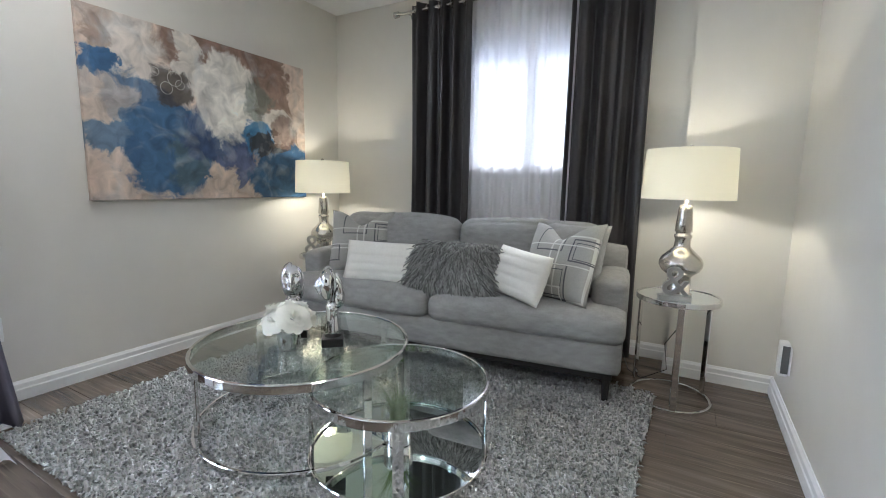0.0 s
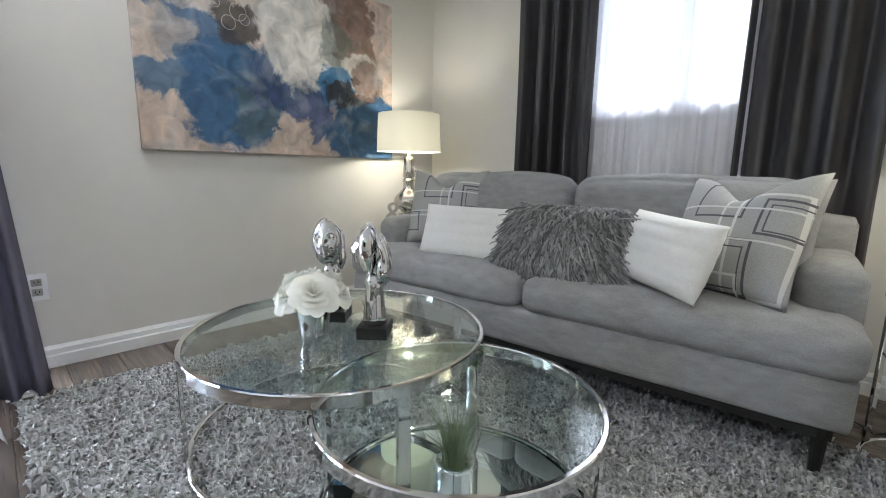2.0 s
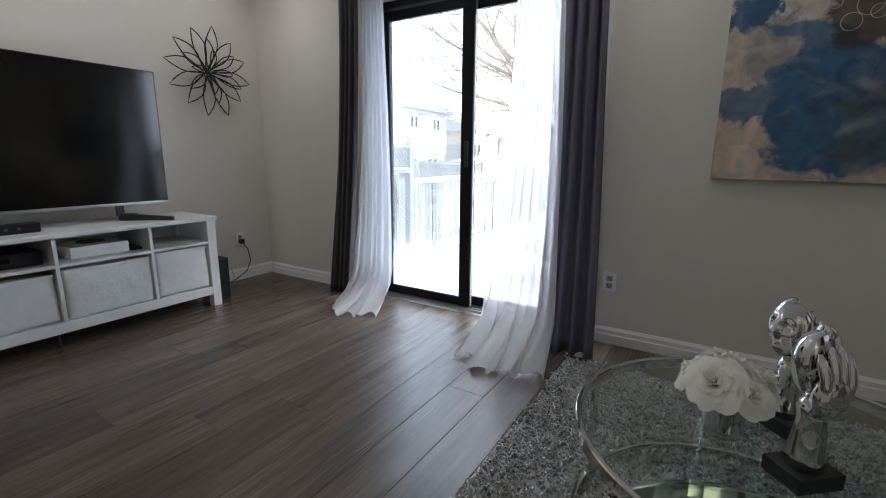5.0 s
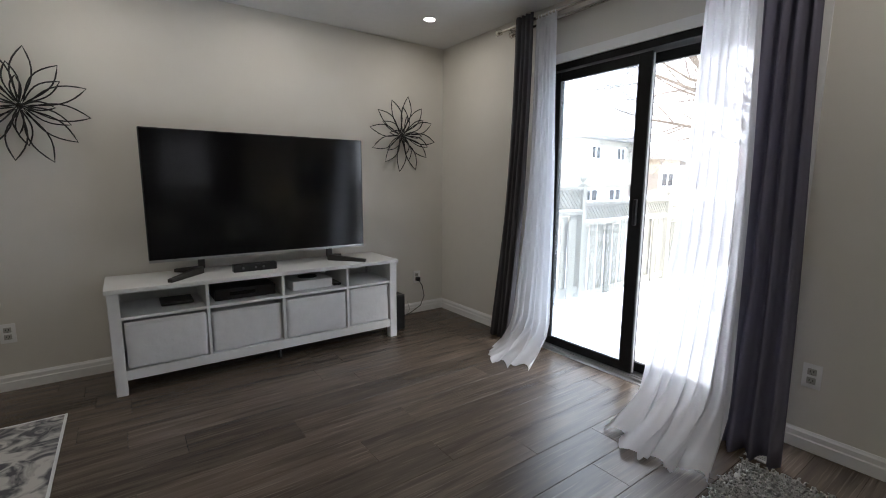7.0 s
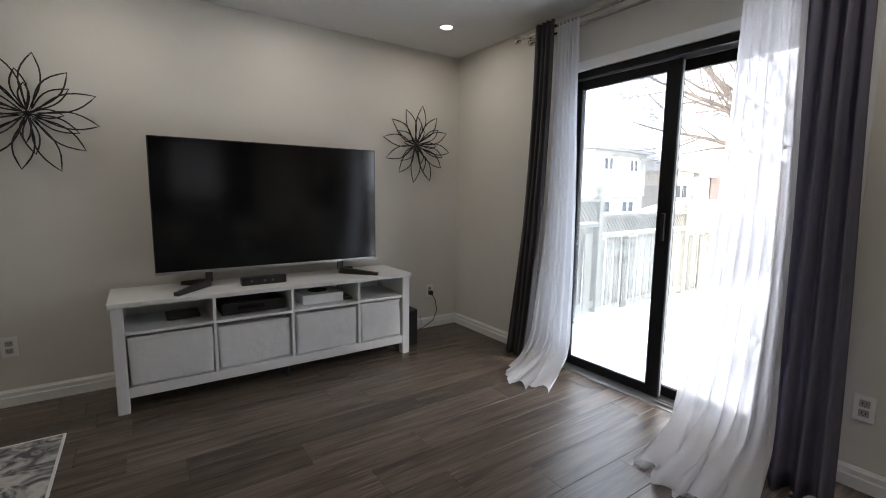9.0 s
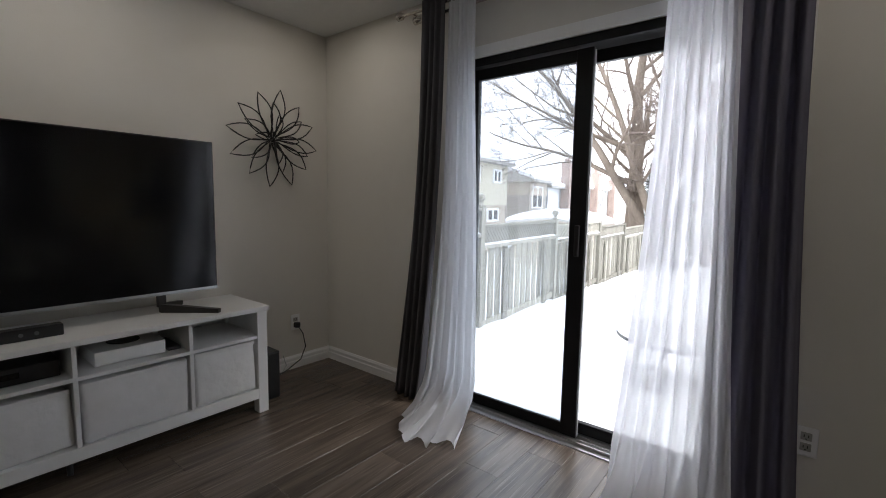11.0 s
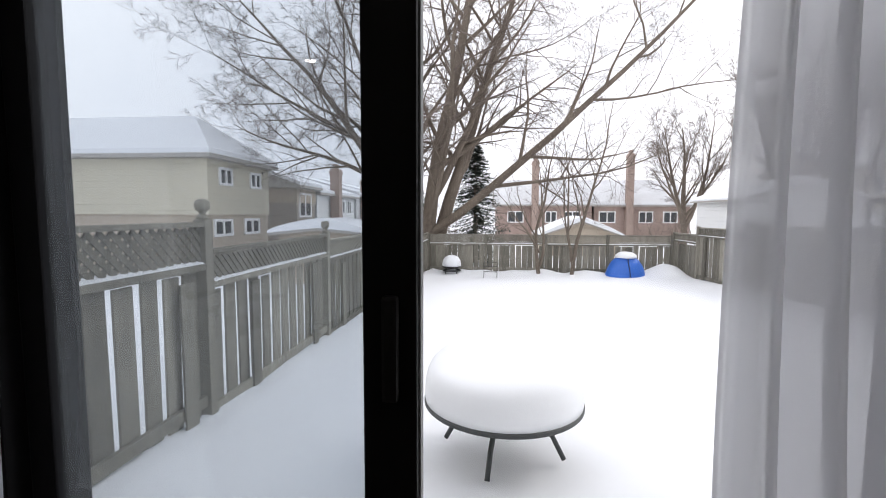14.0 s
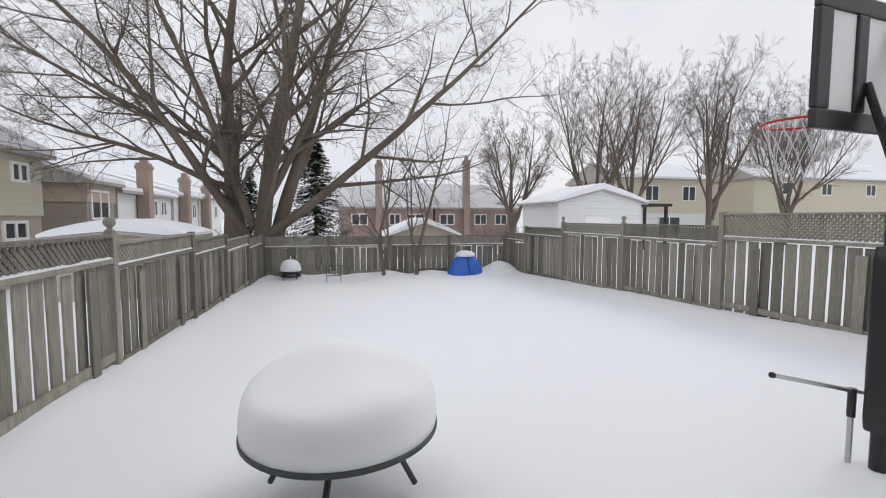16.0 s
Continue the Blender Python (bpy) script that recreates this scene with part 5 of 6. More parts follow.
sub = thing("subwoofer", (0.69, 0.26, 0), "slim black upright speaker on the floor by the bench", "speaker")
part("cabinet", bx((-0.04, -0.10, 0.0), (0.06, 0.11, 0.30), 0.006), BLACK, sub)
part("grille", bx((-0.033, 0.109, 0.01), (0.053, 0.114, 0.29), 0.002), material("speaker_cloth", (0.02, 0.02, 0.02), 0.95, vary=0.2, scale=90), sub)


def wire_flower(x, z, r, label, seed):
    t = thing("wall_flower", (x, 0.018, z), label, "wall decoration", group="wire flowers on the wall")
    for layer, (count, scale, lift, turn) in enumerate(((12, 1.0, 0.010, 8), (6, 0.74, 0.045, 23), (4, 0.5, 0.06, 2))):
        for k in range(count):
            a = radians(turn + 360 * k / count)
            L, W = r * scale * (1 + 0.05 * math.sin(k * 2.3 + seed)), r * scale * 0.145
            pts = []
            for s in np.linspace(0, 1, 9):
                pts.append((L * (0.06 + 0.94 * s), W * math.sin(math.pi * s ** 1.15), lift + 0.05 * s + 0.03 * math.sin(math.pi * s)))
            for s in np.linspace(1, 0, 9)[1:-1]:
                pts.append((L * (0.06 + 0.94 * s), -W * math.sin(math.pi * s ** 1.15), lift + 0.05 * s + 0.03 * math.sin(math.pi * s)))
            c, sn = math.cos(a), math.sin(a)
            pts = [(p * c - q * sn, h, p * sn + q * c) for p, q, h in pts]
            part("petal", tube(pts, 0.0042, 5, True), WIRE, t)
    bm = bmesh.new()
    bmesh.ops.create_uvsphere(bm, u_segments=12, v_segments=8, radius=0.018, matrix=Matrix.Translation((0, 0.03, 0)))
    part("boss", bm, WIRE, t, smooth=True)
    rodbm = rod(bmesh.new(), (0, -0.017, 0), (0, 0.03, 0), 0.006, 8)
    part("stem", rodbm, WIRE, t)


wire_flower(0.476, 1.645, 0.315, "black iron wire flower on the wall by the corner", 1)
wire_flower(2.945, 1.645, 0.315, "black iron wire flower on the wall beyond the television", 2)

# ---------- the yard: its fences run a few degrees off the house; u outwards, v to the north ----------
YARD = pose(0, 0, 0, 0, 0, math.degrees(math.atan(0.08)))


def at(u, v, z=0.0, turn=0.0):
    return YARD @ pose(-u, v, z, 0, 0, turn)


def ground_z(u, v=4.0):
    return -0.27 - 0.044 * max(-2.0, min(u, 17.0)) - 0.004 * max(0.0, min(u, 200) - 17.0)


def snow_ground():
    us = sorted(set([round(x, 2) for x in np.arange(-0.2, 18.0, 0.25)] + [-0.5, -0.35, -0.1] + [-300, -80, -30, -14, -10, -4, 20, 24, 30, 40, 60, 100, 200, 500, 1500]))
    vs_ = sorted(set([round(x, 2) for x in np.arange(-2.0, 11.0, 0.25)] + [-1500, -500, -200, -100, -60, -40, -25, -15, -10, -6, -4, 13, 16, 20, 26, 35, 50, 80, 140, 300, 800, 1500]))
    vs, fs = [], []
    for u in us:
        for v in vs_:
            z = ground_z(u, v)
            if -1 < u < 18 and -3 < v < 12:
                z += 0.035 * noise.noise(Vector((u * 0.5, v * 0.5, 0.3))) + 0.012 * noise.noise(Vector((u * 1.7, v * 1.7, 4)))
                z += 0.10 * math.exp(-(v / 0.35) ** 2) + 0.10 * math.exp(-((v - 8.9) / 0.5) ** 2)
                z += 0.22 * math.exp(-((u - 15.4) / 0.55) ** 2) * (0.7 + 0.6 * noise.noise(Vector((v * 1.3, 2, 7)))) * (0 < v < 9)
                z += 0.35 * math.exp(-((u - 15.1) / 0.6) ** 2 - ((v - 8.35) / 0.55) ** 2)
                dx, dy = u - 1.98, v - 2.25
                z += 0.09 * math.exp(-(dx * dx + dy * dy) / 0.8)
                z += 0.27 * math.exp(-((u - 0.1) / 0.42) ** 2) * (0.8 < v < 3.6)
            if -u * 0.9968 - v * 0.0797 > -0.02:
                z = min(z, -0.28)
            vs.append((-u, v, z))
    w = len(vs_)
    for i in range(len(us) - 1):
        for j in range(w - 1):
            a = i * w + j
            fs.append((a, a + 1, a + w + 1, a + w))
    ob = raw("ground", vs, fs, SNOW, smooth=True)
    ob.matrix_world = YARD
    return tagged(ob, "deep smooth snow over the yard and beyond", "ground", kind="structure")


snow_ground()


# ---------- fences ----------
def finial_bm():
    return lathe([(0.001, 0), (0.045, 0), (0.045, 0.02), (0.03, 0.03), (0.022, 0.045), (0.03, 0.058), (0.05, 0.075), (0.058, 0.105), (0.05, 0.135), (0.03, 0.152), (0.001, 0.158)], 16)


BOARD_MESH = {}


def board(parent, s, off, z0, z1, width):
    key = (round(width, 2), round(z1 - z0, 1))
    if key not in BOARD_MESH:
        ob = part("board", bx((-width / 2, -0.010, 0), (width / 2, 0.010, z1 - z0), 0.003, 1), FENCE_WOOD, parent)
        BOARD_MESH[key] = ob.data
    else:
        ob = new("board", BOARD_MESH[key])
        ob.parent = parent
    ob.location = (s, off, z0)
    ob.rotation_euler = (0, radians(0.5 * math.sin(s * 37)), 0)


def fence(m, bays, label, low, inside=-1, finials=(), pitch=0.205, width=0.155):
    """A shadow-box fence along local x: bays of (start, end, top, lattice height); low(x) is the snow line. Boards stand on both sides of the rails in turn."""
    t = thing("fence", m, label, "fence", group="fences of the yard", kind="structure")
    posts = {}
    for a, b, top, lat in bays:
        for s in (a, b):
            posts[s] = max(posts.get(s, -9), top)
        g0 = min(low(a), low(b))
        mid = top - lat
        bm = bmesh.new()
        box(bm, (a + 0.05, -0.045, top - 0.035), (b - 0.05, 0.045, top), 0.004, 1)
        part("cap_rail", bm, FENCE_WOOD, t)
        bm = bmesh.new()
        box(bm, (a + 0.05, -0.045, mid - 0.05), (b - 0.05, 0.045, mid), 0.004, 1)
        box(bm, (a + 0.05, -0.02, g0 + 0.15), (b - 0.05, 0.02, g0 + 0.24), 0.004, 1)
        part("rail", bm, FENCE_WOOD, t)
        n = max(2, int(round((b - a - 0.1) / (pitch / 1.0))))
        for k in range(n):
            s = a + 0.05 + (k + 0.5) * (b - a - 0.1) / n
            board(t, s, 0.031 * inside, g0 - 0.25, mid - 0.05 - 0.02 * (k % 2), width if k % 4 else width - 0.012)
            if k < n - 1 and k % 7 == 2:
                board(t, s + (b - a - 0.1) / n / 2, -0.031 * inside, g0 - 0.25, mid - 0.12, 0.14)
        bm = bmesh.new()
        hgt, step, w = lat - 0.035, 0.078, 0.0175
        x0, x1 = a + 0.05, b - 0.05
        k = x0 - hgt
        while k < x1:
            for sg, yo in ((1, 0.006), (-1, -0.006)):
                s0, s1 = (k, k + hgt) if sg > 0 else (k + hgt, k)
                pts = [(s0, mid), (s1, top - 0.035)]
                (xa, za), (xb, zb) = pts
                ca, cb = min(max(xa, x0), x1), min(max(xb, x0), x1)
                if abs(cb - ca) > 0.01:
                    f = lambda xx: za + (xx - xa) / (xb - xa) * (zb - za)
                    d = w * 1.4
                    v = [bm.verts.new((xx, yo + yy, f(xx) + zz)) for xx in (ca, cb) for yy, zz in ((-0.004, -d), (0.004, -d), (0.004, d), (-0.004, d))]
                    for q in ((0, 1, 5, 4), (1, 2, 6, 5), (2, 3, 7, 6), (3, 0, 4, 7)):
                        bm.faces.new([v[i] for i in q])
            k += step
        tagged(part("lattice", bm, FENCE_WOOD, t, "diagonal wooden lattice"), kind="stuff")
        vs, fs = [], []
        m_ = int((b - a) / 0.12)
        for i in range(m_ + 1):
            s = a + 0.05 + (b - a - 0.1) * i / m_
            h = 0.012 + 0.022 * (0.5 + noise.noise(Vector((s * 5, top, 1))))
            vs += [(s, -0.04, mid), (s, 0.0, mid + h), (s, 0.04, mid)]
        for i in range(m_):
            o = 3 * i
            fs += [(o, o + 3, o + 4, o + 1), (o + 1, o + 4, o + 5, o + 2)]
        tagged(raw("snow_line", vs, fs, SNOW, t, "thin snow lying on the rail", smooth=True), kind="stuff")
    for s, top in posts.items():
        extra = 0.02
        part("post", bx((s - 0.048, -0.048, low(s) - 0.4), (s + 0.048, 0.048, top + extra), 0.005, 1), FENCE_WOOD, t)
        if s in finials:
            f = part("finial", finial_bm(), FENCE_WOOD, t, smooth=True)
            f.location = (s, 0, top + extra)
    return t


fence(YARD @ pose(0, 0, 0, 0, 0, 180), [(0.15, 2.42, 1.19, 0.31), (2.42, 5.02, 0.98, 0.25), (5.02, 7.83, 0.90, 0.25), (7.83, 10.31, 0.78, 0.25), (10.31, 13.1, 0.66, 0.25), (13.1, 15.75, 0.54, 0.25)],
      "weathered grey board fence with lattice top and ball finials", lambda s: ground_z(s), 1, (2.42, 5.02), width=0.148)
fence(YARD @ pose(0, 8.9, 0, 0, 0, 180), [(0.4, 3.2, 1.25, 0.40), (3.2, 6.0, 1.24, 0.40), (6.0, 8.7, 1.03, 0.30), (8.7, 11.46, 1.02, 0.28), (11.46, 14.0, 0.86, 0.26), (14.0, 15.75, 0.62, 0.26)],
      "weathered brown board fence with lattice top along the far side", lambda s: ground_z(s), -1, (8.7, 11.46), width=0.168)
fence(YARD @ pose(-15.8, 0, 0, 0, 0, 90), [(0.06, 2.2, 0.50, 0.34), (2.2, 4.4, 0.50, 0.34), (4.4, 6.6, 0.49, 0.34), (6.6, 8.84, 0.50, 0.34)],
      "weathered board fence with lattice top across the end of the yard", lambda s: ground_z(15.8), 1, (), width=0.195)


# ---------- things in the yard ----------
patio = thing("patio_table", at(1.98, 2.25, 0), "round metal patio table under a thick cap of snow", "patio table")
RIM = 0.115
bm = hoop(bmesh.new(), 0.495, RIM - 0.03, RIM, 0.03, 56)
part("rim", bm, TABLE_METAL, patio)
part("top", lathe([(0.0001, RIM - 0.02), (0.466, RIM - 0.02), (0.466, RIM - 0.006), (0.0001, RIM - 0.006)], 48), TABLE_METAL, patio)
part("hub", bx((-0.07, -0.07, RIM - 0.08), (0.07, 0.07, RIM - 0.02), 0.008), TABLE_METAL, patio)
for k in range(4):
    a = radians(75 + 90 * k)
    pts = [(r * math.cos(a), r * math.sin(a), z) for r, z in ((0.02, RIM - 0.05), (0.09, RIM - 0.065), (0.17, RIM - 0.095), (0.25, RIM - 0.145), (0.31, RIM - 0.21), (0.38, RIM - 0.34))]
    part("leg", tube(pts, 0.016, 8), TABLE_METAL, patio, smooth=True)
cap_profile = [(0.488, RIM - 0.004), (0.493, RIM + 0.05), (0.49, RIM + 0.11), (0.48, RIM + 0.155), (0.46, RIM + 0.19), (0.425, RIM + 0.214), (0.36, RIM + 0.229), (0.28, RIM + 0.237), (0.19, RIM + 0.242), (0.09, RIM + 0.245), (0.0001, RIM + 0.246)]
cap = lathe(cap_profile, 48)
for v in cap.verts:
    f = max(0.0, v.co.z - RIM) / 0.27
    v.co += Vector(noise.noise_vector(v.co * 3.1)) * 0.014 * f
    v.co.z += 0.15 * f * f * math.exp(-(((v.co.x + 0.22) / 0.26) ** 2 + ((v.co.y + 0.04) / 0.34) ** 2))
    v.co.x -= 0.03 * f
    v.co.z += 0.03 * f * noise.noise(Vector((v.co.x * 3, v.co.y * 3, 2)))
snowcap = part("snow_cap", cap, SNOW, patio, "thick rounded cap of snow on the patio table", smooth=True)

grill = thing("kettle_grill", at(15.0, 0.98, ground_z(15.0) - 0.05), "dark round fire pit under a ball of snow", "fire pit")
bm = bmesh.new()
for k in range(4):
    a = radians(45 + 90 * k)
    rod(bm, (0.28 * math.cos(a), 0.28 * math.sin(a), 0), (0.28 * math.cos(a), 0.28 * math.sin(a), 0.36), 0.018, 6)
part("legs_frame", bm, BLACK, grill)
part("ring", hoop(bmesh.new(), 0.33, 0.20, 0.25, 0.03, 24), BLACK, grill)
part("bowl_rim", hoop(bmesh.new(), 0.34, 0.33, 0.38, 0.05, 24), BLACK, grill)
mound = part("snow_ball", lathe([(0.33, 0.37), (0.34, 0.45), (0.31, 0.58), (0.24, 0.69), (0.12, 0.75), (0.0001, 0.76)], 24), SNOW, grill, "round heap of snow on the fire pit", smooth=True)
chair = thing("folding_chair", at(14.2, 2.35, ground_z(14.2) - 0.1), "thin dark metal folding chair frame in the snow", "chair")
part("back_frame", tube([(-0.22, 0, 0), (-0.22, 0.02, 0.62), (0.22, 0.02, 0.62), (0.22, 0, 0)], 0.012, 6), BLACK, chair).rotation_euler = (0, 0, radians(90))
part("seat_bar", tube([(0.0, -0.22, 0.30), (0.0, 0.22, 0.30)], 0.012, 6), BLACK, chair)
part("cross_bar", tube([(0.0, -0.22, 0.48), (0.0, 0.22, 0.48)], 0.010, 6), BLACK, chair)

tent = thing("blue_dome", at(15.0, 7.0, ground_z(15.0) - 0.1), "bright blue plastic dome half buried in snow", "play dome")
bm = bmesh.new()
bmesh.ops.create_uvsphere(bm, u_segments=28, v_segments=14, radius=1)
bmesh.ops.delete(bm, geom=[v for v in bm.verts if v.co.z < -0.05], context="VERTS")
for v in bm.verts:
    v.co = Vector((v.co.x * 0.45, v.co.y * 0.68, v.co.z * 0.92))
part("shell", bm, BLUE_PLASTIC, tent, smooth=True)
pts = [(0.46, 0.05, 0.0), (0.44, 0.02, 0.35), (0.34, -0.02, 0.72), (0.2, 0.0, 0.92)]
part("handle", tube(pts, 0.014, 6), WIRE, tent)
dcap = part("snow_patch", lathe([(0.36, 0.80), (0.34, 0.89), (0.24, 0.97), (0.10, 1.00), (0.0001, 1.01)], 24), SNOW, tent, "snow lying on the blue dome", smooth=True)


# ---------- basketball hoop and pipe stand ----------
HZ = 1.645
hoopset = thing("basketball_hoop", at(1.67, 5.38, 0), "portable basketball hoop, dark framed board seen from behind", "basketball hoop")
turn_board = pose(0, 0, 0, 0, 0, 185)
bm = bmesh.new()
for a, b in (((-0.02, -0.56, 0.0), (0.02, 0.56, 0.11)), ((-0.02, -0.56, 0.66), (0.02, 0.56, 0.76)), ((-0.02, -0.56, 0.11), (0.02, -0.44, 0.66)), ((-0.02, 0.44, 0.11), (0.02, 0.56, 0.66)), ((-0.02, -0.22, 0.11), (0.02, -0.12, 0.66)), ((-0.02, 0.12, 0.11), (0.02, 0.22, 0.66))):
    box(bm, a, b, 0.012, 2)
fr = part("board_frame", bm, BLACK, hoopset)
fr.matrix_basis = pose(0, 0, HZ + 0.02) @ turn_board
panel = part("panel", bx((-0.004, -0.46, 0.08), (0.004, 0.46, 0.68)), WHITE_LACQUER, hoopset, "milky white board panel")
panel.matrix_basis = pose(0, 0, HZ + 0.02) @ turn_board
rim = part("rim", tube([(0.40 + 0.225 * math.cos(a), 0.225 * math.sin(a), 0.165) for a in np.linspace(0, 2 * math.pi, 32, endpoint=False)], 0.009, 8, True), RED_PAINT, hoopset, "red steel rim", smooth=True)
rim.matrix_basis = pose(0, 0, HZ) @ turn_board
bm = bmesh.new()
nn = 12
for k in range(nn):
    for sg in (1, -1):
        pts = []
        for s in np.linspace(0, 1, 7):
            a = 2 * math.pi * (k + sg * 1.6 * s) / nn
            r = 0.22 - 0.10 * s ** 0.8
            pts.append((0.40 + r * math.cos(a), r * math.sin(a), 0.165 - 0.40 * s))
        tube(pts, 0.003, 5, bm=bm)
net = part("net", bm, NET, hoopset, "white cord net")
net.matrix_basis = pose(0, 0, HZ) @ turn_board
bm = bmesh.new()
tube([(-0.02, -0.12, HZ + 0.65), (-0.17, 0.06, HZ - 0.1)], 0.022, 8, bm=bm)
tube([(-0.02, 0.12, HZ + 0.30), (-0.17, 0.08, HZ - 0.25)], 0.022, 8, bm=bm)
br = part("brace", bm, BLACK, hoopset)
br.matrix_basis = turn_board
pole = part("pole", tube([(0, 0, -0.6), (0, 0, HZ + 0.25)], 0.05, 14), BLACK, hoopset, "thick dark pole")
pole.matrix_basis = turn_board @ pose(-0.18, 0.07, 0)
wrap = part("pole_pad", soft((-0.075, -0.075, -0.10), (0.075, 0.075, 1.0), 0.03, lump=0.006), BLACK, hoopset, "dark snow-flecked padding", smooth=True)
wrap.matrix_basis = turn_board @ pose(-0.18, 0.07, 0)


# ---------- bare trees ----------
def tree_mesh(limbs, seed, levels=4, kids=(6, 6, 5, 4), shrink=0.55, droop=0.04, spread=0.75, up=0.12, sides=(8, 6, 4, 3, 3), calm=0.6, thin=0.0035):
    """Branches grown out of the given limbs (start, direction, length, radius). Returns thick wood and fine twigs as two vertex/face lists."""
    rng = random.Random(seed)
    wood, twig = ([], []), ([], [])

    def grow(p, d, length, r, level):
        seg = (9, 7, 5, 4, 3)[min(level, 4)]
        n = sides[min(level, len(sides) - 1)]
        vs, fs = wood if level <= 1 else twig
        pts, dirs, q = [p.copy()], [d.copy()], p.copy()
        for i in range(seg):
            wob = 0.16 if level == 0 else 0.22
            d = (d + Vector((rng.gauss(0, wob), rng.gauss(0, wob), rng.gauss(0, wob * 0.7))) * calm + Vector((0, 0, up * 0.5 if level < 2 else -droop))).normalized()
            q = q + d * (length / seg)
            pts.append(q.copy())
            dirs.append(d.copy())
        base = len(vs)
        for i, (a, b) in enumerate(zip(pts, dirs)):
            f = i / seg
            rad = max(r * (1 - 0.88 * f), thin * 0.8)
            s = b.cross(Vector((0.21, 0.53, 0.82))).normalized()
            w = b.cross(s)
            for k in range(n):
                an = 2 * math.pi * k / n
                vs.append(tuple(a + rad * (s * math.cos(an) + w * math.sin(an))))
        for i in range(seg):
            for k in range(n):
                a, b = base + i * n + k, base + i * n + (k + 1) % n
                fs.append((a, b, b + n, a + n))
        if level >= levels:
            return
        count = kids[min(level, len(kids) - 1)]
        for c in range(count):
            f = 0.22 + 0.76 * (c + rng.random()) / count
            i = min(seg - 1, int(f * seg))
            o = pts[i].lerp(pts[i + 1], f * seg - i)
            b = dirs[i + 1]
            s = b.cross(Vector((rng.gauss(0, 1), rng.gauss(0, 1), rng.gauss(0, 1)))).normalized()
            nd = (b * rng.uniform(0.6, 1.0) + s * rng.uniform(0.6, 1.1) * spread + Vector((0, 0, up))).normalized()
            grow(o, nd, length * shrink * rng.uniform(0.7, 1.15) * (1.15 - 0.5 * f), max(r * (1 - 0.88 * f) * 0.55, thin), level + 1)

    for p, d, ln, r in limbs:
        grow(Vector(p), Vector(d).normalized(), ln, r, 0)
    return wood, twig


def tree(name, m, limbs, label, seed, **kw):
    wood, twig = tree_mesh(limbs, seed, **kw)
    t = thing(name, m, label, "tree", group="bare trees")
    raw("trunk", wood[0], wood[1], BARK, t, smooth=True)
    tagged(raw("crown", twig[0], twig[1], TWIG, t), kind="stuff")
    return t


# local x runs towards the house, y to the north
tree("maple_tree", at(17.3, -0.55, ground_z(17) - 0.1), [
    ((0, -0.1, 0), (0.05, -0.25, 1), 14.0, 0.36), ((0.1, 0.25, 0), (0.05, 0.10, 1), 15.0, 0.34), ((-0.1, 0.5, 0.0), (-0.05, 0.26, 1), 14.0, 0.30),
    ((0.1, -0.1, 1.5), (0.15, -0.62, 0.95), 11.0, 0.20), ((0.2, 0.55, 1.6), (0.15, 1.0, 0.72), 13.5, 0.19), ((0.2, 0.1, 2.0), (0.25, -0.35, 1.0), 10.0, 0.17), ((0.1, 0.5, 2.8), (0.1, 0.62, 1.0), 10.0, 0.17),
    ((-0.3, -0.7, 0), (-0.05, -0.08, 1), 8.0, 0.26), ((0.2, -0.5, 3.2), (0.25, -1.0, 0.42), 8.0, 0.12), ((0.2, -0.6, 4.6), (0.2, -1.0, 0.30), 8.0, 0.11), ((0.3, 0.4, 1.8), (0.6, 0.35, 1.0), 7.0, 0.12)],
    "large bare many-stemmed tree behind the fence corner", 12, kids=(12, 9, 6, 5), shrink=0.46, spread=1.0, up=0.06, calm=0.5, thin=0.0045)
for k, (u, v, h) in enumerate(((14.9, 4.05, 5.0), (15.1, 5.2, 6.0))):
    tree("young_tree", at(u, v, ground_z(u) - 0.05), [((0, 0, 0), (0.05, -0.12 + 0.2 * k, 1), h, 0.075), ((0.0, 0.02, 0.4), (0.1, 0.35 - 0.4 * k, 1), h * 0.8, 0.05), ((0, 0, 0.9), (0.1, -0.5, 1), h * 0.6, 0.04)],
         "slim young bare tree by the back fence", 30 + k, kids=(7, 5, 4, 3), levels=3, shrink=0.45, spread=0.8, up=0.12, thin=0.005)
for k, (u, v, h, w) in enumerate(((33.0, 16.6, 11.5, 0.8), (33.5, 24.0, 17.5, 1.0), (29.0, 24.3, 15.5, 0.9), (27.0, 30.0, 15.5, 0.5), (28.0, 38.5, 15.0, 1.1), (36.0, 47.0, 16.0, 1.0))):
    g = ground_z(u)
    tree("far_tree", at(u, v, g - 0.1), [((0, 0, 0), (0, 0.05, 1), h * 0.75, 0.24), ((0, 0.1, h * 0.14), (0.1, 0.5 * w, 1), h * 0.66, 0.16), ((0, -0.1, h * 0.16), (0.1, -0.6 * w, 1), h * 0.62, 0.16), ((0.1, 0, h * 0.2), (0.3 * w, 0.8 * w, 0.8), h * 0.5, 0.12), ((0.1, 0, h * 0.2), (0.3 * w, -0.9 * w, 0.8), h * 0.5, 0.12)],
         "tall bare tree beyond the fence", 50 + k, kids=(11, 8, 5, 3), shrink=0.47, spread=0.75, up=0.20, calm=0.34, thin=0.0065)
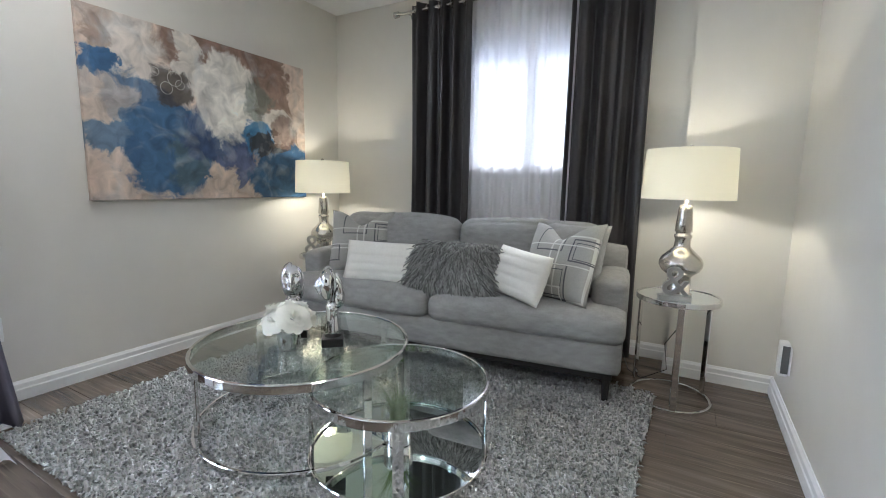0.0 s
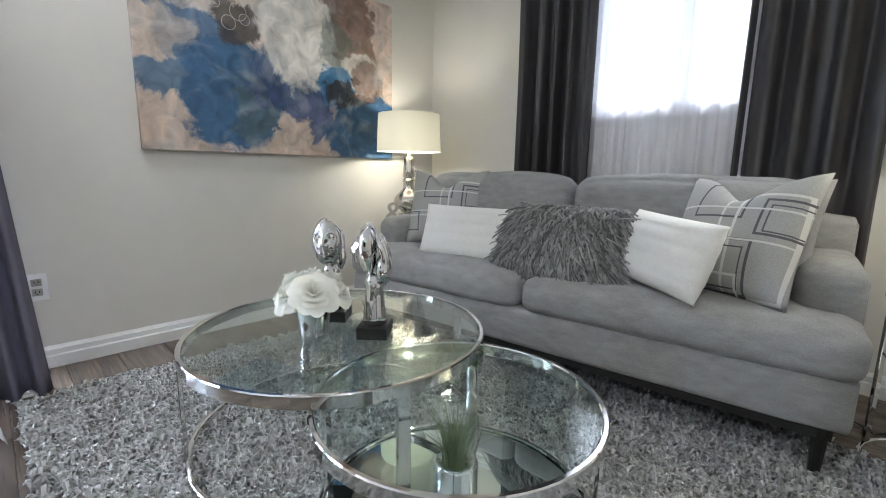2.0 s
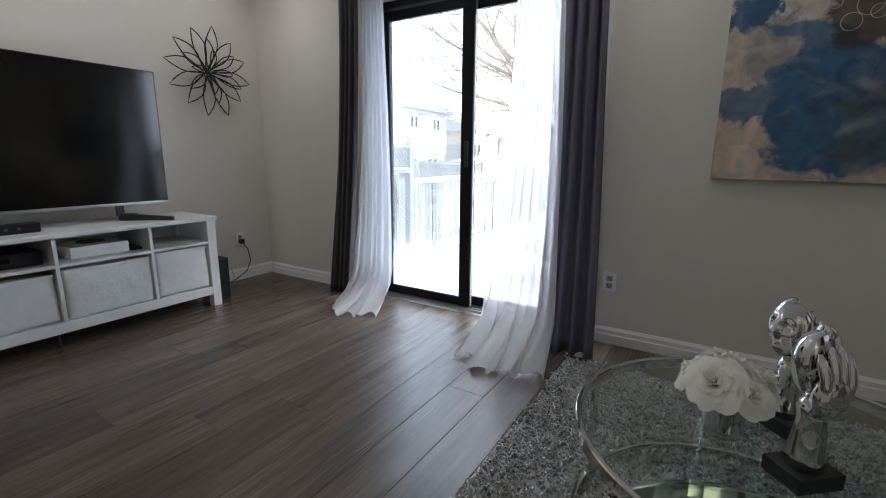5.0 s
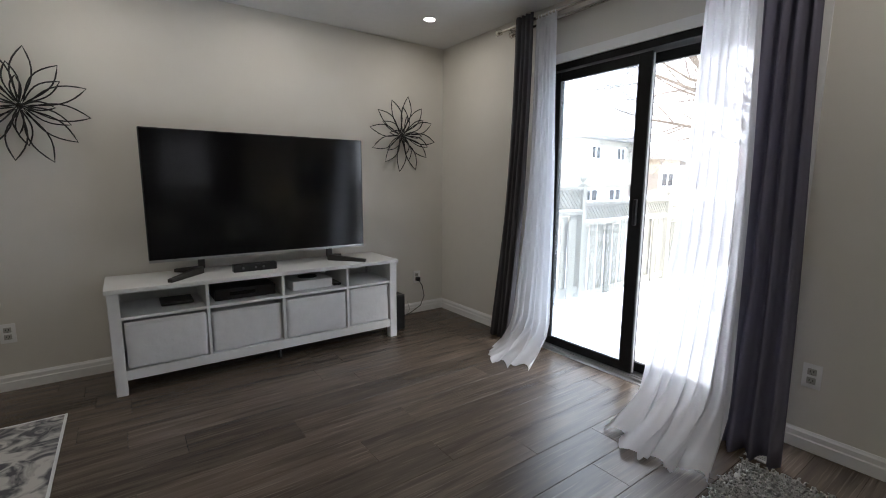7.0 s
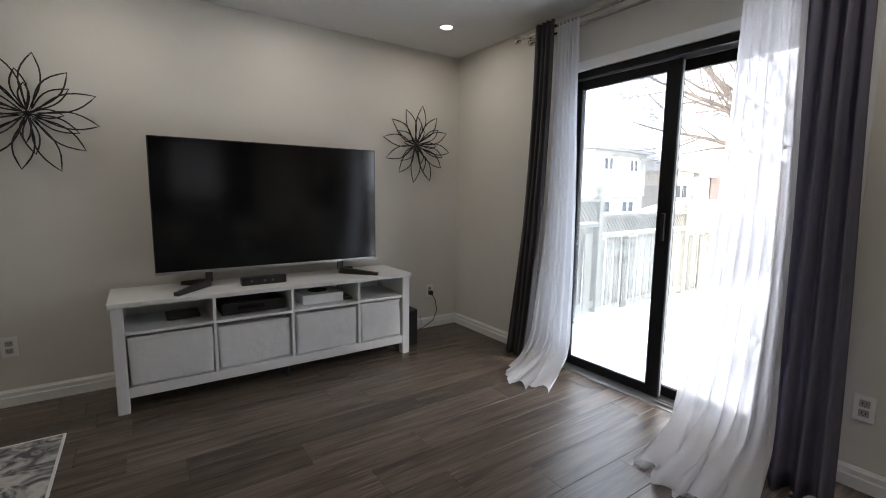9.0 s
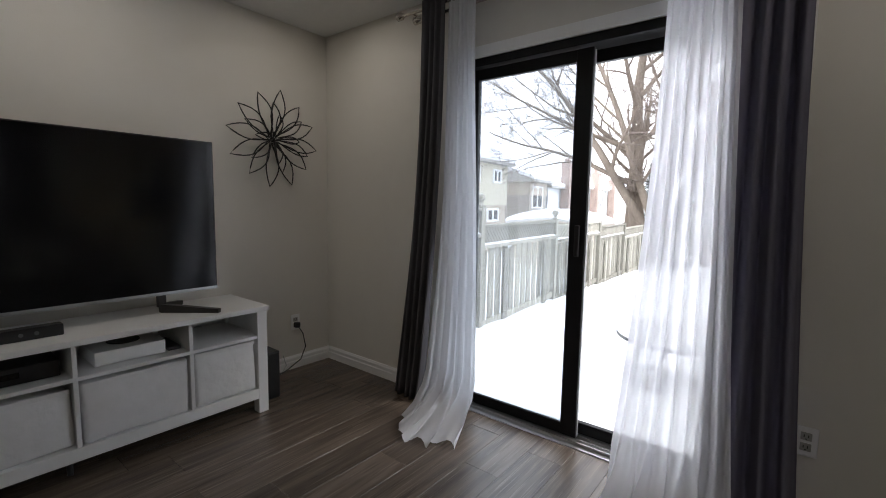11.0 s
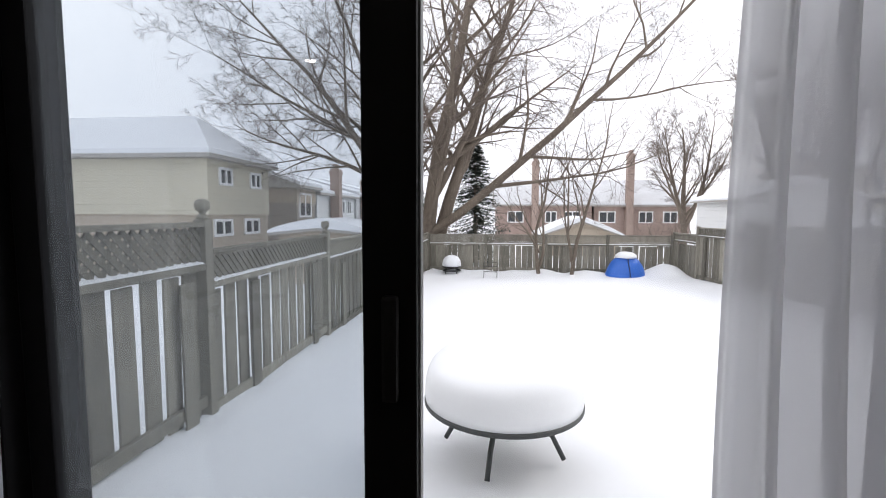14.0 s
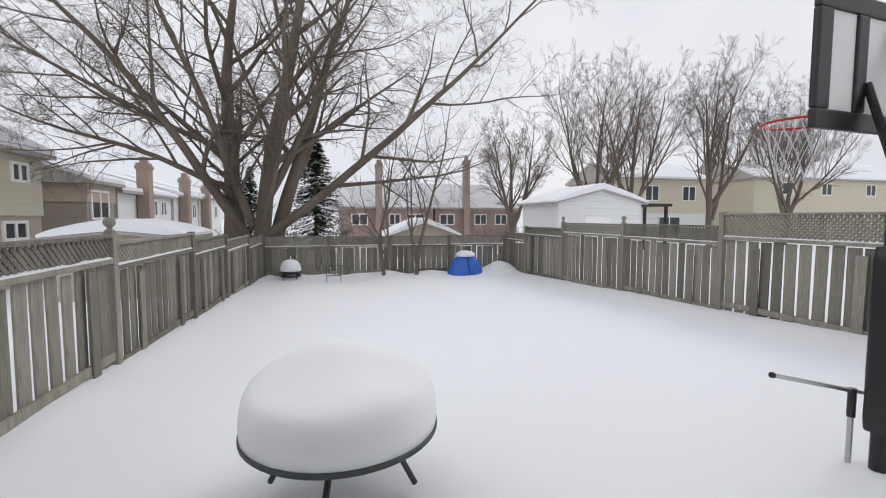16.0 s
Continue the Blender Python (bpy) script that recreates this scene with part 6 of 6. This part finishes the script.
for k, (u, v) in enumerate(((17.0, -0.2), (17.2, 0.6), (16.9, -1.3), (19.0, 10.3), (30, 13.5), (31, 16))):
    limbs = [((0.2 * math.sin(3 * i), 0.25 * i - 0.6, 0), (0.25 * math.sin(i * 5.1), 0.35 * math.cos(i * 2.7), 1), 2.2 + 0.5 * math.sin(i * 1.9), 0.022) for i in range(6)]
    tree("brush", at(u, v, ground_z(u)), limbs, "tangle of thin bare shoots along the fence", 80 + k, kids=(7, 5, 3), levels=2, shrink=0.42, up=0.12)


def spruce(m, h, r, label, seed):
    t = thing("spruce_tree", m, label, "tree")
    part("trunk", rod(bmesh.new(), (0, 0, 0), (0, 0, h * 0.95), 0.12, 8, 0.02), BARK, t)
    rng = random.Random(seed)
    vs, fs, sv, sf = [], [], [], []
    for k in range(560):
        f = (k + rng.random()) / 560
        z = h * (0.08 + 0.9 * f)
        ln = r * (1 - f) ** 0.85 * rng.uniform(0.6, 1.1) + 0.08
        a = rng.uniform(0, 6.28)
        for i in range(9):
            s = (i + 1) / 9
            px, py, pz = ln * s * math.cos(a), ln * s * math.sin(a), z - 0.32 * ln * s + 0.12 * ln * s * s
            for j in range(4):
                b = a + rng.gauss(0, 0.9)
                q = rng.uniform(0.10, 0.22) * (1.1 - 0.5 * s)
                w = 0.040
                base = len(vs)
                tx, ty, tz = px + q * math.cos(b), py + q * math.sin(b), pz - rng.uniform(0.0, 0.10)
                vs += [(px - w * math.sin(b), py + w * math.cos(b), pz), (px + w * math.sin(b), py - w * math.cos(b), pz), (tx, ty, tz)]
                fs.append((base, base + 1, base + 2))
        if rng.random() < 0.33:
            s, c = rng.uniform(0.55, 0.95), len(sv)
            px, py, pz = ln * s * math.cos(a), ln * s * math.sin(a), z - 0.25 * ln * s + 0.02
            q = rng.uniform(0.08, 0.17)
            for j in range(6):
                sv.append((px + q * math.cos(j * 1.05) * rng.uniform(0.7, 1.2), py + q * math.sin(j * 1.05) * rng.uniform(0.7, 1.2), pz - 0.03))
            sv.append((px, py, pz + 0.06))
            sf += [(c + j, c + (j + 1) % 6, c + 6) for j in range(6)]
    tagged(raw("needles", vs, fs, NEEDLE, t), kind="stuff")
    tagged(raw("snow_clumps", sv, sf, SNOW, t, "snow caught on the boughs", smooth=True), kind="stuff")


spruce(at(20.0, 1.7, ground_z(20) - 0.1), 5.9, 2.1, "dark spruce dusted with snow behind the fence", 5)
spruce(at(33.0, -3.0, ground_z(33) - 0.1), 6.0, 1.4, "dark spruce dusted with snow between the houses", 6)


# ---------- houses ----------
def window_part(parent, x, y, z, w, h, axis, sign, frame_mat=TRIM):
    """A window on a wall face; axis 'x' or 'y' is the face's normal, sign its way out."""
    d = 0.06 * sign
    fr = bmesh.new()
    t = 0.09
    for a0, b0, a1, b1 in ((-w / 2, -h / 2, w / 2, -h / 2 + t), (-w / 2, h / 2 - t, w / 2, h / 2), (-w / 2, -h / 2 + t, -w / 2 + t, h / 2 - t), (w / 2 - t, -h / 2 + t, w / 2, h / 2 - t), (-t / 2, -h / 2 + t, t / 2, h / 2 - t)):
        lo, hi = min(0, d), max(0, d)
        if axis == "x":
            box(fr, (x + lo, y + a0, z + b0), (x + hi, y + a1, z + b1))
        else:
            box(fr, (x + a0, y + lo, z + b0), (x + a1, y + hi, z + b1))
    ob = part("window", fr, frame_mat, parent, "white framed window")
    e = 0.02 * sign
    lo, hi = min(0, e), max(0, e)
    g = bx((x + lo, y - w / 2 + 0.03, z - h / 2 + 0.03), (x + hi, y + w / 2 - 0.03, z + h / 2 - 0.03)) if axis == "x" else bx((x - w / 2 + 0.03, y + lo, z - h / 2 + 0.03), (x + w / 2 - 0.03, y + hi, z + h / 2 - 0.03))
    part("pane", g, PANE_DARK, ob)


def roof_bm(x0, x1, y0, y1, z, rise, ridge_axis, over=0.35, thick=0.12, hip=0.0):
    bm = bmesh.new()
    x0, x1, y0, y1 = x0 - over, x1 + over, y0 - over, y1 + over
    if ridge_axis == "x":
        m = (y0 + y1) / 2
        lo = [(x0, y0, z), (x1, y0, z), (x1, y1, z), (x0, y1, z)]
        rg = [(x0 + hip, m, z + rise), (x1 - hip, m, z + rise)]
        quads = ((0, 1, 5, 4), (2, 3, 4, 5), (0, 4, 3), (1, 2, 5))
    else:
        m = (x0 + x1) / 2
        lo = [(x0, y0, z), (x1, y0, z), (x1, y1, z), (x0, y1, z)]
        rg = [(m, y0 + hip, z + rise), (m, y1 - hip, z + rise)]
        quads = ((0, 4, 5, 3), (1, 2, 5, 4), (0, 1, 4), (3, 5, 2))
    top = [bm.verts.new((a, b, c + thick)) for a, b, c in lo + rg]
    bot = [bm.verts.new((a, b, c)) for a, b, c in lo]
    for q in quads:
        bm.faces.new([top[i] for i in q])
    bm.faces.new(bot)
    for i in range(4):
        j = (i + 1) % 4
        bm.faces.new((bot[i], bot[j], top[j], top[i]))
    return bm


EAVE = material("dark_eave", (0.40, 0.38, 0.35), 0.7, vary=0.1)


def house(m, sx, sy, eave, rise, ridge, wall_mat, label, windows=(), lower=None, hip=0.0, chimney=None, snow=0.16, snow_mat=SNOW):
    """A house with its near corner at the local origin: it runs to -x and -y by sx and sy. Windows: (axis, along, z, w, h)."""
    t = thing("house", m, label, "house", group="neighbouring houses")
    if lower:
        part("wall", bx((-sx, -sy, -1.2), (0, 0, lower[0])), lower[1], t, "brick lower storey")
        part("wall", bx((-sx - 0.05, -sy - 0.05, lower[0]), (0.05, 0.05, eave)), wall_mat, t)
    else:
        part("wall", bx((-sx, -sy, -1.2), (0, 0, eave)), wall_mat, t)
    if not hip:
        bm = bmesh.new()
        if ridge == "x":
            v = [bm.verts.new(c) for xx in (-sx, 0) for c in ((xx, -sy, eave), (xx, 0, eave), (xx, -sy / 2, eave + rise * 0.93))]
        else:
            v = [bm.verts.new(c) for yy in (-sy, 0) for c in ((-sx, yy, eave), (0, yy, eave), (-sx / 2, yy, eave + rise * 0.93))]
        for q in ((0, 1, 2), (5, 4, 3), (0, 3, 4, 1), (1, 4, 5, 2), (2, 5, 3, 0)):
            bm.faces.new([v[i] for i in q])
        part("gable", bm, wall_mat, t)
    rf = part("roof", roof_bm(-sx, 0, -sy, 0, eave + 0.01, rise, ridge, hip=hip), EAVE, t)
    part("roof_snow", roof_bm(-sx, 0, -sy, 0, eave + 0.135, rise, ridge, over=0.33, thick=snow, hip=hip), snow_mat, rf, "roof snow")
    for ax, along, z, w, h in windows:
        off = 0.05 if lower and z > lower[0] else 0.0
        if ax == "x":
            window_part(t, off, along, z, w, h, "x", 1)
        else:
            window_part(t, along, off, z, w, h, "y", 1)
    if chimney:
        cx, cy, top = chimney
        bm = bmesh.new()
        box(bm, (cx - 0.30, cy - 0.27, -1.2), (cx + 0.30, cy + 0.27, top), 0.01, 1)
        box(bm, (cx - 0.35, cy - 0.32, top - 0.30), (cx + 0.35, cy + 0.32, top - 0.12), 0.01, 1)
        box(bm, (cx - 0.18, cy - 0.15, top), (cx + 0.18, cy + 0.15, top + 0.3), 0.01, 1)
        part("chimney", bm, FIRE_BRICK, t, "brick chimney stack")
    return t


house(at(13.0, -6.85, 0), 4.0, 13.0, 3.02, 1.5, "y", CREAM_SIDING, "cream sided two-storey house with a snowy roof", [("y", -0.95, 2.5, 0.8, 0.62), ("y", -2.95, 2.5, 0.8, 0.62), ("y", -0.8, 0.75, 1.1, 0.6), ("y", -2.7, 0.75, 1.1, 0.6)], (1.2, TAN_SIDING), hip=2.0)
house(at(20.0, -6.9, 0), 2.3, 10.0, 2.46, 1.9, "x", TAN_SIDING, "tan sided house with a snowy gable roof", [("y", -1.0, 1.65, 1.5, 1.2)], (1.75, GREY_SIDING), chimney=None)
house(at(22.9, -7.0, 0), 7.0, 9.0, 2.25, 1.4, "x", WHITE_SIDING, "white sided house with a brick chimney stack", [("y", -4.3, 1.65, 0.9, 0.9), ("y", -5.7, 1.65, 0.9, 0.9)], chimney=(-2.3, 0.32, 3.85))
house(at(30.8, -7.1, 0), 5.2, 9.0, 2.45, 1.3, "x", WHITE_SIDING, "pale house with a greyish brick chimney", [("y", -2.6, 1.6, 1.0, 1.1), ("y", -4.2, 1.6, 1.0, 1.1)], chimney=(-1.2, 0.32, 3.7))
house(at(36.4, -7.1, 0), 7.0, 9.0, 2.6, 1.3, "x", WHITE_SIDING, "pale far house with a brick chimney", [("y", -2.4, 1.6, 1.0, 1.1), ("y", -5.0, 1.6, 1.0, 1.1)], chimney=(-0.8, 0.32, 3.5))
house(at(38.0, 11.2, 0), 9.0, 7.9, 1.9, 2.4, "y", RED_BRICK, "red brick house with a snowy roof and chimney", [("x", -1.6, 1.0, 1.4, 1.0), ("x", -3.4, 1.0, 1.0, 1.0), ("x", -6.4, 1.0, 1.4, 1.0)], chimney=(0.32, -4.8, 5.7), snow=0.06, snow_mat=ROOF_SNOW_THIN)
house(at(38.5, 19.4, 0), 9.0, 7.9, 1.9, 2.4, "y", RED_BRICK, "red brick house under a grey snowy roof", [("x", -1.6, 1.0, 1.2, 1.0), ("x", -3.6, 1.0, 1.2, 1.0), ("x", -6.8, 1.0, 1.4, 1.0)], chimney=(0.32, -5.1, 6.3), snow=0.06, snow_mat=ROOF_SNOW_THIN)
house(at(34.0, 36.5, 0), 9.0, 9.0, 4.6, 1.8, "y", CREAM_SIDING, "pale two-storey house beyond the shed", [("x", -2.0, 3.4, 1.5, 1.4), ("x", -6.0, 3.4, 1.5, 1.4), ("x", -4.0, 0.4, 2.4, 1.8)], (1.6, WHITE_SIDING), chimney=(-4.0, -7.5, 7.2))
house(at(33.0, 62.0, 0), 9.0, 21.0, 4.9, 2.2, "y", CREAM_SIDING, "long cream house with a snowy roof", [("x", -17.0, 4.0, 1.4, 1.2), ("x", -12.0, 4.0, 1.4, 1.2), ("x", -6.0, 4.0, 1.4, 1.2)])


def snowy_shed(m, wx, wy, eave, rise, mat, label):
    """A shed whose gable faces +x, with a rounded roof of snow."""
    t = thing("garden_shed", m, label, "shed", group="sheds")
    part("wall", bx((-wx, 0, -1.2), (0, wy, eave)), mat, t)
    bm = bmesh.new()
    v = [bm.verts.new(c) for xx in (-wx, 0) for c in ((xx, 0, eave), (xx, wy, eave), (xx, wy / 2, eave + rise))]
    for q in ((0, 1, 2), (5, 4, 3), (0, 3, 4, 1), (1, 4, 5, 2), (2, 5, 3, 0)):
        bm.faces.new([v[i] for i in q])
    part("gable", bm, mat, t)
    n, vs, fs = 16, [], []
    for xx in (-wx - 0.2, 0.2):
        slope = [(-0.25 + (wy + 0.5) * k / n, eave - 0.02 + rise * 1.08 * (1 - abs(2 * k / n - 1)), k / n) for k in range(n + 1)]
        vs += [(xx, y, z) for y, z, f in slope]
        vs += [(xx, y, z + 0.07 + 0.20 * math.sin(math.pi * f) ** 0.7) for y, z, f in slope]
    w = 2 * (n + 1)
    for k in range(n):
        fs += [(k, k + 1, n + 2 + k, n + 1 + k), (w + k + 1, w + k, w + n + 1 + k, w + n + 2 + k), (n + 1 + k, n + 2 + k, w + n + 2 + k, w + n + 1 + k), (k + 1, k, w + k, w + k + 1)]
    fs += [(0, n + 1, w + n + 1, w), (n, w + n, w + 2 * n + 1, 2 * n + 1)]
    for side in (0, 1):
        rake = bmesh.new()
        y0, y1 = (-0.25, wy / 2) if side == 0 else (wy + 0.25, wy / 2)
        z0, z1 = eave - 0.03, eave - 0.03 + rise * 1.08
        v = [rake.verts.new((x, y, z + d)) for x in (-wx - 0.18, 0.18) for y, z in ((y0, z0), (y1, z1)) for d in (-0.07, 0.0)]
        for q in ((0, 1, 3, 2), (4, 6, 7, 5), (0, 4, 5, 1), (2, 3, 7, 6), (1, 5, 7, 3), (0, 2, 6, 4)):
            rake.faces.new([v[i] for i in q])
        part("roof_slab", rake, EAVE, t, "thin dark roof edge under the snow")
    raw("roof_snow", vs, fs, SNOW, t, "smooth thick snow on the roof", smooth=False)
    return t


shed = snowy_shed(at(18.0, 12.35, 0), 3.8, 4.4, 1.90, 0.58, WHITE_SIDING, "white sided garden shed with a rounded snow roof")
part("hatch", bx((0.004, 1.35, -0.2), (0.04, 2.65, 1.22), 0.01, 1), TRIM, shed, "white panel door")
snowy_shed(at(11.5, -3.75, 0), 2.2, 2.45, 0.72, 0.14, TAN_SIDING, "low shelter under a rounded dome of snow beyond the fence")
snowy_shed(at(24.0, 5.4, -0.4), 3.5, 4.0, 0.5, 0.75, TAN_SIDING, "low shed with a snowy gable roof behind the back fence")

pergola = thing("pergola", at(24.0, 20.0, 0), "dark timber pergola beside a far house", "pergola")
for a, b in ((0, 0), (0, 3.4), (-2, 0), (-2, 3.4)):
    part("post", bx((a - 0.08, b - 0.08, -1.3), (a + 0.08, b + 0.08, 1.9)), LEG_WOOD, pergola)
part("beam", bx((-2.2, -0.3, 1.9), (0.2, 3.7, 2.08)), LEG_WOOD, pergola)

stand = thing("pipe_stand", (0, 0, 0), "grey steel pipe stand with black plastic joints", "pipe stand")
JOINT = YARD @ Vector((-1.6, 5.25, 0.12))
TIP = YARD @ Vector((-1.6, 4.63, 0.27))
FAR_END = JOINT + (JOINT - TIP) * 0.9
part("cross_pipe", rod(bmesh.new(), TIP, FAR_END, 0.013, 12), ALU, stand)
part("upright", rod(bmesh.new(), (JOINT.x, JOINT.y, -0.75), JOINT, 0.016, 12), ALU, stand)
part("joint", rod(bmesh.new(), (JOINT.x, JOINT.y, JOINT.z - 0.16), (JOINT.x, JOINT.y, JOINT.z + 0.015), 0.022, 12), BLACK, stand)
part("end_cap", rod(bmesh.new(), TIP, TIP + (TIP - JOINT).normalized() * 0.018, 0.017, 12), BLACK, stand)

planks()
